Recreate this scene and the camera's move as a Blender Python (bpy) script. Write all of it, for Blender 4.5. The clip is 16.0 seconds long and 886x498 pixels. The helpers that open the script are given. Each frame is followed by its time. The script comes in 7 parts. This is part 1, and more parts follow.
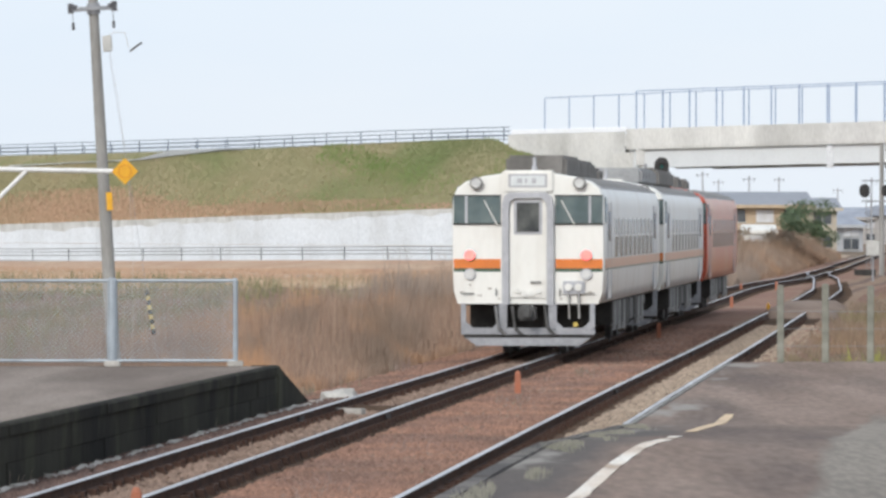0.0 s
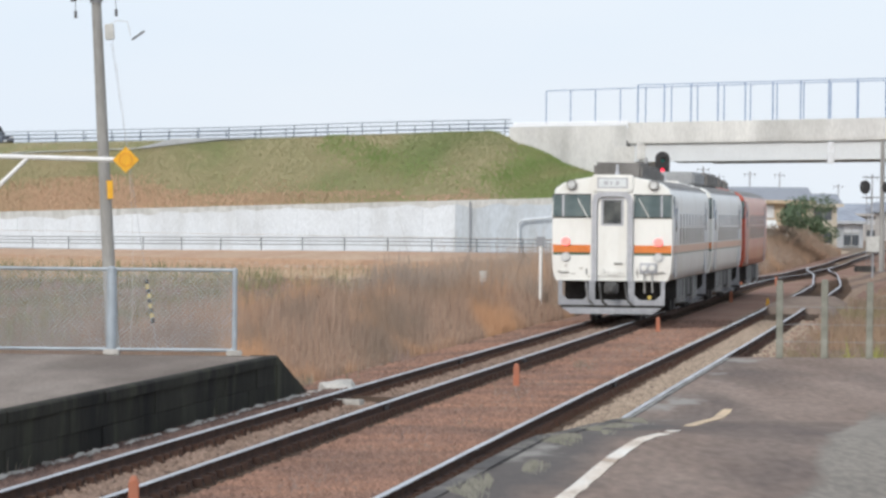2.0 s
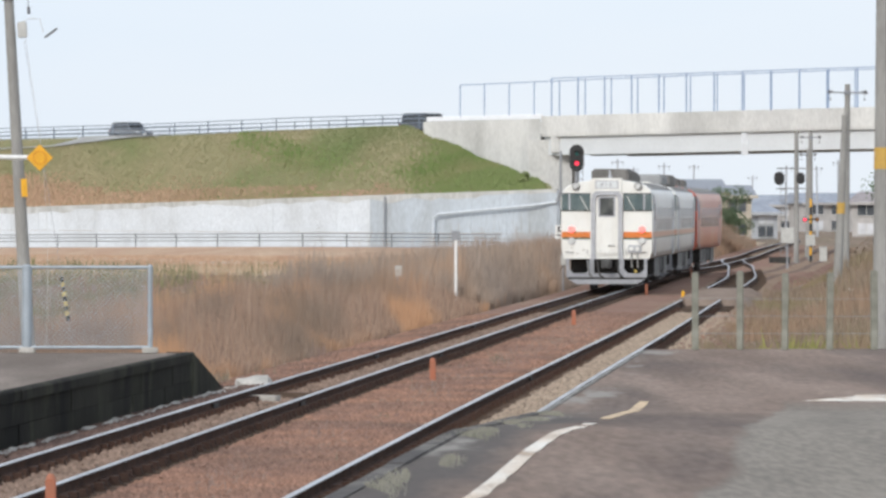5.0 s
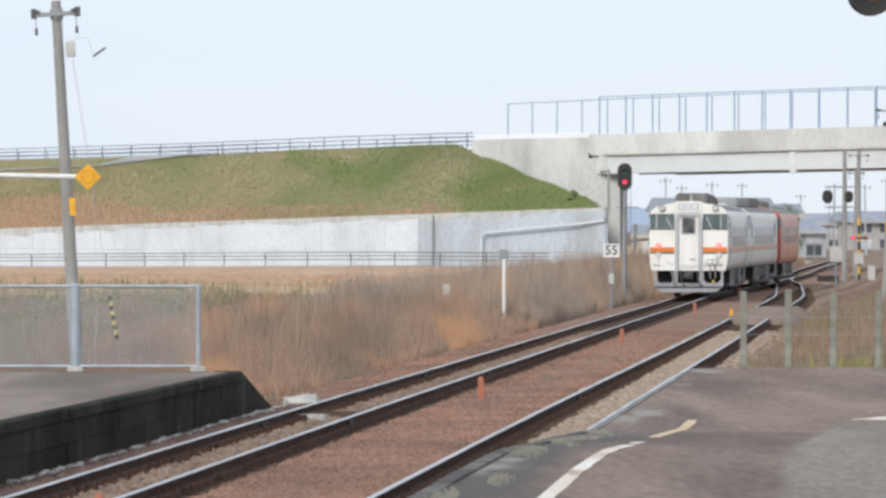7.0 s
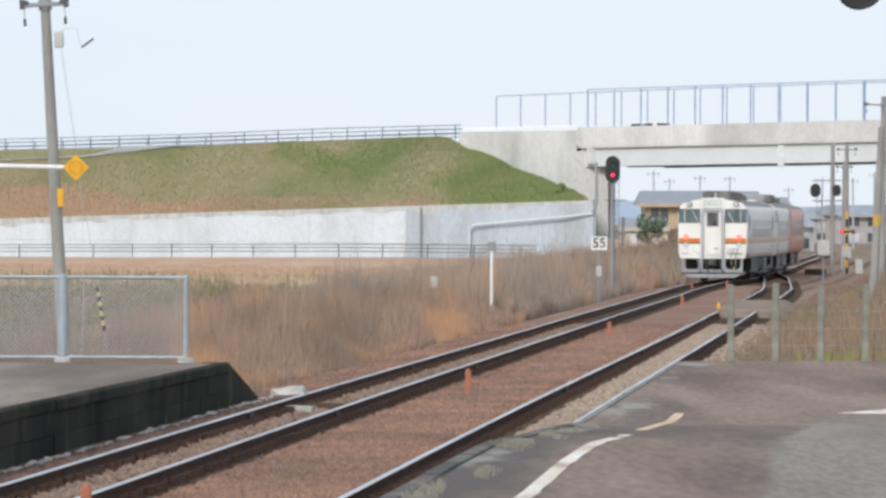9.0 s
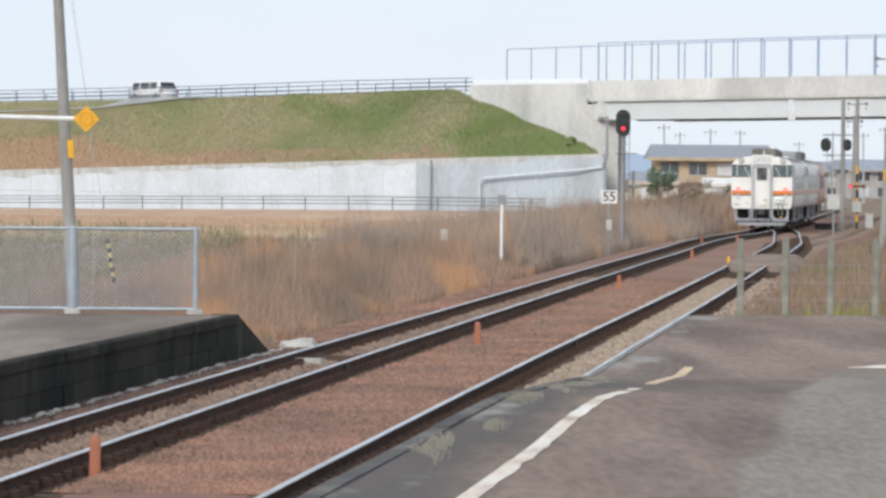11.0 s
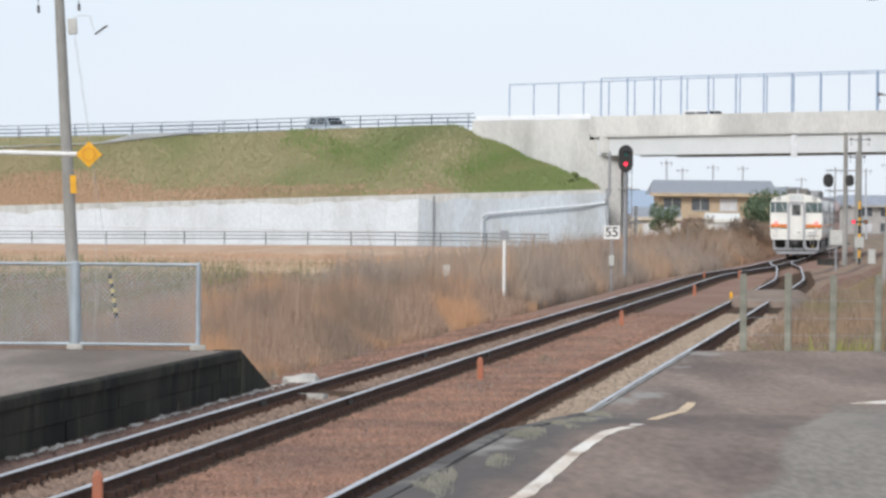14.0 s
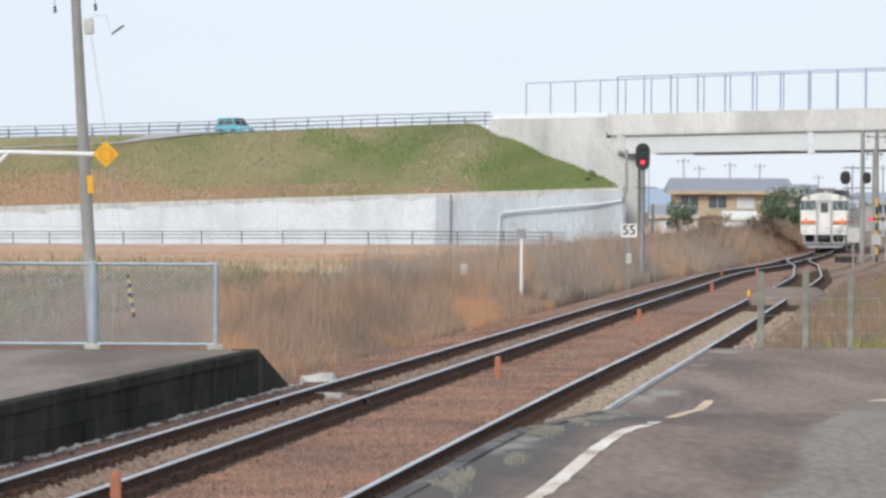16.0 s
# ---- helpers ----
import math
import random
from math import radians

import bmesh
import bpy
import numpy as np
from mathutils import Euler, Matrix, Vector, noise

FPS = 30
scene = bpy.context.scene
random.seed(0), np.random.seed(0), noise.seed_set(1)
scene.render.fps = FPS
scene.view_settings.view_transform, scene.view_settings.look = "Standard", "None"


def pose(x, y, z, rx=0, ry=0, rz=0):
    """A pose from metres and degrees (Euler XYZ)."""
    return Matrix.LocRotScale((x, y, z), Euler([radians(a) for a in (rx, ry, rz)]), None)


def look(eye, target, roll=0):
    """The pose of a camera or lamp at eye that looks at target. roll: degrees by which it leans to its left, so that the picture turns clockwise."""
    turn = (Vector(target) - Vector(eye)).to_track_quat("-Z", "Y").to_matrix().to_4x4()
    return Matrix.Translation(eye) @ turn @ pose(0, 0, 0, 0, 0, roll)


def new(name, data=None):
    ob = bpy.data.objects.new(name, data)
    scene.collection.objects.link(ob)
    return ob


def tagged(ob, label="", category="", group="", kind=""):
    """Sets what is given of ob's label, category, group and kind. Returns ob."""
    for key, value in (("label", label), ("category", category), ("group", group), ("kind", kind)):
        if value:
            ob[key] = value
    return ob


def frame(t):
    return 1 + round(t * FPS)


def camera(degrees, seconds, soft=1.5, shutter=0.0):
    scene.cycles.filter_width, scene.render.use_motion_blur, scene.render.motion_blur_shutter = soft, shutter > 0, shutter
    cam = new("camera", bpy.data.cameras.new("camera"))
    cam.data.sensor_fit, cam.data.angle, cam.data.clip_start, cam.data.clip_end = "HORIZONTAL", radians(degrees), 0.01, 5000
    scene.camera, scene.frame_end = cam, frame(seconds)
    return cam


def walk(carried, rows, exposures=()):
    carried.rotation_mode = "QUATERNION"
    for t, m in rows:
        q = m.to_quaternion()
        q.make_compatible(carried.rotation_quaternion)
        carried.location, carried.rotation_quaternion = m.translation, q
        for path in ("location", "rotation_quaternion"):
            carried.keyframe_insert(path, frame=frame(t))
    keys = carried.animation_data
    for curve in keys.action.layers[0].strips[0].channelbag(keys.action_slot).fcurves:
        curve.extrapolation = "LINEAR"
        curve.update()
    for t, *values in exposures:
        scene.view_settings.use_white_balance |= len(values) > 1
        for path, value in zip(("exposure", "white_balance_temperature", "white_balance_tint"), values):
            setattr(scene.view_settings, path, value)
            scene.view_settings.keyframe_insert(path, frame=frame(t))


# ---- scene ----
# camera: long lens, held by hand on the platform
EYE = (0.0, 0.0, 2.68)
cam = camera(9.535, 16.0, soft=2.9)
# seconds, aim 100 m ahead (x, z), lean
AIM = (
    (0, 0.000, 2.180, 0.00),
    (0.5, 0.285, 2.254, 0.36),
    (1, 0.192, 2.226, 0.51),
    (1.5, -0.084, 2.109, 0.40),
    (2, 0.001, 2.027, 0.61),
    (2.5, 0.141, 1.760, 0.32),
    (3, 0.131, 1.676, 0.24),
    (3.5, 1.324, 1.627, 0.23),
    (3.7, 1.786, 1.750, 0.25),
    (5.8, 1.489, 1.946, 0.02),
    (6, 1.487, 1.932, 0.03),
    (6.5, 0.931, 2.029, -0.13),
    (7, 0.694, 2.288, 0.04),
    (7.5, 0.763, 2.851, 0.15),
    (8, 0.622, 2.473, 0.10),
    (8.5, 0.752, 2.412, 0.24),
    (9, 0.925, 2.141, 0.26),
    (9.2, 0.904, 1.806, 0.01),
    (11.5, 0.788, 1.248, 0.60),
    (12, 0.864, 1.623, 0.62),
    (12.5, 0.761, 2.030, 0.60),
    (13, 0.754, 2.272, 0.27),
    (13.5, 0.576, 2.232, 0.25),
    (14, 0.689, 1.921, 0.50),
    (14.5, 0.539, 2.302, 0.49),
    (15, 0.348, 2.136, 0.62),
    (15.5, 0.366, 2.001, 0.36),
    (16, 0.365, 1.895, 0.30),
)
walk(cam, [(t, look(EYE, (ax, 100.0, az), lean)) for t, ax, az, lean in AIM])

# ---- light ----
world = bpy.data.worlds.new("world")
scene.world = world
world.use_nodes = True
wn, wl = world.node_tree.nodes, world.node_tree.links
wn.clear()
sky = wn.new("ShaderNodeTexSky")
sky.sky_type = "NISHITA"
sky.sun_disc = False
sky.sun_elevation, sky.sun_rotation = radians(31), radians(204)
sky.dust_density, sky.air_density = 3.0, 1.0
cloud = wn.new("ShaderNodeTexNoise")
cloud.inputs["Scale"].default_value = 3.0
cloud.inputs["Detail"].default_value = 6.0
wco = wn.new("ShaderNodeTexCoord")
wmap = wn.new("ShaderNodeMapping")
wmap.inputs["Scale"].default_value = (1.0, 1.0, 4.0)
wramp = wn.new("ShaderNodeValToRGB")
wramp.color_ramp.elements[0].position, wramp.color_ramp.elements[1].position = 0.35, 0.7
wramp.color_ramp.elements[0].color = (0.74, 0.835, 0.95, 1)
wramp.color_ramp.elements[1].color = (0.86, 0.90, 0.95, 1)
skygain = wn.new("ShaderNodeVectorMath")
skygain.operation = "SCALE"
skygain.inputs["Scale"].default_value = 0.10
wmix = wn.new("ShaderNodeMix")
wmix.data_type = "RGBA"
wmix.inputs["Factor"].default_value = 0.86
wbg = wn.new("ShaderNodeBackground")
wbg.inputs["Strength"].default_value = 1.16
wout = wn.new("ShaderNodeOutputWorld")
wl.new(wco.outputs["Generated"], wmap.inputs["Vector"])
wl.new(wmap.outputs["Vector"], cloud.inputs["Vector"])
wl.new(cloud.outputs["Fac"], wramp.inputs["Fac"])
wl.new(sky.outputs["Color"], skygain.inputs[0])
wl.new(skygain.outputs["Vector"], wmix.inputs["A"])
wl.new(wramp.outputs["Color"], wmix.inputs["B"])
wl.new(wmix.outputs["Result"], wbg.inputs["Color"])
wl.new(wbg.outputs["Background"], wout.inputs["Surface"])

sun = new("sun", bpy.data.lights.new("sun", "SUN"))
sun.data.energy, sun.data.angle, sun.data.color = 2.1, radians(14), (1.0, 0.96, 0.90)
sun.matrix_world = look((-45, -100, 66), (0, 0, 0))
scene.view_settings.exposure = 0.0


# ---- materials ----
def mat(name, base, second=None, scale=6.0, rough=0.7, metal=0.0, bump=0.0, fine=60.0, stain=None, stain_scale=0.6,
        stretch=(1, 1, 1), island=0.0, glow=0.0, object_space=True, low=0.35, high=0.65, spec=0.5, coat=0.0, grain=0.12):
    m = bpy.data.materials.new(name)
    m.use_nodes = True
    n, l = m.node_tree.nodes, m.node_tree.links
    p = n["Principled BSDF"]
    p.inputs["Roughness"].default_value, p.inputs["Metallic"].default_value = rough, metal
    p.inputs["Specular IOR Level"].default_value = 0.12 if rough >= 0.85 else spec
    p.inputs["Coat Weight"].default_value = coat
    second = second or tuple(c * 0.8 for c in base)
    co = n.new("ShaderNodeTexCoord")
    mp = n.new("ShaderNodeMapping")
    mp.inputs["Scale"].default_value = stretch
    l.new(co.outputs["Object"] if object_space else co.outputs["Generated"], mp.inputs["Vector"])

    def noise_fac(sc, lo, hi, detail=5.0):
        t = n.new("ShaderNodeTexNoise")
        t.inputs["Scale"].default_value, t.inputs["Detail"].default_value = sc, detail
        l.new(mp.outputs["Vector"], t.inputs["Vector"])
        r = n.new("ShaderNodeMapRange")
        r.inputs["From Min"].default_value, r.inputs["From Max"].default_value = lo, hi
        l.new(t.outputs["Fac"], r.inputs["Value"])
        return r.outputs["Result"], t.outputs["Fac"]

    def mixed(a, b, fac):
        x = n.new("ShaderNodeMix")
        x.data_type = "RGBA"
        for key, v in (("A", a), ("B", b)):
            if isinstance(v, tuple):
                x.inputs[key].default_value = (*v, 1)
            else:
                l.new(v, x.inputs[key])
        l.new(fac, x.inputs["Factor"]) if not isinstance(fac, float) else setattr(x.inputs["Factor"], "default_value", fac)
        return x.outputs["Result"]

    f1, _ = noise_fac(scale, low, high)
    col = mixed(base, second, f1)
    f2, raw = noise_fac(fine, 0.3, 0.7, 3.0)
    dark = n.new("ShaderNodeMapRange")
    dark.inputs["To Min"].default_value, dark.inputs["To Max"].default_value = 1 - grain, 1 + grain * 0.8
    l.new(f2, dark.inputs["Value"])
    if stain:
        f3, _ = noise_fac(stain_scale, 0.5, 0.68, 6.0)
        col = mixed(col, stain, f3)
    gain = n.new("ShaderNodeVectorMath")
    gain.operation = "SCALE"
    l.new(col, gain.inputs[0])
    l.new(dark.outputs["Result"], gain.inputs["Scale"])
    col = gain.outputs["Vector"]
    if island:
        g = n.new("ShaderNodeNewGeometry")
        o = n.new("ShaderNodeObjectInfo")
        add = n.new("ShaderNodeMath")
        add.operation = "ADD"
        fr = n.new("ShaderNodeMath")
        fr.operation = "FRACT"
        l.new(g.outputs["Random Per Island"], add.inputs[0])
        l.new(o.outputs["Random"], add.inputs[1])
        l.new(add.outputs[0], fr.inputs[0])
        r = n.new("ShaderNodeMapRange")
        r.inputs["To Min"].default_value, r.inputs["To Max"].default_value = 1 - island, 1 + island
        l.new(fr.outputs[0], r.inputs["Value"])
        g2 = n.new("ShaderNodeVectorMath")
        g2.operation = "SCALE"
        l.new(col, g2.inputs[0])
        l.new(r.outputs["Result"], g2.inputs["Scale"])
        col = g2.outputs["Vector"]
    l.new(col, p.inputs["Base Color"])
    if bump:
        b = n.new("ShaderNodeBump")
        b.inputs["Strength"].default_value, b.inputs["Distance"].default_value = min(1.0, bump), 0.02
        l.new(raw, b.inputs["Height"])
        l.new(b.outputs["Normal"], p.inputs["Normal"])
    if glow:
        l.new(col, p.inputs["Emission Color"])
        p.inputs["Emission Strength"].default_value = glow
    return m


M_CONCRETE = mat("concrete", (0.70, 0.70, 0.68), (0.58, 0.58, 0.57), 0.35, 0.85, bump=0.3, fine=8, stain=(0.47, 0.47, 0.455), stain_scale=0.22, stretch=(1, 1, 0.35))
M_WALL = mat("retaining_concrete", (0.70, 0.725, 0.755), (0.655, 0.675, 0.70), 0.3, 0.9, bump=0.2, fine=6, stain=(0.60, 0.615, 0.63), stain_scale=0.30, stretch=(1, 1, 0.7), island=0.025)
M_WALL_DIRTY = mat("weathered_concrete", (0.60, 0.60, 0.585), (0.45, 0.445, 0.425), 1.2, 0.95, bump=0.3, fine=8, stretch=(1, 1, 0.4))
M_WALL_BLUE = mat("newer_grey_concrete", (0.53, 0.575, 0.62), (0.48, 0.52, 0.56), 0.3, 0.9, bump=0.2, fine=6, stain=(0.43, 0.455, 0.475), stain_scale=0.3, stretch=(1, 1, 0.4))
M_GIRDER = mat("girder_paint", (0.66, 0.69, 0.71), (0.61, 0.635, 0.655), 0.3, 0.7, fine=5, grain=0.04)
M_PIPE_WHITE = mat("white_pipe", (0.88, 0.90, 0.93), (0.82, 0.84, 0.87), 2.0, 0.5)
M_BLUE_FENCE = mat("blue_grey_fence_paint", (0.25, 0.34, 0.50), (0.21, 0.29, 0.44), 3.0, 0.5)
M_GUARD = mat("galvanised_pipe", (0.20, 0.25, 0.32), (0.15, 0.18, 0.23), 3.0, 0.5)
M_GUARD_DARK = mat("dark_guard_pipe", (0.10, 0.11, 0.12), (0.07, 0.075, 0.08), 3.0, 0.6)
M_MESH = mat("galvanised_fence", (0.40, 0.45, 0.50), (0.32, 0.36, 0.40), 4.0, 0.5, 0.3)
M_POLE = mat("pole_concrete", (0.34, 0.335, 0.32), (0.26, 0.255, 0.245), 3.0, 0.9, bump=0.2, fine=30, stretch=(1, 1, 0.2))
M_POST = mat("old_concrete_post", (0.30, 0.30, 0.26), (0.20, 0.20, 0.17), 5.0, 0.95, bump=0.4, fine=40)
M_GRASSGROUND = mat("bank_grass", (0.235, 0.225, 0.125), (0.30, 0.26, 0.16), 0.3, 0.95, bump=0.5, fine=2.5, stain=(0.14, 0.18, 0.07), stain_scale=0.25, stretch=(0.5, 0.35, 0.9))
M_BANK_SOIL = mat("brown_dead_grass_ground", (0.36, 0.235, 0.165), (0.30, 0.21, 0.14), 0.3, 0.95, bump=0.6, fine=3)
M_FIELD = mat("stubble_field", (0.42, 0.31, 0.23), (0.47, 0.385, 0.29), 0.06, 0.95, bump=0.7, fine=1.5, stain=(0.36, 0.24, 0.15), stain_scale=0.03)
M_VERGE = mat("orange_brown_verge", (0.42, 0.275, 0.195), (0.47, 0.345, 0.25), 0.25, 0.95, bump=0.7, fine=2.0)
M_DIRT = mat("trackside_soil", (0.19, 0.14, 0.11), (0.27, 0.21, 0.165), 0.9, 0.95, bump=0.8, fine=10, stain=(0.15, 0.125, 0.075), stain_scale=0.6, stretch=(1, 0.15, 1))
M_BALLAST = mat("red_brown_ballast", (0.265, 0.155, 0.118), (0.20, 0.125, 0.10), 3.0, 0.95, bump=1.0, fine=22, stain=(0.27, 0.19, 0.14), stain_scale=0.12)
M_BALLAST_PALE = mat("pale_brown_ballast", (0.29, 0.21, 0.155), (0.23, 0.165, 0.12), 3.0, 0.95, bump=1.0, fine=22, stain=(0.20, 0.13, 0.095), stain_scale=0.2)
M_STONE = mat("ballast_stone", (0.315, 0.182, 0.132), (0.205, 0.13, 0.105), 0.5, 0.95, island=0.22, fine=30, stain=(0.17, 0.115, 0.095), stain_scale=0.35)
M_STONE_BROWN = mat("brown_ballast_stone", (0.27, 0.195, 0.155), (0.20, 0.145, 0.118), 1.5, 0.95, island=0.24, fine=30)
M_STONE_PALE = mat("pale_ballast_stone", (0.38, 0.305, 0.24), (0.30, 0.235, 0.185), 1.5, 0.95, island=0.24, fine=30)
M_BALLAST_DARK = mat("dark_brown_ballast", (0.135, 0.092, 0.08), (0.175, 0.125, 0.105), 1.5, 0.95, bump=1.0, fine=22)
M_STONE_DARK = mat("soiled_ballast_stone", (0.165, 0.112, 0.096), (0.12, 0.086, 0.078), 0.5, 0.95, island=0.3, fine=30)
M_RAILHEAD = mat("worn_rail_head", (0.60, 0.61, 0.64), (0.40, 0.40, 0.42), 2.0, 0.36, 1.0, stretch=(1, 0.1, 1))
M_RAIL = mat("rusty_rail_web", (0.085, 0.05, 0.038), (0.05, 0.033, 0.028), 4.0, 0.9, bump=0.3, fine=40)
M_SLEEPER = mat("weathered_sleeper", (0.12, 0.085, 0.065), (0.07, 0.052, 0.042), 4.0, 0.95, bump=0.5, fine=30, island=0.25)
M_LANE = mat("pale_grey_lane", (0.33, 0.32, 0.31), (0.27, 0.26, 0.25), 0.5, 0.95, fine=6)
M_EDGE_PALE = mat("pale_platform_edge", (0.29, 0.285, 0.275), (0.21, 0.205, 0.195), 1.2, 0.9, bump=0.5, fine=22)
M_EDGE = mat("worn_platform_edge", (0.085, 0.08, 0.08), (0.13, 0.122, 0.12), 0.9, 0.9, bump=0.8, fine=22, stain=(0.24, 0.225, 0.205), stain_scale=0.8)


def platform_mat():
    """Brown asphalt with an older dark strip along the edge and a pale gravelly area away from it."""
    m = mat("platform_surface", (0.188, 0.140, 0.117), (0.262, 0.203, 0.172), 0.9, 0.95, bump=0.8, fine=12, grain=0.2, stain=(0.13, 0.104, 0.094), stain_scale=0.5, stretch=(1, 0.13, 1))
    n, l = m.node_tree.nodes, m.node_tree.links
    p = n["Principled BSDF"]
    old = p.inputs["Base Color"].links[0].from_socket
    co = n.new("ShaderNodeTexCoord")
    sep = n.new("ShaderNodeSeparateXYZ")
    l.new(co.outputs["Object"], sep.inputs[0])

    def op(kind, a, b):
        x = n.new("ShaderNodeMath")
        x.operation = kind
        for i, v in enumerate((a, b)):
            if isinstance(v, float):
                x.inputs[i].default_value = v
            else:
                l.new(v, x.inputs[i])
        return x.outputs[0]

    def wob(scale, amount, squeeze):
        mp = n.new("ShaderNodeMapping")
        mp.inputs["Scale"].default_value = (1, squeeze, 1)
        t = n.new("ShaderNodeTexNoise")
        t.inputs["Scale"].default_value, t.inputs["Detail"].default_value = scale, 6.0
        l.new(co.outputs["Object"], mp.inputs["Vector"])
        l.new(mp.outputs["Vector"], t.inputs["Vector"])
        return op("MULTIPLY", op("SUBTRACT", t.outputs["Fac"], 0.5), amount)

    def band(v, lo, hi):
        r = n.new("ShaderNodeMapRange")
        r.inputs["From Min"].default_value, r.inputs["From Max"].default_value = lo, hi
        l.new(v, r.inputs["Value"])
        return r.outputs["Result"]

    def mixed(a, col, fac):
        x = n.new("ShaderNodeMix")
        x.data_type = "RGBA"
        x.inputs["B"].default_value = (*col, 1)
        l.new(a, x.inputs["A"])
        l.new(fac, x.inputs["Factor"])
        return x.outputs["Result"]

    across = op("SUBTRACT", op("ADD", sep.outputs["X"], 3.54), op("MULTIPLY", sep.outputs["Y"], 0.096))
    ragged = op("ADD", across, wob(0.9, 1.3, 0.3))
    col = mixed(old, (0.088, 0.084, 0.084), op("MULTIPLY", op("MULTIPLY", band(ragged, 1.2, 0.7), band(sep.outputs["Y"], 61.0, 52.0)), 0.82))
    col = mixed(col, (0.30, 0.285, 0.265), op("MULTIPLY", band(op("ADD", across, wob(2.2, 1.6, 0.25)), 0.62, 0.42), op("MULTIPLY", band(wob(1.6, 1.0, 0.2), 0.02, 0.12), 0.8)))
    pale = op("ADD", across, wob(1.6, 0.5, 0.12))
    gravel = op("ADD", op("MULTIPLY", band(wob(1.5, 1.0, 0.1), -0.18, 0.12), 0.45), op("MULTIPLY", band(wob(16.0, 1.0, 0.12), -0.12, 0.14), 0.5))
    patch = op("MULTIPLY", band(pale, 2.52, 2.62), band(op("ADD", sep.outputs["Y"], wob(0.8, 4.0, 0.3)), 61.0, 57.5))
    col = mixed(col, (0.165, 0.148, 0.132), patch)
    col = mixed(col, (0.285, 0.257, 0.224), op("MULTIPLY", patch, gravel))
    l.new(col, p.inputs["Base Color"])
    return m


M_PLATFORM = platform_mat()
M_PATCH = mat("pale_packed_gravel", (0.27, 0.21, 0.172), (0.20, 0.15, 0.122), 1.6, 0.95, bump=0.8, fine=18, stretch=(1, 0.2, 1))
M_LEFTTOP = mat("pale_platform_paving", (0.185, 0.152, 0.132), (0.265, 0.225, 0.198), 0.9, 0.95, bump=0.4, fine=30, stain=(0.14, 0.115, 0.10), stain_scale=0.6, stretch=(1, 0.14, 1), grain=0.2)
M_MOSS = mat("black_mossy_concrete", (0.015, 0.015, 0.014), (0.036, 0.035, 0.028), 0.8, 0.95, bump=0.5, fine=9, stain=(0.05, 0.05, 0.036), stain_scale=1.8, stretch=(1, 0.7, 0.4), island=0.2)
M_LINE = mat("worn_white_line", (0.72, 0.69, 0.64), (0.60, 0.50, 0.41), 3.0, 0.8, bump=0.3, fine=30, stain=(0.40, 0.31, 0.24), stain_scale=4.0, stretch=(1, 0.2, 1))
M_LINE_YELLOW = mat("worn_yellow_line", (0.62, 0.47, 0.30), (0.45, 0.34, 0.24), 3.0, 0.8, bump=0.3, fine=25)
M_ROAD = mat("road_asphalt", (0.07, 0.07, 0.072), (0.055, 0.055, 0.056), 1.0, 0.9, bump=0.2, fine=20)


def part(name, bm, material, parent=None, label="", smooth=False):
    me = bpy.data.meshes.new(name)
    bm.normal_update()
    if smooth:
        for f in bm.faces:
            f.smooth = True
    bm.to_mesh(me)
    bm.free()
    for mm in (material if isinstance(material, (list, tuple)) else [material]):
        me.materials.append(mm)
    ob = new(name, me)
    ob.parent = parent
    if label:
        ob["label"] = label
    return ob


def empty(name, at=(0, 0, 0), m=None):
    ob = new(name)
    ob.empty_display_size = 0.3
    ob.matrix_world = m if m else Matrix.Translation(at)
    return ob


def box(bm, size, at, bevel=0.0, rot=None):
    m = Matrix.Translation(at) @ (rot or Matrix.Identity(4)) @ Matrix.Diagonal((*size, 1))
    r = bmesh.ops.create_cube(bm, size=1.0, matrix=m)
    if bevel:
        es = list({e for v in r["verts"] for e in v.link_edges})
        bmesh.ops.bevel(bm, geom=es, offset=bevel, segments=2, affect="EDGES")
    return bm


def tube(bm, a, b, r0, r1=None, n=10):
    a, b = Vector(a), Vector(b)
    d = b - a
    m = Matrix.Translation((a + b) / 2) @ d.to_track_quat("Z", "Y").to_matrix().to_4x4()
    bmesh.ops.create_cone(bm, cap_ends=True, segments=n, radius1=r0, radius2=r0 if r1 is None else r1, depth=d.length, matrix=m)
    return bm


def prism(bm, pts, fn0, fn1):
    """A solid between the outline under fn0 and the same outline under fn1."""
    a = [bm.verts.new(fn0(*p)) for p in pts]
    b = [bm.verts.new(fn1(*p)) for p in pts]
    bm.faces.new(a[::-1])
    bm.faces.new(b)
    for i in range(len(pts)):
        j = (i + 1) % len(pts)
        bm.faces.new((a[i], a[j], b[j], b[i]))
    bmesh.ops.recalc_face_normals(bm, faces=bm.faces[:])
    return bm


def sweep(bm, profile, stations, closed=True):
    """profile: (across, up) pairs; stations: (origin, side vector) pairs."""
    rings = [[bm.verts.new(Vector(o) + Vector(s) * u + Vector((0, 0, w))) for u, w in profile] for o, s in stations]
    k = len(profile)
    for r0, r1 in zip(rings, rings[1:]):
        for i in range(k if closed else k - 1):
            j = (i + 1) % k
            bm.faces.new((r0[i], r0[j], r1[j], r1[i]))
    if closed:
        bm.faces.new(rings[0][::-1])
        bm.faces.new(rings[-1])
    bmesh.ops.recalc_face_normals(bm, faces=bm.faces[:])
    return bm


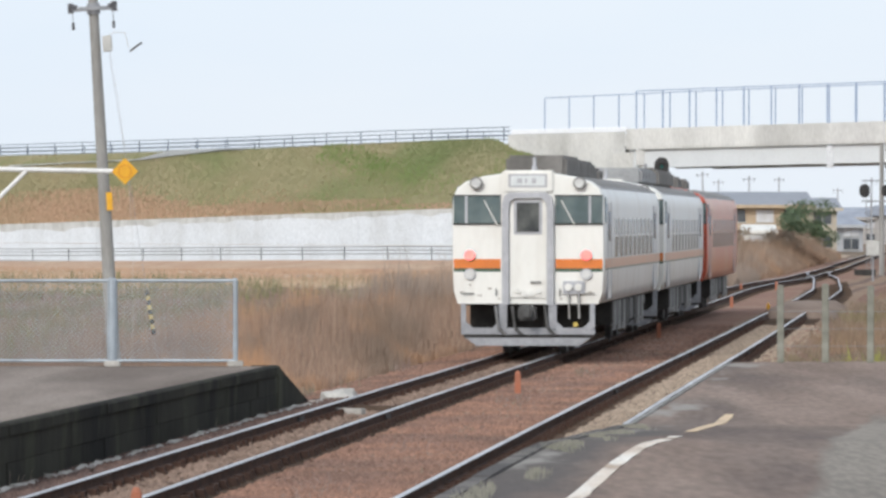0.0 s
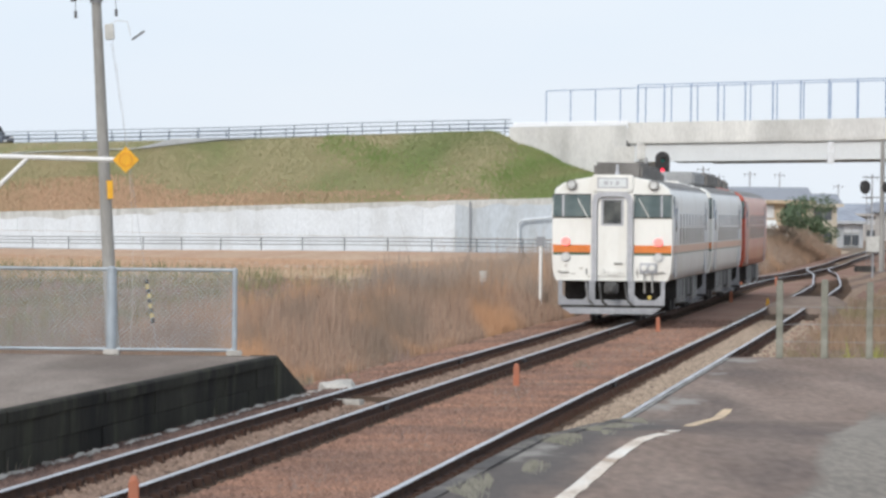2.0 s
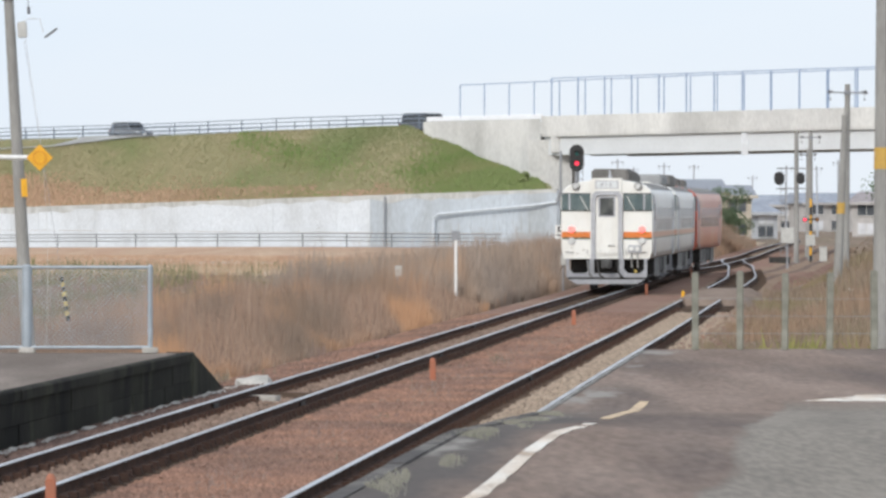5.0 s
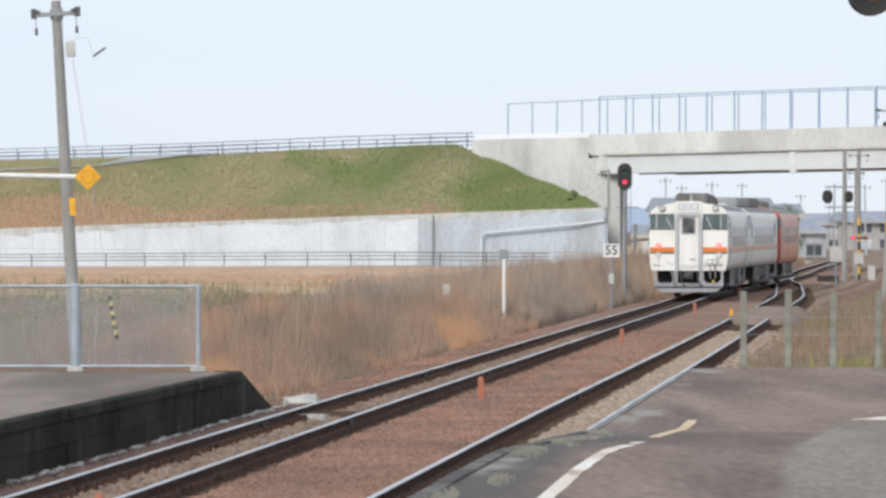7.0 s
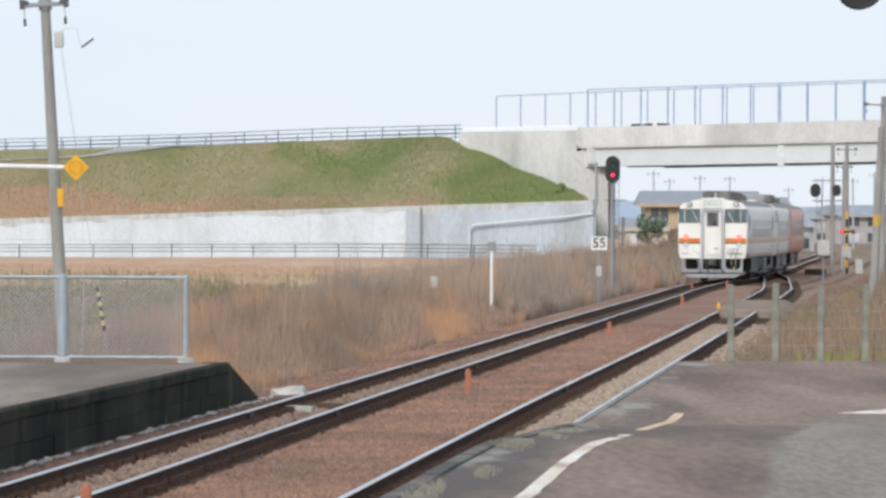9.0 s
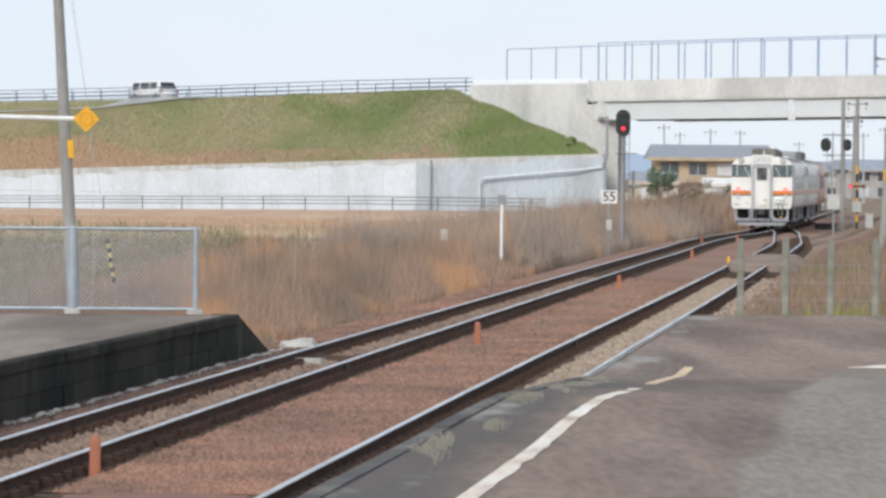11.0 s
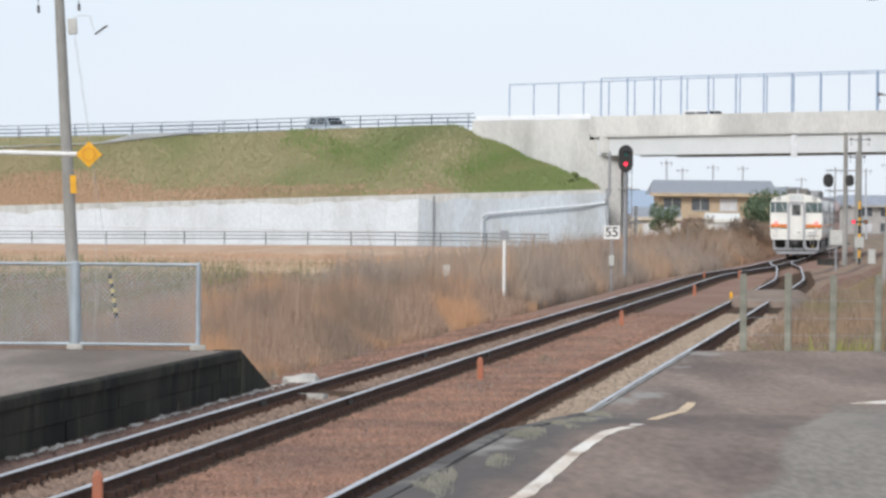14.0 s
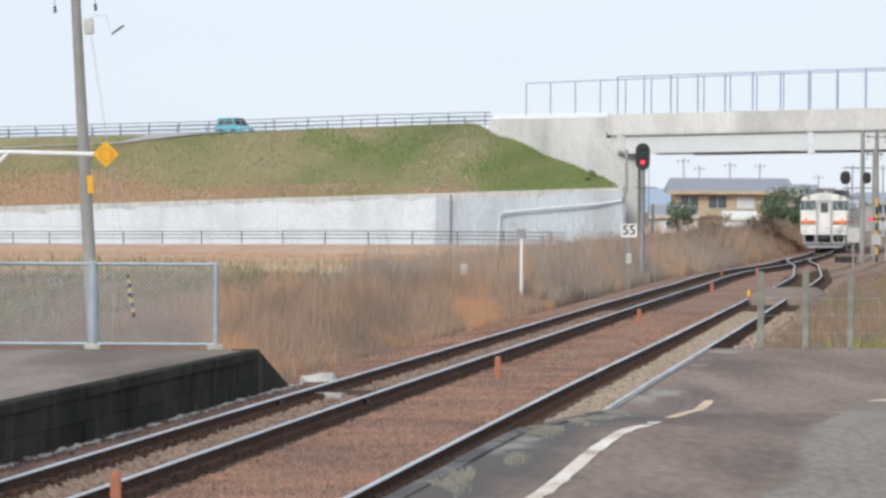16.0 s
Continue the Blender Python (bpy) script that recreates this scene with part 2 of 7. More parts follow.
def mesh_object(name, verts, faces, material):
    me = bpy.data.meshes.new(name)
    me.from_pydata(verts, [], faces)
    for mm in (material if isinstance(material, (list, tuple)) else [material]):
        me.materials.append(mm)
    return new(name, me)


# ---- tracks in plan ----
KNOTS = [(-20, -9.75), (52, -3.5), (80, -0.95), (107, 1.6), (135, 4.25), (165, 7.1), (191, 9.62), (220, 12.38), (240, 14.75), (258, 17.1), (275, 18.9), (296, 21.25), (343, 25.9), (400, 31.6), (480, 39.6)]


def spline(knots):
    """A natural cubic through the knots."""
    x, y = np.array([k[0] for k in knots], float), np.array([k[1] for k in knots], float)
    n, h = len(x), np.diff(x)
    a, r = np.zeros((n, n)), np.zeros(n)
    a[0, 0] = a[-1, -1] = 1
    for i in range(1, n - 1):
        a[i, i - 1], a[i, i], a[i, i + 1] = h[i - 1], 2 * (h[i - 1] + h[i]), h[i]
        r[i] = 6 * ((y[i + 1] - y[i]) / h[i] - (y[i] - y[i - 1]) / h[i - 1])
    m = np.linalg.solve(a, r)

    def at(v):
        i = min(max(int(np.searchsorted(x, v)) - 1, 0), n - 2)
        p, q = x[i + 1] - v, v - x[i]
        if v < x[0] or v > x[-1]:
            i = 0 if v < x[0] else n - 2
            e = 0 if v < x[0] else n - 1
            s = (y[i + 1] - y[i]) / h[i]
            return float(y[e] + s * (v - x[e]))
        return float(m[i] * p ** 3 / (6 * h[i]) + m[i + 1] * q ** 3 / (6 * h[i]) + (y[i] / h[i] - m[i] * h[i] / 6) * p + (y[i + 1] / h[i] - m[i + 1] * h[i] / 6) * q)
    return at


main_x = spline(KNOTS)  # the main track's centre line, bending gently to the right


def main_side(y):
    return Vector((1, -(main_x(y + 0.5) - main_x(y - 0.5)), 0)).normalized()


def ease(v):
    v = max(0.0, min(1.0, v))
    return v * v * (3 - 2 * v)


def loop_x(y):
    """The platform track, which joins the main track at the points."""
    return main_x(y) + (3.78 - 0.15 * (1 - ease((y - 40) / 100))) * (1 - ease((y - 206) / 90))


def loop_side(y):
    s = (loop_x(y + 0.5) - loop_x(y - 0.5))
    return Vector((1, -s, 0)).normalized()


def steps(a, b, k):
    return [a + (b - a) * i / k for i in range(k + 1)]


def platform_z(y):
    """The right platform's surface: high by the camera, a ramp, then the old low end."""
    return 0.92 - 0.44 * max(0.0, min(1.0, (y - 42) / 15.8))


def edge_x(y):
    return -3.54 + 0.096 * y + 0.22 * (1 - ease((y - 42) / 15.8))


# ---- ground ----
def build_ground():
    ys = [-400, -120, -60, -20] + steps(0, 60, 12)[0:] + steps(64, 460, 99) + [500, 560, 650, 800, 1100, 1600, 2400, 3400, 4400]
    offs = [-2500, -900, -400, -200, -120, -80, -60, -45, -36, -30, -25, -21, -18, -15, -12, -10, -8, -6.5, -5, -4, -3.2, -2.5, 0, 3, 6, 7.5, 9, 11, 14, 18, 24, 32, 45, 70, 120, 250, 600, 2500]
    verts, faces = [], []
    for y in ys:
        cx = main_x(min(y, 500))
        for o in offs:
            if -2.6 < o < 7.2:
                z = -0.55
            elif o <= -2.6:
                z = -0.42 - 0.4 * ease((-o - 2.6) / 6)
            else:
                z = -0.35 + 0.25 * ease((o - 7) / 6)
            if abs(o) < 100 and y < 500:
                z += 0.10 * noise.noise((o * 0.25, y * 0.12, 0.3))
            verts.append((cx + o, y, z))
    k = len(offs)
    for i in range(len(ys) - 1):
        for j in range(k - 1):
            faces.append((i * k + j, i * k + j + 1, (i + 1) * k + j + 1, (i + 1) * k + j))
    ob = mesh_object("ground", verts, faces, [M_FIELD, M_DIRT])
    for f in ob.data.polygons:
        f.use_smooth = True
        o = f.center.x - main_x(min(f.center.y, 500))
        f.material_index = 1 if o > -3.0 else 0
    tagged(ob, "dry brown fields and weedy soil beside the railway", "ground", kind="structure")


build_ground()


def build_ballast():
    bm = bmesh.new()
    st = [((main_x(y), y, 0), main_side(y)) for y in steps(-20, 430, 90)]
    prof = [(-3.3, -0.64), (-2.35, -0.285), (-0.84, -0.19), (-0.48, -0.20), (-0.40, -0.20), (0.50, -0.20), (0.86, -0.195), (1.4, -0.17), (1.8, -0.17), (2.2, -0.17), (2.6, -0.185), (3.10, -0.20), (3.46, -0.23), (4.24, -0.23), (4.62, -0.22), (5.1, -0.26), (5.8, -0.62)]
    sweep(bm, prof, st)
    for f in bm.faces:
        c = f.calc_center_median()
        o = c.x - main_x(c.y)
        # index 2: darker bed beside each rail and left of the main track
        f.material_index = 0 if o < -0.84 and c.y > 85 else 2 if o < -0.45 or 0.5 < o < 0.86 or 3.1 < o < 3.46 or 4.24 < o < 4.62 else (1 if abs(o) < 0.5 or 2.6 < o < 4.9 else 0)
    tagged(part("ballast_bed", bm, [M_BALLAST, M_BALLAST_PALE, M_BALLAST_DARK]), "red-brown crushed stone bed under both tracks", "ballast", kind="structure")


build_ballast()


def build_track(name, fx, fside, y0, y1, label):
    root = tagged(empty(name), label, "railway track", kind="structure")
    ys = steps(y0, y1, int((y1 - y0) / 4))
    for s in (-1, 1):
        c = s * 0.566
        st = [((fx(y), y, 0), fside(y)) for y in ys]
        bm = bmesh.new()
        sweep(bm, [(c - 0.06, -0.16), (c + 0.06, -0.16), (c + 0.06, -0.145), (c + 0.009, -0.11), (c + 0.009, -0.04), (c + 0.032, -0.03), (c + 0.032, -0.006), (c - 0.032, -0.006), (c - 0.032, -0.03), (c - 0.009, -0.04), (c - 0.009, -0.11), (c - 0.06, -0.145)], st)
        rail = part("rail", bm, M_RAIL, root, "rusty steel rail")
        bm = bmesh.new()
        sweep(bm, [(c - 0.033, -0.009), (c + 0.033, -0.009), (c + 0.028, 0.0), (c - 0.030, 0.0)], st)
        part("rail_head", bm, M_RAILHEAD, rail, "polished running surface")
    return root


TRACK_MAIN = build_track("track_main", main_x, main_side, -20, 470, "narrow-gauge main track with rusty rails and shiny heads")
TRACK_LOOP = build_track("track_loop", loop_x, loop_side, -20, 292, "narrow-gauge platform track leading into the points")


# ---- platforms ----
def build_right_platform():
    root = tagged(empty("platform_right"), "low worn asphalt platform with a dark edge and ramp", "platform", kind="structure")
    ys = [-15, 0, 10, 20, 30, 36, 42, 44, 46, 48, 50, 52, 54, 56, 57.8, 60, 64, 68, 72, 76, 80, 83.6]
    bm = bmesh.new()
    rings = []
    for y in ys:
        z = platform_z(y)
        e = edge_x(y)
        rings.append([bm.verts.new(p) for p in ((e + 0.05, y, -0.7), (e + 0.05, y, z), (e + 1.2, y, z + 0.01), (e + 9, y, z + 0.03), (e + 9, y, -0.7))])
    for a, b in zip(rings, rings[1:]):
        for i in range(5):
            j = (i + 1) % 5
            bm.faces.new((a[i], a[j], b[j], b[i]))
    bm.faces.new(rings[0][::-1])
    bm.faces.new(rings[-1])
    bmesh.ops.recalc_face_normals(bm, faces=bm.faces[:])
    part("paving", bm, M_PLATFORM, root, "brown-grey worn asphalt")
    # edge stones, a metre and a half each
    y = 14.0
    rnd = random.Random(4)
    while y < 83:
        y2 = min(y + 1.5, 83.6)
        bm = bmesh.new()
        w = 0.14 if y < 56 else 0.07
        dz = rnd.uniform(-0.006, 0.006) + 0.016
        pts = [(0.0, -0.18), (w, -0.18), (w, dz), (0.02, dz), (0.0, dz - 0.02)]
        ya, yb = y + 0.006, y2 - 0.006
        prism(bm, pts, lambda u, v: (edge_x(ya) + u, ya, platform_z(ya) + v), lambda u, v: (edge_x(yb) + u, yb, platform_z(yb) + v))
        part("edge_stone", bm, M_EDGE if y < 56 else M_EDGE_PALE, root)
        y = y2
    return root


PLATFORM_RIGHT = build_right_platform()


def gravel_crossing():
    """Packed pale gravel heaped level over the platform track's rails."""
    ys, offs = [157.5, 158.2, 160, 165, 170, 175, 179, 181, 181.8], [2.75, 2.95, 3.1, 3.4, 3.8, 4.3, 4.7, 5.1, 5.5]
    verts, faces = [], []
    for y in ys:
        rise = ease((y - 157.5) / 0.7) * ease((181.8 - y) / 0.8)
        for o in offs:
            side = ease((o - 2.75) / 0.3) * ease((5.5 - o) / 0.6)
            verts.append((main_x(y) + o, y, -0.75 + 0.77 * rise * side + 0.012 * noise.noise((o * 2.0, y, 0.0))))
    k = len(offs)
    for i in range(len(ys) - 1):
        for j in range(k - 1):
            faces.append((i * k + j, i * k + j + 1, (i + 1) * k + j + 1, (i + 1) * k + j))
    ob = mesh_object("gravel_crossing", verts, faces, M_PATCH)
    for f in ob.data.polygons:
        f.use_smooth = True
    tagged(ob, "pale packed gravel path laid over the platform track", "path", kind="structure")


gravel_crossing()


def left_edge_x(y):
    return -10.35 + 0.095 * y


def build_left_platform():
    root = tagged(empty("platform_left"), "disused low platform with a black mossy block wall", "platform", kind="structure")
    bm = bmesh.new()
    v = [bm.verts.new(p) for p in ((left_edge_x(38) - 0.1, 38, 0.46), (left_edge_x(82) - 0.1, 82, 0.46), (-26, 82, 0.46), (-26, 38, 0.46))]
    w = [bm.verts.new(p) for p in ((left_edge_x(38) - 0.1, 38, -0.8), (left_edge_x(85) - 0.1, 85, -0.8), (-26, 85, -0.8), (-26, 38, -0.8))]
    bm.faces.new(v[::-1])
    bm.faces.new(w)
    for i in range(4):
        j = (i + 1) % 4
        bm.faces.new((v[i], v[j], w[j], w[i]))
    bmesh.ops.recalc_face_normals(bm, faces=bm.faces[:])
    part("paving", bm, M_LEFTTOP, root, "pale brown compacted paving")
    rnd = random.Random(9)
    # three courses of mossy blocks and a coping
    for c, (za, zb, inset) in enumerate(((-0.62, 0.03, 0.0), (0.036, 0.325, 0.0))):
        y = 38 + (0.9 if c % 2 else 0)
        lim = 85 - (zb + 0.75) / 1.26 * 3 + 0.2
        while y < lim - 0.3:
            y2 = min(y + 3.4, lim)
            bm = bmesh.new()
            o = rnd.uniform(-0.012, 0.012)
            ya, yb = y + 0.003, y2 - 0.003
            ca, cb = left_edge_x(ya), left_edge_x(yb)
            prism(bm, [(-0.3, za), (o, za), (o + 0.004, (za + zb) / 2), (o, zb), (-0.3, zb)], lambda u, q: (ca + u, ya, q), lambda u, q: (cb + u, yb, q))
            part("block", bm, M_MOSS, root)
            y = y2
    y = 38.0
    while y < 81.9:
        y2 = min(y + 3.4, 82.0)
        bm = bmesh.new()
        o = rnd.uniform(-0.008, 0.012)
        ya, yb = y + 0.002, y2 - 0.002
        ca, cb = left_edge_x(ya), left_edge_x(yb)
        prism(bm, [(-0.10, 0.33), (0.03 + o, 0.33), (0.03 + o, 0.45), (0.0, 0.478), (-0.10, 0.478)], lambda u, q: (ca + u, ya, q), lambda u, q: (cb + u, yb, q))
        part("coping_stone", bm, M_MOSS, root)
        y = y2
    # sloping end of the wall
    bm = bmesh.new()
    prism(bm, [(82.0, 0.475), (82.2, 0.43), (86.4, -0.30), (86.4, -0.62), (82.0, -0.62)], lambda a, q: (left_edge_x(a) + 0.02, a, q), lambda a, q: (left_edge_x(a) - 0.4, a, q))
    part("end_slope", bm, M_MOSS, root)
    return root


PLATFORM_LEFT = build_left_platform()


# ---- embankment and road ----
# near road edge in plan: x, y, surface height
ROAD = [(-140.0, 560.0, 7.3), (-80.0, 494.0, 7.85), (-36.7, 440.0, 8.02), (-16.0, 412.0, 8.18), (5.24, 386.0, 8.0), (13.1, 373.0, 7.95), (29.4, 355.0, 8.15), (48.0, 336.0, 8.35), (80.0, 302.0, 8.45), (150.0, 235.0, 7.6)]


def road_at(x, over=0.0):
    """A point of the road: near edge at x, moved over metres across it to the far side."""
    for (x0, y0, z0), (x1, y1, z1) in zip(ROAD, ROAD[1:]):
        if x <= x1:
            break
    f = (x - x0) / (x1 - x0)
    d = Vector((x1 - x0, y1 - y0, 0)).normalized()
    return Vector((x, y0 + f * (y1 - y0), z0 + f * (z1 - z0))) + Vector((-d.y, d.x, 0)) * over


def road_dir(x):
    return (road_at(x + 0.5) - road_at(x - 0.5)).normalized()


def build_road():
    bm = bmesh.new()
    xs = steps(-130, 145, 55)
    st = [(road_at(x), (road_at(x, 1) - road_at(x)).normalized()) for x in xs]
    sweep(bm, [(0, -0.2), (9.5, -0.2), (9.5, 0.05), (4.75, 0.10), (0, 0.05)], st)
    tagged(part("road_on_bank", bm, M_ROAD), "asphalt road along the bank and over the bridge", "road", kind="structure")


build_road()


def wall_top(x):
    """Top of the retaining wall below the bank: plan place and height."""
    f = (x + 36.0) / 49.5
    return Vector((x, 432.0 - 70.0 * f, 2.46 + 1.58 * f))


def ridge_z(x):
    """Height of the grassy front edge of the bank, which dips below the road to the left."""
    return float(np.interp(x, (-120, -36.7, -25, -19, -12, -2.5, 5), (6.6, 7.15, 7.48, 8.15, 8.42, 8.70, 8.73)))


def shoulder_z(x):
    """Height of the road shoulder under the guard fence."""
    return float(np.interp(x, (-120, -36.7, -19, -12, -2.5, 5), (7.9, 8.2, 8.32, 8.44, 8.70, 8.73)))


BANK_ROWS = 12


def build_bank():
    xs = steps(-120, 13.3, 120)
    verts, faces = [], []
    rows = BANK_ROWS
    for x in xs:
        w = wall_top(x)
        xr = min(x + 3.0 * (1 - ease((x + 4) / 8)), 13)
        back = 2.2 * (1 - ease((x + 24) / 12))
        r = road_at(xr, -0.15 - back)
        r.z = ridge_z(x)
        t = road_at(xr, -0.02)
        t.z = shoulder_z(x)
        if x > 4.0:
            f = (x - 4.0) / 9.3
            q = road_at(x, -0.42)
            r = Vector((q.x, q.y, 8.6 - f * 3.7 - 0.45 * ease(f) + 0.12 * math.sin(x * 1.9)))
            r.y = max(r.y, w.y + 0.5)
            t = r + Vector((0, 0.12, 0))
        for i in range(rows + 1):
            f = i / rows
            p = w.lerp(r, f)
            p.z = w.z + (r.z + 0.02 - w.z) * f + 0.25 * math.sin(f * math.pi)
            p.z += 0.14 * noise.noise((p.x * 0.4, p.y * 0.4, 1.7)) * math.sin(f * math.pi)
            verts.append(p)
        verts.append(t)
    k = rows + 2
    for i in range(len(xs) - 1):
        for j in range(rows + 1):
            faces.append((i * k + j, (i + 1) * k + j, (i + 1) * k + j + 1, i * k + j + 1))
    ob = mesh_object("grass_bank", verts, faces, [M_GRASSGROUND, M_BANK_SOIL])
    for i, f in enumerate(ob.data.polygons):
        f.use_smooth = True
        f.material_index = 1 if i % (rows + 1) < 3.2 + 2.0 * noise.noise((f.center.x * 0.25, 0.4, 0)) - max(0.0, (f.center.x + 30) * 0.09) else 0
    tagged(ob, "grassy road embankment with green and brown patches", "embankment", kind="structure")
    return verts, k


BANK_VERTS, BANK_K = build_bank()


def bank_strip():
    """A pale concrete apron between the bank's edge and the road, narrowing to a kerb."""
    cols = len(BANK_VERTS) // BANK_K
    bm = bmesh.new()
    rows = []
    for i in range(cols):
        a, b = BANK_VERTS[i * BANK_K + BANK_K - 2], BANK_VERTS[i * BANK_K + BANK_K - 1]
        if -36.0 < a.x < -15.5:
            wide = 0.10 + 0.92 * ease((a.x + 24.6) / 1.3)
            up = Vector((0, -0.12, 0.10))
            rows.append([bm.verts.new(a + up), bm.verts.new(a.lerp(b, wide) + up)])
    for p, q in zip(rows, rows[1:]):
        bm.faces.new((p[0], q[0], q[1], p[1]))
    bmesh.ops.solidify(bm, geom=bm.faces[:], thickness=0.12)
    tagged(part("bank_apron", bm, M_CONCRETE), "pale concrete apron and kerb along the bank top", "kerb", kind="structure")


bank_strip()


def build_retaining_wall():
    root = tagged(empty("retaining_wall"), "long pale concrete retaining wall of cast panels", "wall", kind="structure")
    x = -100.0
    rnd = random.Random(2)
    while x < 13.2:
        x2 = min(x + 2.35, 13.75)
        a, b = wall_top(x + 0.008), wall_top(x2 - 0.008)
        d = (b - a).normalized()
        nrm = Vector((d.y, -d.x, 0)).normalized()
        bm = bmesh.new()
        for lo, hi in ((-0.9, 1.0), (1.02, None)):
            oz = rnd.uniform(-0.012, 0.012)
            def corner(p, z, q):
                return p.x + nrm.x * q, p.y + nrm.y * q, z
            za, zb = (hi, hi) if hi else (a.z - 0.03, b.z - 0.03)
            v = [bm.verts.new(c) for c in (corner(a, lo, 0.25 + oz), corner(b, lo, 0.25 + oz), corner(b, zb, 0.25 + oz), corner(a, za, 0.25 + oz), corner(a, lo, 0), corner(b, lo, 0), corner(b, zb, 0), corner(a, za, 0))]
            for q in ((0, 1, 2, 3), (7, 6, 5, 4), (0, 4, 5, 1), (1, 5, 6, 2), (2, 6, 7, 3), (3, 7, 4, 0)):
                bm.faces.new([v[i] for i in q])
        bmesh.ops.recalc_face_normals(bm, faces=bm.faces[:])
        part("panel", bm, M_WALL if x < 0.6 else M_WALL_BLUE, root)
        x = x2
    # weathered cap with a ragged lower edge of dirt
    bm = bmesh.new()
    rings = []
    for q in steps(-100, 13.75, 190):
        d = (wall_top(q + 1) - wall_top(q)).normalized()
        nv = Vector((d.y, -d.x, 0)).normalized()
        o = wall_top(q)
        low = -0.34 + 0.30 * noise.noise((q * 0.55, 0.3, 0)) + 0.16 * noise.noise((q * 2.1, 1.3, 0))
        low -= 0.22 * ease((-q - 18) / 14)
        rings.append([bm.verts.new(o + nv * u + Vector((0, 0, w))) for u, w in ((0.2, min(low, -0.1)), (0.268, min(low, -0.1)), (0.272, -0.05), (0.268, 0.04), (-0.3, 0.04))])
    for r0, r1 in zip(rings, rings[1:]):
        for i in range(5):
            j = (i + 1) % 5
            bm.faces.new((r0[i], r0[j], r1[j], r1[i]))
    bmesh.ops.recalc_face_normals(bm, faces=bm.faces[:])
    part("cap", bm, M_WALL_DIRTY, root, "dark weathered top strip")
    return root


build_retaining_wall()


def pipe_fence(name, pts, height, rails, spacing, mat_post, mat_rail, label, r=0.035, group="", base=0.05):
    """A pipe fence along pts: posts as parts, rails as parts."""
    root = tagged(empty(name), label, "fence", group=group)
    lens = [0.0]
    for a, b in zip(pts, pts[1:]):
        lens.append(lens[-1] + (b - a).length)

    def at(s):
        for i in range(len(pts) - 1):
            if s <= lens[i + 1] or i == len(pts) - 2:
                return pts[i].lerp(pts[i + 1], (s - lens[i]) / (lens[i + 1] - lens[i]))
    bm = bmesh.new()
    tube(bm, (0, 0, -base), (0, 0, height), r * 1.25, n=8)
    me = part("post", bm, mat_post, root)
    me.location = pts[0]
    s = spacing
    while s < lens[-1]:
        o = new("post", me.data)
        o.parent, o.location = root, at(s)
        s += spacing
    for h in rails:
        bm = bmesh.new()
        for a, b in zip(pts, pts[1:]):
            tube(bm, a + Vector((0, 0, h)), b + Vector((0, 0, h)), r, n=8)
        part("rail_pipe", bm, mat_rail, root)
    return root


pts = [Vector((p.x, p.y, shoulder_z(p.x) - 0.08)) for p in (road_at(x, 0.3) for x in (-110, -80, -60, -36.7, -16.0, -5, 4.6))]
pipe_fence("guard_fence", pts, 1.0, (0.35, 0.68, 0.98), 4.2, M_GUARD, M_GUARD, "galvanised pipe guard fence along the road edge", group="road guard fences")
pts = [Vector((p.x, p.y, shoulder_z(p.x) - 0.1)) for p in (road_at(x, 9.2) for x in (-110, -80, -60, -36.7, -16.0, -5, 5))]
pipe_fence("guard_fence", pts, 1.0, (0.35, 0.66, 0.97), 4.2, M_GUARD, M_GUARD, "galvanised pipe guard fence along the far road edge", group="road guard fences")


def lower_pt(x):
    w = wall_top(x)
    return Vector((x - 2.5, w.y - 9.0, -0.32 + 0.42 * ease((x + 36) / 40)))


pts = [lower_pt(x) for x in (-70, -50, -30, -15, 0, 6, 12)]
pipe_fence("lane_fence", pts, 0.92, (0.40, 0.66, 0.90), 5.4, M_GUARD_DARK, M_GUARD_DARK, "dark pipe fence beside the lane below the wall", r=0.03)
bm = bmesh.new()
sweep(bm, [(-0.6, -0.8), (7.5, -0.8), (7.5, -0.02), (-0.1, -0.02)], [(lower_pt(x) - Vector((0, 0, 0.03)), Vector((0.82, 0.57, 0))) for x in steps(-90, 13, 20)])
verge = bmesh.new()
sweep(verge, [(-0.62, -0.05), (-7.0, -0.62), (-7.0, -1.3), (-0.62, -1.3)], [(lower_pt(x), Vector((0.82, 0.57, 0))) for x in steps(-90, 13, 40)])
tagged(part("grass_verge", verge, M_VERGE), "orange-brown dry grass verge below the lane fence", "verge", kind="structure")
tagged(part("lane_below_wall", bm, M_LANE), "narrow pale paved lane along the wall foot", "road", kind="structure")


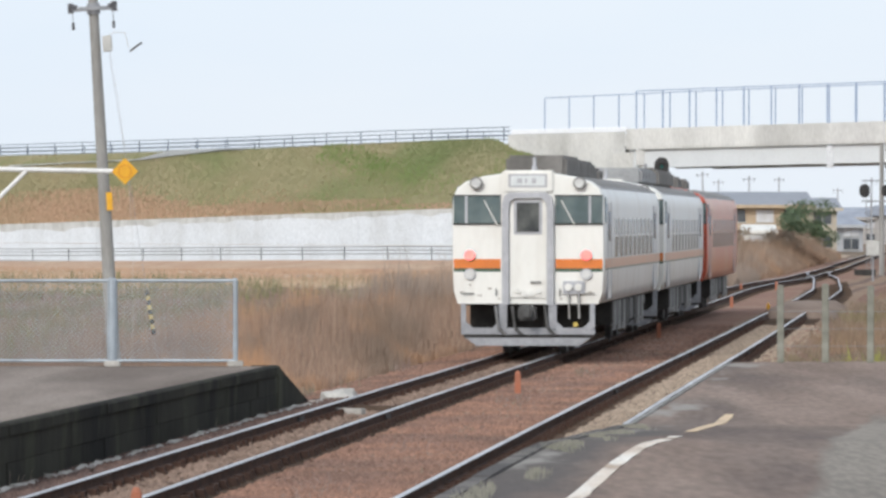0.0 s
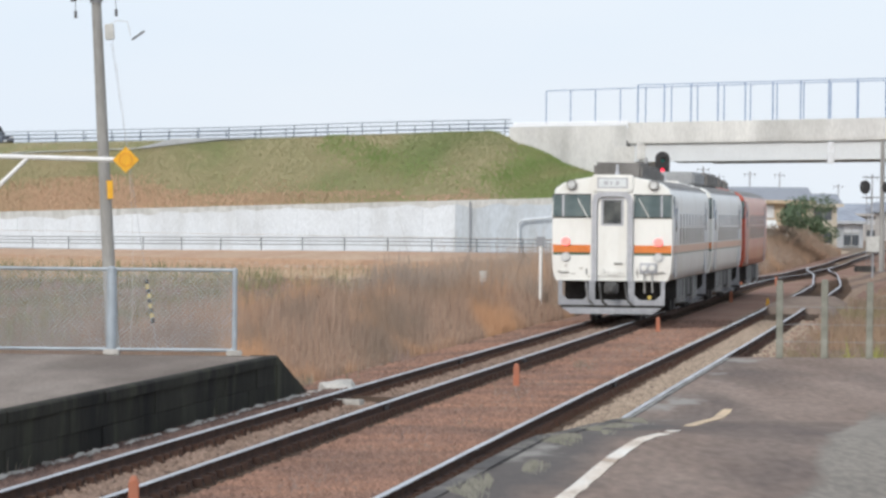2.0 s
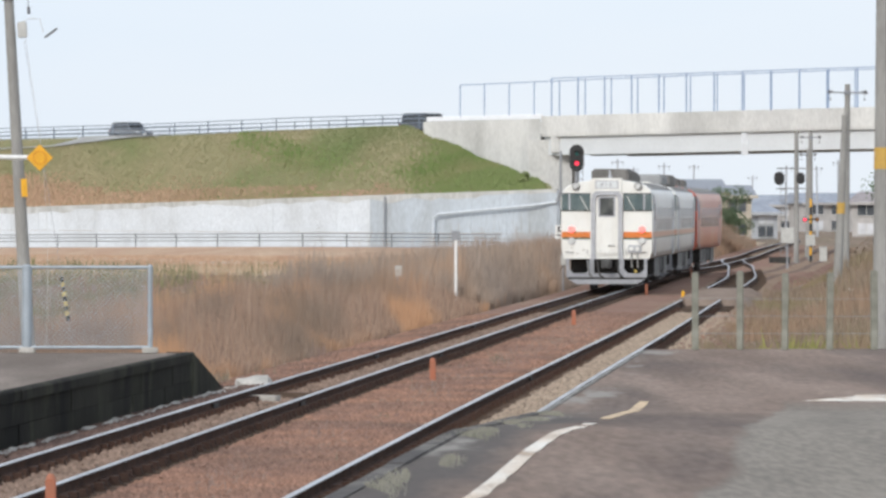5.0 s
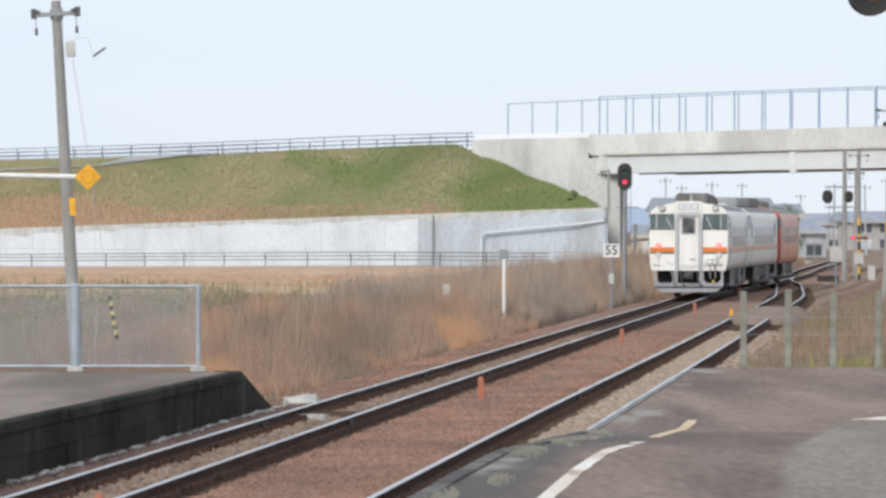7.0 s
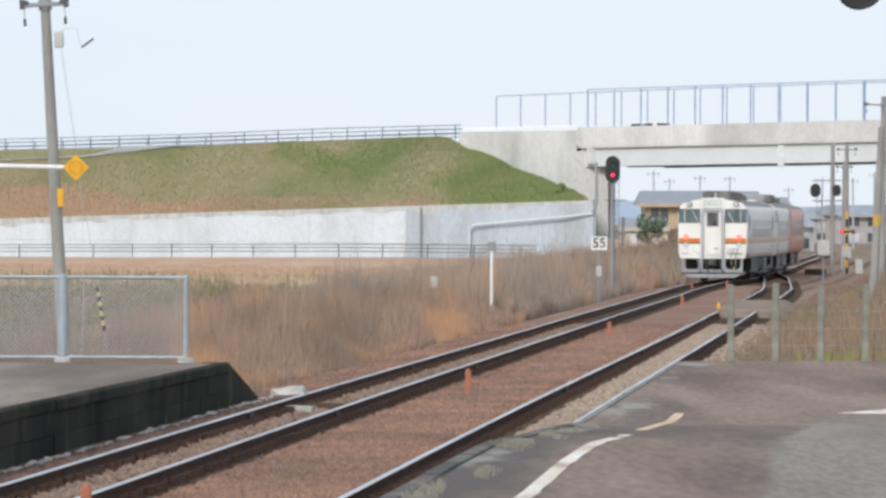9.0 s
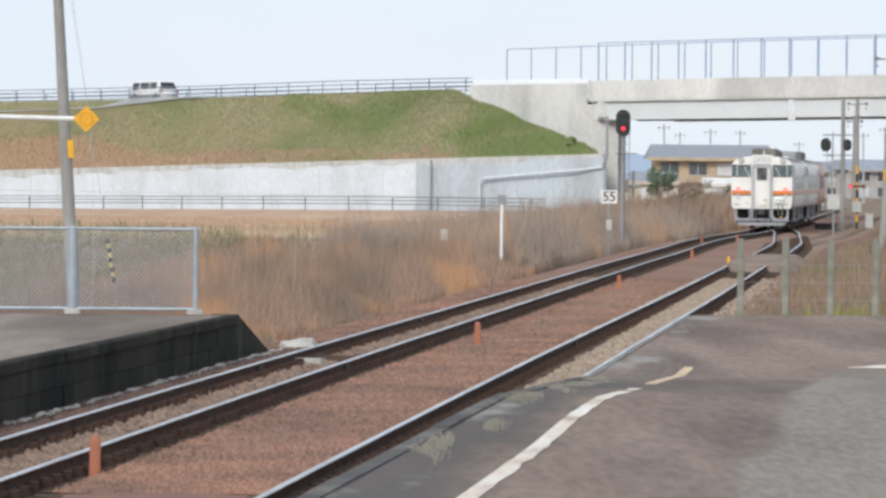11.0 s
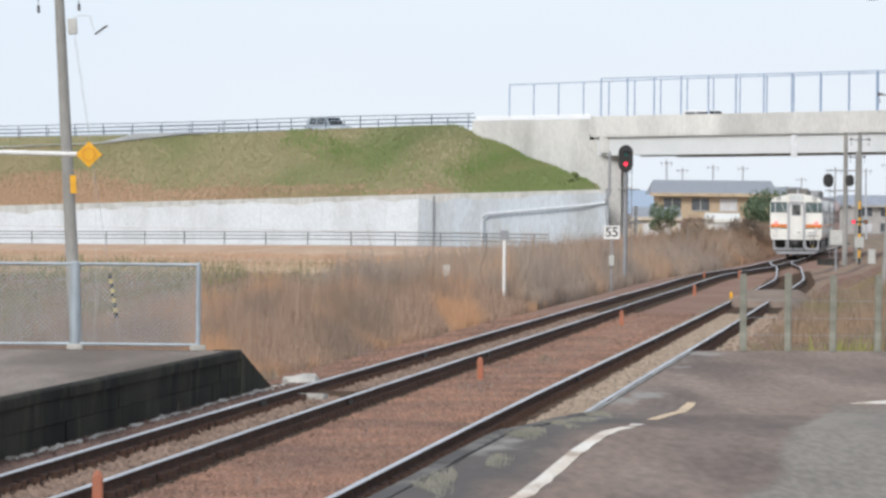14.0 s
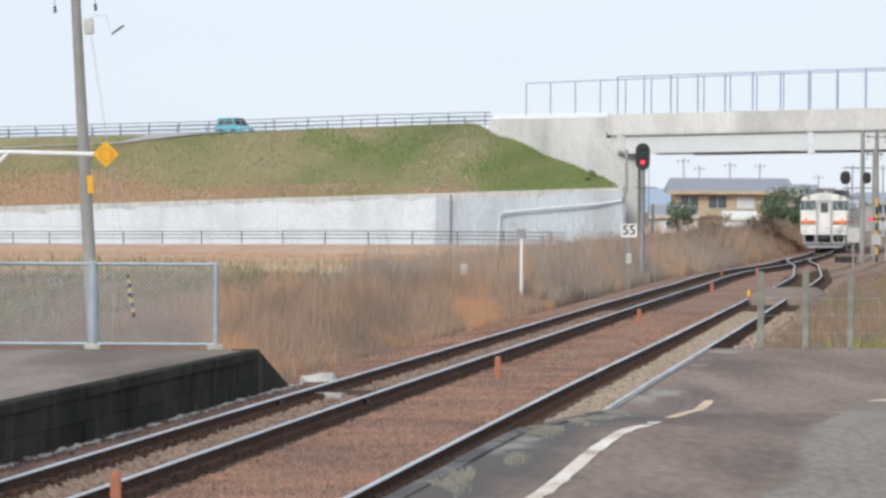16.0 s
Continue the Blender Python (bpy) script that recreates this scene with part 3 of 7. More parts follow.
def build_bridge():
    root = tagged(empty("road_bridge"), "concrete road bridge with stained parapets over the railway", "bridge", kind="structure")
    # wing wall on the bank side
    a, b = road_at(5.0, -0.35), road_at(13.1, -0.35)
    bm = bmesh.new()
    v = [bm.verts.new((p.x, p.y + q, z)) for q in (0, 0.5) for p, z in ((a, 7.6), (b, 2.0), (b, 9.05), (a, 9.05))]
    for f in ((0, 1, 2, 3), (7, 6, 5, 4), (0, 4, 5, 1), (1, 5, 6, 2), (2, 6, 7, 3), (3, 7, 4, 0)):
        bm.faces.new([v[i] for i in f])
    part("wing_wall", bm, M_CONCRETE, root, "stained concrete wing wall")
    # abutment pier
    bm = bmesh.new()
    p = road_at(14.0, 0.6)
    d = road_dir(14)
    m = Matrix.Translation((p.x - 0.57, p.y + 4.2, 3.3)) @ Matrix.Rotation(radians(-6), 4, "Z")
    bmesh.ops.create_cube(bm, size=1.0, matrix=m @ Matrix.Diagonal((3.1, 8.0, 8.6, 1)))
    part("abutment", bm, M_CONCRETE, root, "grey concrete abutment")
    # parapet, deck edge and girder
    xs = [13.1 + 0.02, 20, 29.4, 38, 48, 60, 80]
    st = [(road_at(x), (road_at(x, 1) - road_at(x)).normalized()) for x in xs]
    for name, prof, mt, lab in (("parapet", [(-0.35, 0.0), (-0.004, 0.0), (-0.004, 1.29), (-0.35, 1.29)], M_CONCRETE, "stained concrete parapet"),
                                ("parapet", [(9.6, 0.05), (9.95, 0.05), (9.95, 1.29), (9.6, 1.29)], M_CONCRETE, "stained concrete parapet"),
                                ("deck", [(-0.33, -0.16), (9.9, -0.16), (9.9, -0.004), (-0.33, -0.004)], M_CONCRETE, "concrete deck slab"),
                                ("girder", [(-0.05, -1.46), (0.6, -1.46), (0.6, -0.165), (-0.05, -0.165)], M_GIRDER, "pale painted girder"),
                                ("girder", [(4.5, -1.46), (5.1, -1.46), (5.1, -0.27), (4.5, -0.27)], M_GIRDER, "pale painted girder"),
                                ("girder", [(8.2, -1.46), (8.8, -1.46), (8.8, -0.27), (8.2, -0.27)], M_GIRDER, "pale painted girder")):
        bm = bmesh.new()
        sweep(bm, prof, st)
        part(name, bm, mt, root, lab)
    bm = bmesh.new()
    p = road_at(26.2, -0.12)
    box(bm, (0.45, 0.35, 1.5), (p.x, p.y, p.z - 0.98), 0.02)
    part("bracket", bm, M_WALL, root)
    p = road_at(13.9, -0.12)
    bm = bmesh.new()
    box(bm, (0.6, 0.5, 1.2), (p.x, p.y, p.z - 0.68), 0.02)
    part("bracket", bm, M_CONCRETE, root)
    # far pier beyond the tracks
    bm = bmesh.new()
    p = road_at(55, 4.5)
    box(bm, (2.0, 8.0, 8.0), (p.x, p.y, 2.8))
    part("pier", bm, M_CONCRETE, root)
    return root


build_bridge()

# white pipe along the wing wall top
a, b = road_at(5.1, -0.1), road_at(13.0, -0.1)
wr = tagged(empty("white_guard_rail"), "white pipe rail along the wing wall top", "guard rail")
for dz in (0.10, 0.26):
    bm = bmesh.new()
    tube(bm, (a.x, a.y, 9.05 + dz), (b.x, b.y, 9.05 + dz), 0.085, n=8)
    part("rail_pipe", bm, M_PIPE_WHITE, wr)
for i in range(6):
    p = a.lerp(b, i / 5)
    bm = bmesh.new()
    tube(bm, (p.x, p.y, 9.0), (p.x, p.y, 9.38), 0.05, n=8)
    part("post", bm, M_PIPE_WHITE, wr)


def far_line(x):
    """Top of the far parapet at a plan x: it starts well before the near one."""
    pts = [Vector((7.5, 399.2, 9.10))] + [road_at(u, 9.8) + Vector((0, 0, 1.29)) for u in (13.2, 20, 29, 38, 48, 60, 76)]
    xs = [p.x for p in pts]
    return Vector((x, float(np.interp(x, xs, [p.y for p in pts])), float(np.interp(x, xs, [p.z for p in pts]))))


def near_line(x):
    return road_at(x, -0.2) + Vector((0, 0, 1.29))


def build_screen(line, first, step, count, height, thick, label):
    """Screen posts standing on a parapet at even steps, with a top rail."""
    root = tagged(empty("bridge_screen"), label, "screen fence", group="screens on the bridge")
    bm = bmesh.new()
    box(bm, (thick, thick, height), (0, 0, height / 2))
    post = part("post", bm, M_BLUE_FENCE, root)
    for i in range(count):
        o = post if i == 0 else new("post", post.data)
        o.parent, o.location = root, line(first + step * i)
    bm = bmesh.new()
    ends = [line(first + step * i) + Vector((0, 0, height)) for i in range(0, count, 3)] + [line(first + step * (count - 1)) + Vector((0, 0, height))]
    sweep(bm, [(-0.03, -0.03), (0.03, -0.03), (0.03, 0.03), (-0.03, 0.03)], [(v, (0.7, 0.7, 0)) for v in ends])
    part("top_rail", bm, M_BLUE_FENCE, root)
    return root


bm = bmesh.new()
sweep(bm, [(-0.15, -1.3), (0.15, -1.3), (0.15, -0.003), (-0.15, -0.003)], [(far_line(x), (0.8, 0.6, 0)) for x in (7.4, 11, 15, 20)])
tagged(part("approach_parapet", bm, M_CONCRETE), "low concrete parapet on the far bridge approach", "parapet", kind="structure")
build_screen(near_line, 13.7, 1.77, 34, 2.64, 0.10, "tall blue-grey screen posts along the bridge parapet")
build_screen(far_line, 7.65, 1.765, 38, 2.92, 0.085, "tall blue-grey screen posts along the far parapet")


# ---- train ----
M_CAR_WHITE = mat("cream_white_car_paint", (0.82, 0.82, 0.785), (0.78, 0.78, 0.745), 1.5, 0.35, fine=12, stain=(0.70, 0.68, 0.635), stain_scale=1.6, stretch=(1, 1, 0.3), grain=0.025)
# Sides: the end white taken a step greyer, with stains
M_CAR_SIDE = mat("greyer_white_side_paint", (0.74, 0.74, 0.73), (0.69, 0.69, 0.68), 1.2, 0.3, fine=10, stain=(0.62, 0.60, 0.57), stain_scale=0.7, stretch=(1, 1, 0.4), grain=0.03)
# Side band: orange made paler, the reflected sky mixed into its colour
M_ORANGE_SIDE = mat("orange_side_band_sheen", (0.62, 0.33, 0.20), (0.58, 0.36, 0.25), 1.0, 0.35, grain=0.04)
M_GLASS_DOOR = mat("door_glass", (0.03, 0.035, 0.038), (0.10, 0.105, 0.10), 3.0, 0.08, fine=3)
M_ROOFBOX_PALE = mat("pale_grey_roof_unit", (0.36, 0.37, 0.38), (0.28, 0.285, 0.29), 1.5, 0.7, fine=8)
M_LENS_DARK = mat("headlamp_glass", (0.50, 0.51, 0.51), (0.66, 0.67, 0.66), 8.0, 0.1)
M_RUSTMARK = mat("rust_stain", (0.24, 0.20, 0.16), (0.36, 0.32, 0.28), 20.0, 0.8)
M_VERMILION = mat("vermilion_car_paint", (0.50, 0.085, 0.04), (0.43, 0.075, 0.04), 1.2, 0.28, fine=10)
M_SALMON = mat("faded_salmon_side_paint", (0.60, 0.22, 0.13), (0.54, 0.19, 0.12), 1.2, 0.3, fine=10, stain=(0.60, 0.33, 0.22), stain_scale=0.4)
# Upper sides: grazing sky reflection on vermilion, put into a pinkish paint
M_SALMON_PALE = mat("pink_sky_sheen_side_paint", (0.58, 0.48, 0.42), (0.53, 0.42, 0.36), 1.2, 0.3, fine=10)
# Upper train panes: the sky's reflection painted as a pale tone
M_PANE_SHEEN = mat("pale_blind_and_sheen", (0.62, 0.62, 0.62), (0.52, 0.52, 0.52), 0.8, 0.15)
M_PANE_SHEEN_PINK = mat("pinkish_pane_sheen", (0.56, 0.42, 0.38), (0.50, 0.37, 0.33), 0.8, 0.15)
M_ORANGE = mat("orange_band", (0.74, 0.22, 0.045), (0.66, 0.19, 0.04), 2.0, 0.4)
M_GREENLINE = mat("dark_green_line", (0.05, 0.11, 0.07), None, 2.0, 0.4)
M_CAR_GREY = mat("grey_car_frame", (0.46, 0.47, 0.50), (0.39, 0.40, 0.43), 2.0, 0.5, fine=15)
M_ROOF = mat("sooty_grey_roof", (0.23, 0.225, 0.22), (0.16, 0.155, 0.15), 1.0, 0.8, fine=8, bump=0.2)
M_ROOFBOX = mat("sooty_roof_unit", (0.21, 0.20, 0.19), (0.14, 0.133, 0.125), 1.5, 0.8, fine=8)
M_UNDER = mat("black_underfloor", (0.022, 0.021, 0.02), (0.045, 0.042, 0.038), 2.5, 0.8, fine=12)
M_UNDER_GREY = mat("grey_underfloor_case", (0.11, 0.11, 0.11), (0.07, 0.07, 0.07), 2.5, 0.8, fine=12)
M_SKIRT = mat("grey_snowplough", (0.36, 0.37, 0.40), (0.27, 0.28, 0.30), 2.0, 0.6, fine=12)
M_GLASS = mat("dark_cab_glass", (0.055, 0.09, 0.095), (0.13, 0.17, 0.17), 1.6, 0.06, spec=0.8, fine=3)
# Side glass: base tone lightened to stand for reflections
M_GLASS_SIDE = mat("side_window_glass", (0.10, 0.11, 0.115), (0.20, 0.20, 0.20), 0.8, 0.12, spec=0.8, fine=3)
M_CASE_PALE = mat("pale_dusty_pipe", (0.36, 0.36, 0.355), (0.26, 0.26, 0.255), 3.0, 0.7)
M_RUBBER = mat("black_rubber", (0.02, 0.02, 0.02), None, 4.0, 0.7)
M_RED_LAMP = mat("lit_red_tail_lamp", (1.0, 0.10, 0.09), (1.0, 0.14, 0.12), 4.0, 0.4, glow=2.6)
M_LENS = mat("white_lamp_lens", (0.72, 0.73, 0.72), (0.62, 0.63, 0.62), 6.0, 0.15)
M_STEEL = mat("dull_steel", (0.33, 0.33, 0.33), (0.22, 0.21, 0.20), 6.0, 0.45, 0.7)
M_BLIND = mat("destination_blind", (0.74, 0.77, 0.77), (0.60, 0.64, 0.66), 3.0, 0.3)
M_WHITE_CAST = mat("white_socket_cover", (0.78, 0.78, 0.75), (0.68, 0.68, 0.65), 6.0, 0.4)
M_ORANGE_COCK = mat("yellow_cock", (0.60, 0.45, 0.10), None, 6.0, 0.5)

BODY = [(-1.36, 1.06), (-1.43, 1.30), (-1.45, 1.70), (-1.45, 3.00), (-1.43, 3.20), (-1.36, 3.37), (-1.2, 3.50), (-0.9, 3.60), (-0.5, 3.67), (0, 3.70)]
BODY = [(x * 1.022, z) for x, z in BODY]
BODY = BODY + [(-x, z) for x, z in BODY[-2::-1]]


def face_part(name, parent, mt, x0, x1, z0, z1, y=0.0, depth=0.02, label="", bevel=0.0):
    bm = bmesh.new()
    box(bm, (x1 - x0, depth, z1 - z0), ((x0 + x1) / 2, y - depth / 2, (z0 + z1) / 2), bevel)
    return part(name, bm, mt, parent, label)


def disc_part(name, parent, mt, x, z, r, y, depth, label="", n=20):
    bm = bmesh.new()
    tube(bm, (x, y, z), (x, y - depth, z), r, n=n)
    return part(name, bm, mt, parent, label)


def rail_car(label, paint, side_paint, banded, lit, units, unit_mat):
    """A diesel railcar; its near end stands at the origin and faces -y, rails at z = 0."""
    car = tagged(empty("diesel_railcar"), label, "railcar", group="cars of the train")
    L = 20.8
    # body shell with rounded ends, face 0 paint, 1 side, 2 roof
    bm = bmesh.new()
    rings = []
    for y, k, dz in ((0.0, 0.98, -0.02), (0.05, 0.99, -0.006), (0.14, 0.997, 0.0), (0.3, 1.0, 0.0), (7.0, 1.0, 0.0), (14.0, 1.0, 0.0), (L - 0.3, 1.0, 0.0), (L - 0.1, 0.99, -0.006), (L, 0.965, -0.02)):
        rings.append([bm.verts.new((x * k, y, z + dz)) for x, z in BODY])
    n = len(BODY)
    for q, (a, b) in enumerate(zip(rings, rings[1:])):
        for i in range(n):
            j = (i + 1) % n
            f = bm.faces.new((a[i], a[j], b[j], b[i]))
            f.smooth = True
            zc = (BODY[i][1] + BODY[j][1]) / 2
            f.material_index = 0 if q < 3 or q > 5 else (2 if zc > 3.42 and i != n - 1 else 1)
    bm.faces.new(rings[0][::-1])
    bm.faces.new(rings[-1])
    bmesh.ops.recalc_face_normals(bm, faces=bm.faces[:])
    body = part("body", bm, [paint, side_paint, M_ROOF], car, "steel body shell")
    # end face
    for s in (-1, 1):
        xa, xb = sorted((s * 0.53, s * 1.445))
        w = face_part("cab_window", car, M_GLASS, xa, xb, 2.66, 3.21, 0.002, 0.02, "dark cab windscreen", 0.008)
        face_part("window_seal", w, M_RUBBER, xa - 0.02, xb + 0.012, 2.635, 2.665, 0.002, 0.03)
        face_part("window_seal", w, M_RUBBER, xa - 0.02, xb + 0.012, 3.205, 3.235, 0.002, 0.03)
        face_part("window_pillar", w, M_CAR_GREY, s * 1.20 - 0.025, s * 1.20 + 0.025, 2.66, 3.21, 0.0, 0.03)
        bm = bmesh.new()
        tube(bm, (s * 0.75 - 0.1, -0.05, 3.12), (s * 0.75 + 0.16, -0.05, 2.62), 0.014, n=6)
        part("wiper", bm, M_WHITE_CAST, car, "slanting window wiper")
        # side of the corner window
        bm = bmesh.new()
        box(bm, (0.02, 0.46, 0.52), (s * 1.4799, 0.42, 2.93))
        part("corner_window", bm, M_GLASS, car)
        if banded:
            band = face_part("colour_band", car, M_ORANGE, xa - 0.0, xb, 1.755, 1.945, 0.006, 0.012, "orange band")
            face_part("lower_line", band, M_GREENLINE, xa, xb, 1.69, 1.755, 0.006, 0.012)
        lamp = disc_part("tail_lamp", car, M_RED_LAMP if lit else M_VERMILION, s * 1.13, 2.02, 0.095, 0.0, 0.07, "red tail lamp")
        disc_part("lamp_ring", lamp, M_CAR_GREY, s * 1.13, 2.02, 0.112, 0.0, 0.05)
        lamp = disc_part("marker_lamp", car, M_LENS, s * 1.13, 1.64, 0.09, 0.0, 0.06, "round white lamp cover")
        disc_part("lamp_ring", lamp, M_CAR_GREY, s * 1.13, 1.64, 0.115, 0.0, 0.045)
        head = disc_part("headlamp", car, M_LENS_DARK, s * 1.0, 3.47, 0.095, -0.03, 0.09, "round headlamp in a grey ring")
        disc_part("lamp_ring", head, M_ROOF, s * 1.0, 3.47, 0.125, 0.0, 0.10)
        # footholds and grab rails
        for a, b in (((0.62, 1.2), (0.62, 1.35)), ((1.3, 1.25), (1.05, 1.25))):
            bm = bmesh.new()
            tube(bm, (s * a[0], -0.05, a[1]), (s * b[0], -0.05, b[1]), 0.013, n=6)
            part("grab_rail", bm, M_STEEL, car)
        # small rust and soot marks
        for k in range(5):
            bm = bmesh.new()
            x, z = s * (0.6 + 0.16 * k + 0.05 * math.sin(7.0 * k + s)), 1.14 + 0.07 * (k * 3 % 5)
            box(bm, (0.05 + 0.02 * (k % 3), 0.006, 0.02 + 0.012 * (k % 2)), (x, 0.0, z))
            part("rust_mark", bm, M_RUSTMARK, car)
    # gangway: grey surround, door with window, header with blind
    bm = bmesh.new()
    arch = [(-0.50, 1.02), (-0.50, 3.05), (-0.46, 3.20), (-0.36, 3.29), (0.36, 3.29), (0.46, 3.20), (0.50, 3.05), (0.50, 1.02)]
    inner = [(-0.37, 1.02), (-0.37, 2.98), (-0.34, 3.10), (-0.26, 3.17), (0.26, 3.17), (0.34, 3.10), (0.37, 2.98), (0.37, 1.02)]
    vo = [bm.verts.new((x, -0.11, z)) for x, z in arch]
    vi = [bm.verts.new((x, -0.11, z)) for x, z in inner]
    bo = [bm.verts.new((x, 0.01, z)) for x, z in arch]
    bi = [bm.verts.new((x, 0.01, z)) for x, z in inner]
    for i in range(7):
        bm.faces.new((vo[i], vo[i + 1], vi[i + 1], vi[i]))
        bm.faces.new((vo[i], bo[i], bo[i + 1], vo[i + 1]))
        bm.faces.new((vi[i], vi[i + 1], bi[i + 1], bi[i]))
    bmesh.ops.recalc_face_normals(bm, faces=bm.faces[:])
    part("gangway_surround", bm, M_CAR_GREY, car, "grey rubber-edged gangway surround")
    door = face_part("gangway_door", car, paint, -0.365, 0.365, 1.16, 3.16, -0.004, 0.03, "narrow gangway door", 0.01)
    face_part("door_window_seal", door, M_CAR_GREY, -0.275, 0.275, 2.44, 3.13, -0.034, 0.015, "", 0.012)
    face_part("door_window", door, M_GLASS_DOOR, -0.22, 0.22, 2.49, 3.08, -0.045, 0.015, "dark door window", 0.006)
    for x, z in ((-0.2, 1.30), (-0.06, 1.24), (0.07, 1.24), (0.2, 1.30)):
        disc_part("socket_cover", door, M_WHITE_CAST, x, z, 0.055, -0.03, 0.05, "", 10)
    face_part("door_bracket", door, M_STEEL, 0.05, 0.26, 1.46, 1.5, -0.034, 0.04)
    bm = bmesh.new()
    box(bm, (1.0, 0.24, 0.44), (0, 0.055, 3.51), 0.03)
    header = part("header", bm, paint, car, "raised header over the door")
    blind = face_part("destination_sign", car, M_BLIND, -0.33, 0.33, 3.42, 3.62, -0.066, 0.012, "pale destination sign in a dark frame", 0.004)
    face_part("sign_frame", blind, M_CAR_GREY, -0.375, 0.375, 3.385, 3.655, -0.063, 0.01)
    for i, w in enumerate((0.09, 0.05, 0.08)):
        face_part("bar", blind, M_CAR_GREY, -0.2 + i * 0.14, -0.2 + i * 0.14 + w, 3.47, 3.57, -0.078, 0.004)
    # jumper box
    jb = face_part("jumper_box", car, M_CAR_GREY, 0.68, 1.10, 1.24, 1.50, 0.0, 0.07, "grey box with two white sockets", 0.01)
    for x in (0.79, 0.98):
        disc_part("socket_cover", jb, M_WHITE_CAST, x, 1.38, 0.075, -0.07, 0.05, "", 12)
        bm = bmesh.new()
        tube(bm, (x, -0.08, 1.25), (x + 0.02, -0.12, 0.75), 0.022, n=6)
        part("hose", bm, M_STEEL, jb)
    # snowplough skirt with openings
    for x0, x1, z0, z1 in ((-1.30, -1.20, 0.5, 1.05), (1.20, 1.30, 0.5, 1.05), (-0.56, -0.40, 0.5, 1.05), (0.40, 0.56, 0.5, 1.05), (-1.30, 1.30, 0.42, 0.56)):
        face_part("skirt_frame", car, M_SKIRT, x0, x1, z0, z1, -0.02, 0.06, "", 0.01)
    for s in (-1, 1):
        for w in (0.56, 1.20):
            bm = bmesh.new()
            sgn = 1 if w < 1 else -1
            prism(bm, [(s * w, 0.56), (s * (w + sgn * 0.13), 0.56), (s * w, 0.69)], lambda x, z: (x, -0.02, z), lambda x, z: (x, -0.07, z))
            part("skirt_gusset", bm, M_SKIRT, car)
    bm = bmesh.new()
    prism(bm, [(-1.22, 0.36), (-1.0, 0.20), (1.0, 0.20), (1.22, 0.36)], lambda x, z: (x, -0.10, z), lambda x, z: (x * 0.98, 0.10, z))
    part("plough_blade", bm, M_SKIRT, car, "grey plough blade")
    # solid black bar put in for the shade of the gap above the blade
    bm = bmesh.new()
    box(bm, (2.5, 0.1, 0.06), (0, 0.02, 0.39), 0.0)
    part("plough_gap", bm, M_UNDER, car)
    bm = bmesh.new()
    box(bm, (0.34, 0.5, 0.30), (0, -0.15, 0.86), 0.04)
    box(bm, (0.20, 0.3, 0.22), (0, -0.45, 0.86), 0.04)
    coupler = part("coupler", bm, M_UNDER_GREY, car, "dark knuckle coupler")
    for x in (-0.62, -0.3, 0.33):
        bm = bmesh.new()
        tube(bm, (x, -0.12, 1.0), (x + 0.06, -0.16, 0.55), 0.03, n=6)
        tube(bm, (x + 0.06, -0.16, 0.55), (x + 0.2, -0.12, 0.42), 0.03, n=6)
        part("hose", bm, M_STEEL if x == -0.62 else M_UNDER_GREY, car)
    disc_part("cock", car, M_ORANGE_COCK, 0.93, 0.63, 0.05, -0.08, 0.05, "", 8)
    # plain black sheet behind the plough openings
    bm = bmesh.new()
    box(bm, (2.4, 0.08, 0.6), (0, 0.9, 0.75))
    part("underfloor_end", bm, M_UNDER, car)
    # sides: windows, doors, band, rain strip
    for s in (-1, 1):
        for i in range(9):
            y = 3.4 + i * 1.62
            bm = bmesh.new()
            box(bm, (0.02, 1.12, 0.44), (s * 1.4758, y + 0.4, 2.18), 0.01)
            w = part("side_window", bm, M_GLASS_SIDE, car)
            bm = bmesh.new()
            box(bm, (0.02, 1.12, 0.35), (s * 1.4758, y + 0.4, 2.585), 0.01)
            part("drawn_blind", bm, M_PANE_SHEEN if banded else M_PANE_SHEEN_PINK, w, "upper window pane with reflected sky painted pale")
            bm = bmesh.new()
            box(bm, (0.03, 1.18, 0.03), (s * 1.4799, y + 0.4, 2.40))
            box(bm, (0.03, 0.04, 0.84), (s * 1.4799, y - 0.18, 2.36))
            box(bm, (0.03, 0.04, 0.84), (s * 1.4799, y + 0.98, 2.36))
            part("window_frame", bm, side_paint if banded else M_SALMON_PALE, w)
        for y in (1.5, 18.4):
            bm = bmesh.new()
            box(bm, (0.03, 0.95, 1.95), (s * 1.4717, y, 2.1), 0.01)
            d = part("side_door", bm, side_paint, car)
            bm = bmesh.new()
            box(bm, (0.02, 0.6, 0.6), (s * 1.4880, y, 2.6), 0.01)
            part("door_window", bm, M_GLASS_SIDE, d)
            bm = bmesh.new()
            for q in (-0.5, 0.5):
                box(bm, (0.03, 0.035, 1.95), (s * 1.4819, y + q, 2.1))
            part("door_edge", bm, M_CAR_GREY, d)
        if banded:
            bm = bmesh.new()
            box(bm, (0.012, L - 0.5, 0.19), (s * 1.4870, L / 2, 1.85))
            band = part("colour_band", bm, M_ORANGE_SIDE, car, "orange band with reflected sheen painted in")
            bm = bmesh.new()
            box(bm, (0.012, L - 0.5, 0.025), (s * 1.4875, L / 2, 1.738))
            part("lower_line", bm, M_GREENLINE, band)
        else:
            # added panel that carries the painted sky sheen
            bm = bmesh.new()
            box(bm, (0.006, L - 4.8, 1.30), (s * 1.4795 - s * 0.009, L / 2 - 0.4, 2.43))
            part("upper_panel", bm, M_SALMON_PALE, car, "upper side with sky sheen painted pinkish")
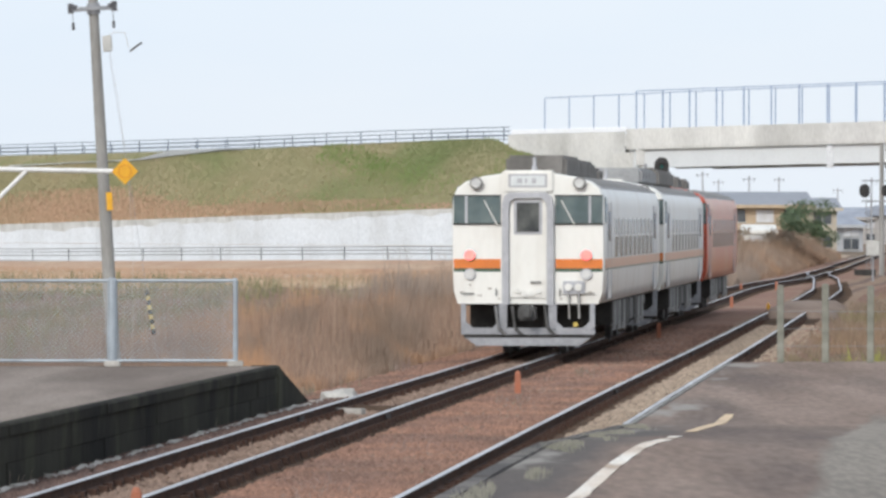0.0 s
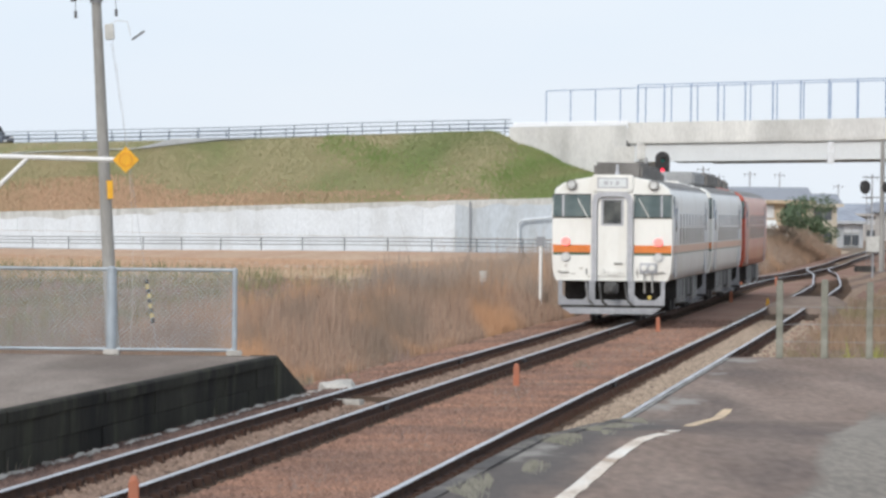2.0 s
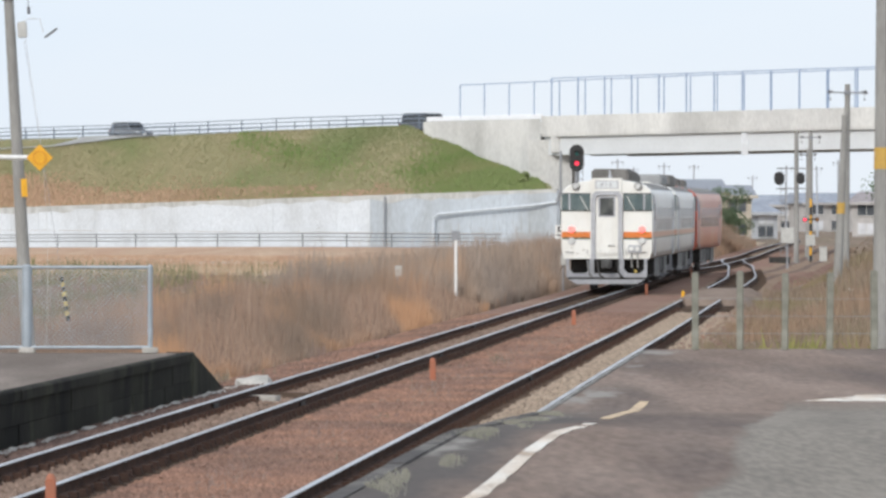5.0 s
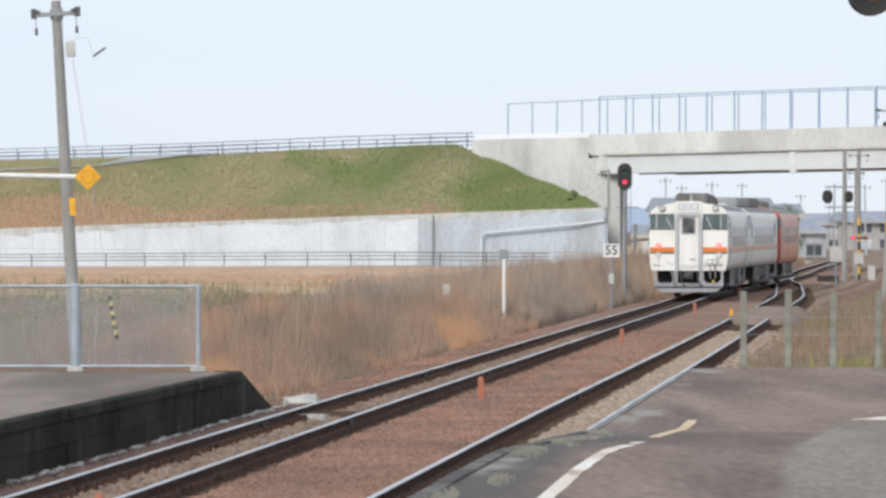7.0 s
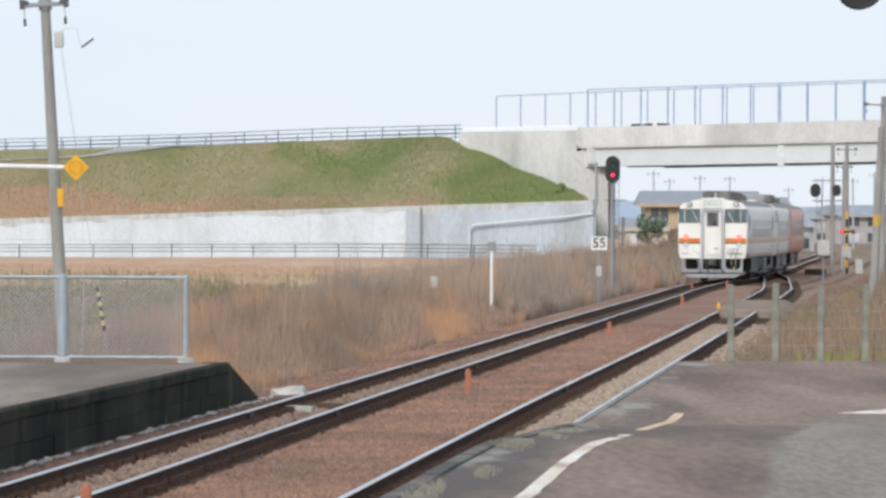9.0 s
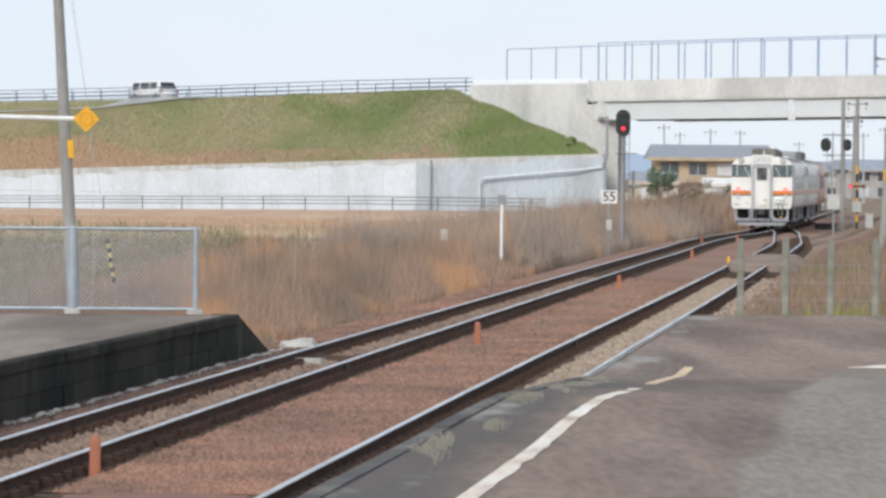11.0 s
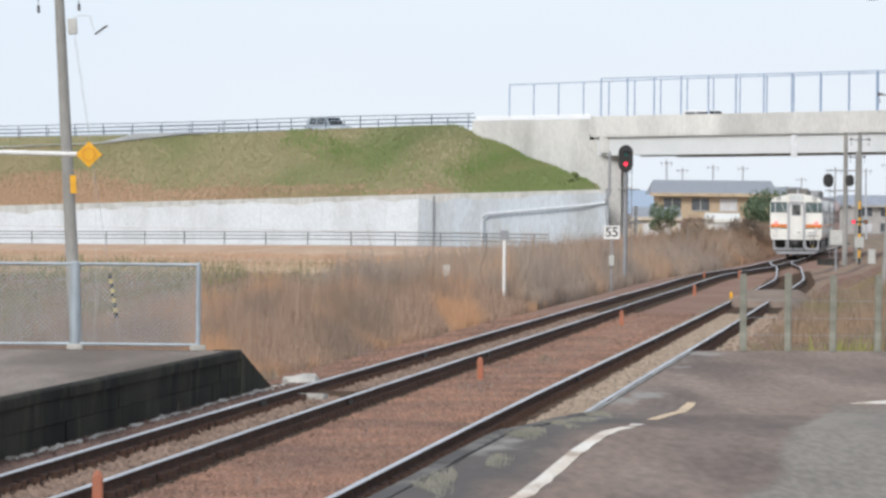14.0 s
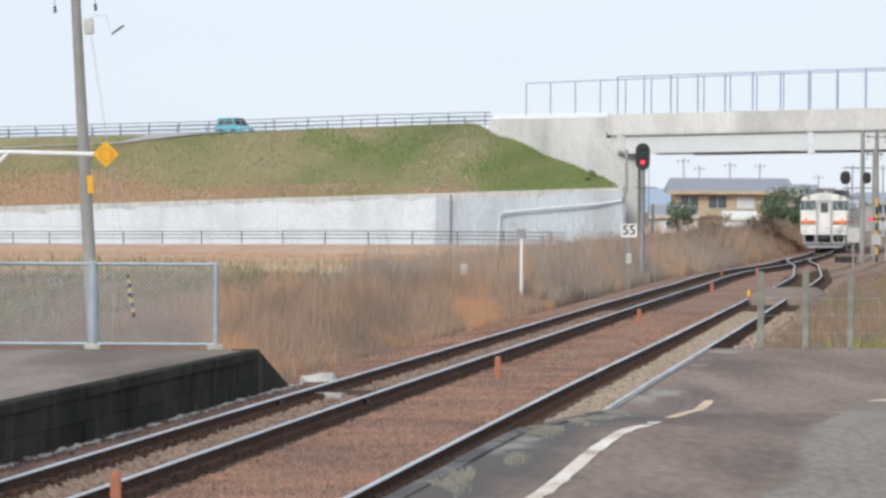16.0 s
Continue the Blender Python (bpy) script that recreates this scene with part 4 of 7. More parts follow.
        bm = bmesh.new()
        box(bm, (0.05, L - 0.4, 0.04), (s * 1.37, L / 2, 3.385))
        part("rain_strip", bm, M_CAR_GREY, car)
    # roof units
    for y, w, l, h in units:
        bm = bmesh.new()
        box(bm, (w, l, h + 0.12), (0, y, 3.66 + h / 2), 0.07)
        u = part("roof_unit", bm, unit_mat if y < 9 or w > 1.8 else M_ROOFBOX, car, "sooty roof equipment box")
        for i in range(5):
            bm = bmesh.new()
            box(bm, (w + 0.02, 0.03, h * 0.55), (0, y - l * 0.4 + i * l * 0.2, 3.68 + h / 2))
            part("cover_rib", bm, M_ROOF, u)
    bm = bmesh.new()
    tube(bm, (0.05, 1.0, 3.66), (0.05, 1.0, 4.0), 0.035, n=8)
    tube(bm, (0.05, 1.0, 3.66), (0.05, 1.0, 3.82), 0.08, 0.05, n=10)
    part("antenna", bm, M_CAR_GREY, car)
    # underfloor cases, bogies
    rnd = random.Random(5)
    for s in (-1, 1):
        y = 4.9
        while y < 15.5:
            l = rnd.uniform(0.7, 1.7)
            h = rnd.uniform(0.45, 0.62)
            bm = bmesh.new()
            box(bm, (0.7, l, h), (s * 0.98, y + l / 2, 1.04 - h / 2), 0.03)
            part("underfloor_case", bm, rnd.choice((M_UNDER, M_UNDER, M_UNDER_GREY)), car)
            if rnd.random() < 0.75:
                bm = bmesh.new()
                tube(bm, (s * 1.30, y + l + 0.08, 1.02), (s * 1.30, y + l + 0.08, rnd.uniform(0.35, 0.5)), 0.055, n=8)
                part("air_pipe", bm, M_CASE_PALE, car, "pale vertical air pipe")
            y += l + rnd.uniform(0.2, 0.5)
    for yb in (3.0, 17.6):
        bm = bmesh.new()
        for s in (-1, 1):
            box(bm, (0.14, 2.9, 0.22), (s * 0.85, yb, 0.66), 0.03)
            box(bm, (0.12, 0.4, 0.34), (s * 0.86, yb - 1.05, 0.45), 0.04)
            box(bm, (0.12, 0.4, 0.34), (s * 0.86, yb + 1.05, 0.45), 0.04)
            tube(bm, (s * 0.86, yb - 0.3, 0.6), (s * 0.86, yb - 0.3, 1.0), 0.13, n=10)
            tube(bm, (s * 0.86, yb + 0.3, 0.6), (s * 0.86, yb + 0.3, 1.0), 0.13, n=10)
        box(bm, (1.8, 0.5, 0.3), (0, yb, 0.75), 0.03)
        bogie = part("bogie", bm, M_UNDER, car, "black bogie frame")
        for yw in (yb - 1.05, yb + 1.05):
            for s in (-1, 1):
                bm = bmesh.new()
                tube(bm, (s * 0.50, yw, 0.43), (s * 0.625, yw, 0.43), 0.43, n=24)
                tube(bm, (s * 0.485, yw, 0.43), (s * 0.515, yw, 0.43), 0.455, n=24)
                part("wheel", bm, M_UNDER_GREY, bogie)
            bm = bmesh.new()
            tube(bm, (-0.6, yw, 0.43), (0.6, yw, 0.43), 0.08, n=10)
            part("axle", bm, M_UNDER, bogie)
    bm = bmesh.new()
    box(bm, (2.5, L - 0.4, 0.08), (0, L / 2, 1.05))
    part("floor_pan", bm, M_UNDER, car)
    bm = bmesh.new()
    box(bm, (0.9, 0.35, 2.0), (0, L + 0.12, 2.2), 0.05)
    part("gangway_bellows", bm, M_RUBBER, car)
    return car


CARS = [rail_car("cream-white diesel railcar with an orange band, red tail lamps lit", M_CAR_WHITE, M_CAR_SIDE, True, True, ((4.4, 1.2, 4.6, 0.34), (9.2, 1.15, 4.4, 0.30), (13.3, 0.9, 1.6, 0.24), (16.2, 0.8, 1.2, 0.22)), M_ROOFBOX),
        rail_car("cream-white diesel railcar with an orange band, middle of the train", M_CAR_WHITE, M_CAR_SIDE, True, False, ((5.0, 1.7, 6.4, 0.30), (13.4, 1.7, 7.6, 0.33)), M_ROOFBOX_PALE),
        rail_car("faded vermilion diesel railcar with sky sheen painted pinkish on its upper sides", M_VERMILION, M_SALMON, False, False, ((4.6, 1.0, 2.4, 0.28), (10.3, 0.9, 1.8, 0.26)), M_ROOFBOX)]

# full body width of the cars
for car in CARS:
    for o in car.children_recursive:
        for v in o.data.vertices:
            v.co.x *= 1.04
        o.location.x *= 1.04



# ---- things by the left platform ----
M_YELLOW = mat("signal_yellow", (0.80, 0.42, 0.02), (0.72, 0.36, 0.02), 6.0, 0.45)
M_GUARD_YELLOW = mat("faded_guard_yellow", (0.50, 0.40, 0.16), (0.42, 0.33, 0.14), 6.0, 0.6)
M_BAND_YELLOW = mat("faded_band_yellow", (0.58, 0.36, 0.07), (0.48, 0.30, 0.08), 6.0, 0.6)
M_YELLOW_DARK = mat("orange_ring", (0.72, 0.30, 0.015), None, 6.0, 0.45)
M_WHITE = mat("white_paint", (0.80, 0.80, 0.79), (0.70, 0.70, 0.69), 3.0, 0.5, fine=20)
M_BLACK = mat("matt_black_paint", (0.018, 0.018, 0.02), (0.03, 0.03, 0.03), 4.0, 0.6)
M_STAKE = mat("faded_orange_stake", (0.42, 0.15, 0.085), (0.36, 0.15, 0.095), 8.0, 0.8)
M_RED_SIGNAL = mat("lit_red_signal", (1.0, 0.05, 0.10), None, 4.0, 0.3, glow=1.8)
M_GREEN_LENS = mat("green_signal_lens", (0.01, 0.16, 0.14), None, 4.0, 0.12, spec=0.8)
M_DARK_LENS = mat("dark_amber_lens", (0.30, 0.12, 0.03), (0.22, 0.09, 0.03), 5.0, 0.15)
M_GREYSTEEL = mat("grey_painted_steel", (0.30, 0.31, 0.33), (0.24, 0.25, 0.27), 4.0, 0.5)
M_PALE_GREY = mat("pale_grey_box_paint", (0.55, 0.55, 0.53), (0.45, 0.45, 0.43), 4.0, 0.6)
M_INSUL = mat("dark_insulator", (0.10, 0.10, 0.11), None, 6.0, 0.3)
M_WIRE = mat("weathered_wire", (0.30, 0.31, 0.33), None, 6.0, 0.5)
M_PALESTONE = mat("pale_broken_concrete", (0.52, 0.50, 0.47), (0.40, 0.385, 0.36), 3.0, 0.95, bump=0.6, fine=20)


def mesh_fence():
    fence = tagged(empty("mesh_fence", (0, 81.6, 0.465)), "galvanised chain-link fence across the platform end", "fence")
    xs = [-3.19, -5.08, -7.05, -9.0]
    for i, x in enumerate(xs):
        r = 0.075 if i == 1 else 0.038
        bm = bmesh.new()
        tube(bm, (x, 0, 0.0), (x, 0, 1.34), r, n=12)
        tube(bm, (x, 0, 1.34), (x, 0, 1.36), r, r * 0.5, n=12)
        post = part("post", bm, M_MESH, fence)
        bm = bmesh.new()
        box(bm, (0.24, 0.22, 0.09), (x, 0, 0.045), 0.015)
        part("footing", bm, M_PALESTONE, post, "pale concrete footing")
    for a, b in zip(xs, xs[1:]):
        for z in (0.09, 1.32):
            bm = bmesh.new()
            tube(bm, (a, 0, z), (b, 0, z), 0.025, n=8)
            part("rail_pipe", bm, M_MESH, fence)
        bm = bmesh.new()
        w, h, p = a - b, 1.22, 0.075
        k = int((w + h) / p)
        for i in range(1, k):
            for sgn in (0, 1):
                u0 = i * p
                p0 = (u0, 0.0) if u0 <= w else (w, u0 - w)
                p1 = (u0 - h, h) if u0 >= h else (0.0, u0)
                q = [(b + (u if sgn else w - u), 0.004 * (1 if sgn else -1), 0.10 + v) for u, v in (p0, p1)]
                tube(bm, q[0], q[1], 0.0034, n=3)
        part("wire_mesh", bm, M_MESH, fence, "diamond wire mesh")


mesh_fence()


def utility_pole(name, at, height, r0, r1, lean, label, arm=0.0, arm_drop=0.35, band=None, shaft=None):
    pole = tagged(empty(name, m=Matrix.Translation(at) @ pose(0, 0, 0, 0, lean, 0)), label, "utility pole", group="utility poles")
    bm = bmesh.new()
    tube(bm, (0, 0, -0.3), (0, 0, height), r0, r1, n=18)
    part("shaft", bm, shaft or M_POLE, pole, "grey concrete shaft")
    if arm:
        bm = bmesh.new()
        box(bm, (arm, 0.07, 0.07), (0, -r1 - 0.035, height - arm_drop), 0.008)
        crossarm = part("crossarm", bm, shaft or M_GREYSTEEL, pole, "steel crossarm")
        bm = bmesh.new()
        tube(bm, (0, -0.005, height - arm_drop - 0.09), (0, -0.005, height - arm_drop + 0.09), r1 + 0.03, n=16)
        part("clamp", bm, M_GREYSTEEL, crossarm)
        for u in (-0.46, 0.44):
            bm = bmesh.new()
            tube(bm, (u * arm, -r1 - 0.03, height - arm_drop - 0.06), (u * arm, -r1 - 0.03, height - arm_drop + 0.10), 0.05, n=8)
            tube(bm, (u * arm * 0.86, -r1 - 0.03, height - arm_drop), (u * arm * 0.86, -r1 - 0.03, height - arm_drop + 0.07), 0.06, n=8)
            part("insulator", bm, M_INSUL, crossarm)
            bm = bmesh.new()
            tube(bm, (u * arm * 0.93, -r1 - 0.03, height - arm_drop - 0.03), (u * arm * 0.93, -r1 - 0.03, height - arm_drop - 0.30), 0.006, n=5)
            tube(bm, (u * arm * 0.93, -r1 - 0.03, height - arm_drop - 0.22), (u * arm * 0.93, -r1 - 0.03, height - arm_drop - 0.34), 0.025, n=7)
            part("hanger", bm, M_INSUL, crossarm)
    if band:
        z0, z1 = band
        f = (z0 + z1) / 2 / height
        bm = bmesh.new()
        rr = r0 + (r1 - r0) * f + 0.006
        m0 = bmesh.ops.create_cone(bm, cap_ends=True, segments=18, radius1=rr, radius2=rr, depth=z1 - z0, matrix=Matrix.Translation((0, 0, (z0 + z1) / 2)))
        part("marker_band", bm, M_BAND_YELLOW, pole, "faded yellow marker band")
    return pole


big = utility_pole("utility_pole", (-5.385, 88.0, -0.8), 7.25, 0.125, 0.078, -3.3, "leaning concrete utility pole behind the fence", arm=0.80, arm_drop=0.22)
bm = bmesh.new()
box(bm, (0.15, 0.16, 0.26), (0.20, -0.06, 6.44), 0.012)
part("junction_box", bm, M_PALE_GREY, big, "small grey junction box")
bm = bmesh.new()
for a, b in (((0.2, -0.06, 6.57), (0.34, -0.06, 6.62)), ((0.34, -0.06, 6.62), (0.50, -0.06, 6.60)), ((0.50, -0.06, 6.60), (0.55, -0.06, 6.36))):
    tube(bm, a, b, 0.006, n=5)
part("lamp_arm", bm, M_PALE_GREY, big)
bm = bmesh.new()
box(bm, (0.26, 0.12, 0.028), (0.67, -0.06, 6.36), 0.01, Matrix.Rotation(radians(-33), 4, "Y"))
part("lamp_head", bm, M_INSUL, big, "tilted flat lamp head")
bm = bmesh.new()
box(bm, (0.10, 0.02, 0.30), (0.09, -0.15, 3.83), 0.004)
part("marker_plate", bm, M_YELLOW, big, "orange-yellow marker plate")
bm = bmesh.new()
pts3 = [Vector((0.24, -0.08, 6.3)).lerp(Vector((0.30, -0.2, 1.2)), f) + Vector((0.16 * math.sin(f * 3.1), 0, 0)) for f in steps(0, 1, 12)]
rings = [[bm.verts.new(v + Vector((0.003 * math.cos(k * 1.2566), 0.003 * math.sin(k * 1.2566), 0))) for k in range(5)] for v in pts3]
for r0, r1 in zip(rings, rings[1:]):
    for k in range(5):
        bm.faces.new((r0[k], r0[(k + 1) % 5], r1[(k + 1) % 5], r1[k]))
part("drop_wire", bm, M_PALE_GREY, big)


def guy_wire():
    g = tagged(empty("guy_wire", (-4.60, 85.9, -0.75)), "steel guy wire with a yellow and black striped guard", "guy wire")
    a, b = Vector((0.18, 0, 0)), Vector((-0.92, 2.0, 6.2))
    bm = bmesh.new()
    tube(bm, a, b, 0.0035, n=6)
    part("wire", bm, M_WIRE, g)
    n = 9
    for i in range(n):
        f0, f1 = 0.26 + i * 0.0125, 0.26 + (i + 1) * 0.0125
        bm = bmesh.new()
        tube(bm, a.lerp(b, f0), a.lerp(b, f1), 0.032, n=10)
        part("guard_stripe", bm, M_GUARD_YELLOW if i % 2 else M_BLACK, g)


guy_wire()


def stop_sign():
    s = tagged(empty("stop_marker", (-4.79, 80.0, 0.465)), "orange-yellow diamond marker on a white bracket arm", "railway sign")
    m = Matrix.Rotation(radians(45), 4, "Y")
    bm = bmesh.new()
    box(bm, (0.285, 0.025, 0.285), (0, 0, 2.985), 0.006, m)
    plate = part("plate", bm, M_YELLOW, s, "orange-yellow diamond plate")
    bm = bmesh.new()
    bmesh.ops.create_cone(bm, cap_ends=True, segments=28, radius1=0.105, radius2=0.105, depth=0.006, matrix=Matrix.Translation((0, -0.016, 2.985)) @ Matrix.Rotation(radians(90), 4, "X"))
    part("ring", bm, M_YELLOW_DARK, plate)
    bm = bmesh.new()
    bmesh.ops.create_cone(bm, cap_ends=True, segments=28, radius1=0.085, radius2=0.085, depth=0.008, matrix=Matrix.Translation((0, -0.019, 2.985)) @ Matrix.Rotation(radians(90), 4, "X"))
    part("disc", bm, M_YELLOW, plate)
    bm = bmesh.new()
    tube(bm, (-2.45, 0.06, 3.03), (-0.12, 0.06, 2.985), 0.036, n=10)
    part("arm", bm, M_WHITE, s, "white tubular arm")
    bm = bmesh.new()
    tube(bm, (-2.4, 0.06, 2.10), (-1.48, 0.06, 3.0), 0.032, n=10)
    part("brace", bm, M_WHITE, s)
    bm = bmesh.new()
    tube(bm, (-2.45, 0.06, 0.0), (-2.45, 0.06, 3.2), 0.05, n=12)
    part("post", bm, M_WHITE, s)


stop_sign()

# pale kerb of broken concrete along the wall foot
rnd = random.Random(12)
kerb = tagged(empty("wall_foot_kerb"), "broken pale concrete kerb along the mossy wall", "kerb", kind="structure")
y = 54.0
while y < 86.5:
    l = rnd.uniform(0.25, 0.8)
    if rnd.random() < 0.8:
        bm = bmesh.new()
        w, h = rnd.uniform(0.07, 0.14), rnd.uniform(0.04, 0.07)
        box(bm, (w, l * 0.96, h), (0, 0, 0), 0.012)
        for v in bm.verts:
            v.co += Vector(noise.noise_vector(v.co * 3 + Vector((y, 0, 0)))) * 0.035
        o = part("kerb_stone", bm, M_PALESTONE, kerb)
        o.matrix_basis = Matrix.Translation((left_edge_x(y + l / 2) + 0.17 + rnd.uniform(-0.03, 0.04), y + l / 2, -0.222)) @ pose(0, 0, 0, rnd.uniform(-3, 3), rnd.uniform(-8, 8), -5.4 + rnd.uniform(-5, 5))
    y += l
lump = bmesh.new()
bmesh.ops.create_icosphere(lump, subdivisions=2, radius=0.3)
for v in lump.verts:
    v.co = Vector((v.co.x * 1.1, v.co.y * 1.6, v.co.z * 0.45)) * (1 + 0.35 * noise.noise(v.co * 6))
ob = part("concrete_lump", lump, M_PALESTONE)
ob.location = (left_edge_x(86.4) + 0.45, 87.2, -0.18)
tagged(ob, "pale broken lump of concrete at the wall end", "rubble")


# ---- things on the right platform ----
def line_strip(name, mt, ya, yb, off, width, label, wob=0.0):
    bm = bmesh.new()
    ys = steps(ya, yb, max(4, int((yb - ya) / 0.5)))
    top = []
    for i, yy in enumerate(ys):
        c = edge_x(yy) + off(yy)
        w0 = width * (1 + wob * noise.noise((yy * 1.3, 0.2, 0)))
        z = platform_z(yy) + 0.011 + 0.0036 * max(0.0, off(yy) - 1.2)
        top.append([bm.verts.new(p) for p in ((c - w0 / 2, yy, z), (c + w0 / 2 + 0.04 * noise.noise((yy * 2.1, 3, 0)), yy, z))])
    for a, b in zip(top, top[1:]):
        bm.faces.new((a[0], a[1], b[1], b[0]))
    r = bmesh.ops.extrude_face_region(bm, geom=bm.faces[:])
    bmesh.ops.translate(bm, verts=[v for v in r["geom"] if isinstance(v, bmesh.types.BMVert)], vec=(0, 0, 0.003))
    bmesh.ops.recalc_face_normals(bm, faces=bm.faces[:])
    tagged(part(name, bm, mt), label, "painted line", kind="structure")


warn = lambda y: 0.93 - 0.05 * ease((y - 33) / 6) + 0.05 * ease((y - 39) / 6) + 0.07 * ease((y - 44) / 15)
line_strip("platform_line_worn", M_LINE, 22, 44.7, warn, 0.115, "worn white waiting line on the platform", 0.12)
line_strip("platform_line_fragment", M_LINE, 45.5, 46.7, warn, 0.10, "flaked fragment of the waiting line", 0.8)
line_strip("platform_line_end", M_LINE_YELLOW, 50.2, 60.6, warn, 0.12, "yellowed end of the waiting line", 0.4)
line_strip("platform_pale_streak", M_LINE, 60.5, 62.5, lambda y: 3.5 + (y - 60.5) * 0.35, 1.4, "pale worn streak across the paving", 0.3)


def posts_row():
    fence = tagged(empty("post_row", (0, 82.9, 0.48)), "row of old concrete fence posts across the platform end", "fence")
    rnd = random.Random(3)
    for i in range(6):
        x = 5.27 + 0.70 * i
        bm = bmesh.new()
        h = 1.24 + rnd.uniform(-0.03, 0.03)
        box(bm, (0.105, 0.11, h), (0, 0, h / 2), 0.014)
        for k in range(4):
            tube(bm, (-0.06, 0, 0.25 + k * 0.27), (0.06, 0, 0.25 + k * 0.27), 0.012, n=6)
        o = part("post", bm, M_POST, fence)
        o.location = (x, 0, 0)
        o.rotation_euler = (0, radians(rnd.uniform(-1.2, 0.6)), radians(rnd.uniform(-8, 8)))
    for z in (0.27, 0.54, 0.81):
        bm = bmesh.new()
        tube(bm, (5.27, 0, z), (8.77, 0, z), 0.004, n=5)
        part("wire", bm, M_WIRE, fence)


posts_row()


def departure_lamp():
    d = tagged(empty("departure_indicator", (4.6, 35.0, 0.94)), "round black indicator lamp with an amber lens on a post", "platform signal")
    bm = bmesh.new()
    tube(bm, (0, 0, 0), (0, 0, 4.4), 0.06, n=12)
    part("post", bm, M_GREYSTEEL, d)
    bm = bmesh.new()
    tube(bm, (0, 0, 4.2), (-1.53, 0, 3.85), 0.03, n=8)
    part("arm", bm, M_GREYSTEEL, d)
    bm = bmesh.new()
    tube(bm, (-1.53, 0.16, 3.30), (-1.53, -0.05, 3.30), 0.155, n=28)
    tube(bm, (-1.53, 0, 3.4), (-1.53, 0, 3.88), 0.03, n=8)
    head = part("housing", bm, M_BLACK, d, "round black housing")
    bm = bmesh.new()
    tube(bm, (-1.53, -0.05, 3.31), (-1.53, -0.065, 3.31), 0.07, n=20)
    part("lens", bm, M_DARK_LENS, head, "amber lens")
    bm = bmesh.new()
    for i in range(14):
        a0, a1 = radians(180 * i / 14), radians(180 * (i + 1) / 14)
        v = [bm.verts.new((-1.53 + r * math.cos(a), y, 3.30 + r * math.sin(a))) for a, r, y in ((a0, 0.155, -0.05), (a1, 0.155, -0.05), (a1, 0.15, -0.20), (a0, 0.15, -0.20))]
        bm.faces.new(v)
    bmesh.ops.solidify(bm, geom=bm.faces[:], thickness=0.006)
    part("visor", bm, M_BLACK, head)


departure_lamp()


# ---- things along the line ----
def stake(y, off=1.33, mt=M_STAKE, h=0.34, label="faded orange marker stake in the ballast"):
    bm = bmesh.new()
    box(bm, (0.10, 0.10, h * 1.2), (0, 0, h * 0.6 - 0.05), 0.012)
    tube(bm, (0, 0, h * 1.2 - 0.05), (0, 0, h * 1.2), 0.05, 0.025, n=8)
    ob = part("marker_stake", bm, mt)
    ob.location = (main_x(y) + off, y, -0.2)
    tagged(ob, label, "marker stake", group="marker stakes between the tracks")


for y, o in ((49.6, 0.55 + 0.3), (88.5, 1.4), (131, 1.45), (178, 1.3), (224, 1.25)):
    stake(y, o)
stake(172, 2.75, M_YELLOW, 0.22, "yellow marker stake beside the platform track")
stake(226, -0.35, M_STAKE, 0.25, "red marker stake between the rails")


def signal_post():
    s = tagged(empty("block_signal", (9.05, 220.0, -0.7)), "railway colour-light signal with a black backboard, red lit", "railway signal")
    bm = bmesh.new()
    tube(bm, (0, 0, -0.1), (0, 0, 5.2), 0.07, n=12)
    part("post", bm, M_GREYSTEEL, s)
    bm = bmesh.new()
    pts = [(0.30 * math.cos(radians(a)), 0.26 + 0.30 * math.sin(radians(a))) for a in range(0, 181, 15)] + [(0.30 * math.cos(radians(a)), -0.26 + 0.30 * math.sin(radians(a))) for a in range(180, 361, 15)]
    prism(bm, pts, lambda x, z: (x, -0.08, 5.52 + z), lambda x, z: (x, -0.12, 5.52 + z))
    board = part("backboard", bm, M_BLACK, s, "black rounded backboard")
    for z, mt, lab in ((5.70, M_GREEN_LENS, "green lens"), (5.30, M_RED_SIGNAL, "lit red lens")):
        bm = bmesh.new()
        tube(bm, (0, -0.12, z), (0, -0.14, z), 0.085, n=16)
        part("lens", bm, mt, board, lab)
        bm = bmesh.new()
        for i in range(10):
            a0, a1 = radians(180 * i / 10), radians(180 * (i + 1) / 10)
            bm.faces.new([bm.verts.new((0.13 * math.cos(a), yy, z + 0.13 * math.sin(a))) for a, yy in ((a0, -0.12), (a1, -0.12), (a1, -0.34), (a0, -0.34))])
        bmesh.ops.solidify(bm, geom=bm.faces[:], thickness=0.008)
        part("hood", bm, M_BLACK, board)
    bm = bmesh.new()
    box(bm, (0.9, 0.5, 0.05), (0.15, 0.1, 4.25))
    plat = part("ladder_platform", bm, M_STEEL, s)
    bm = bmesh.new()
    for x in (0.10, 0.27):
        tube(bm, (x, 0.12, 0), (x, 0.12, 5.3), 0.016, n=6)
    for i in range(16):
        tube(bm, (0.10, 0.12, 0.3 + i * 0.31), (0.27, 0.12, 0.3 + i * 0.31), 0.012, n=5)
    part("ladder", bm, M_STEEL, s)


signal_post()


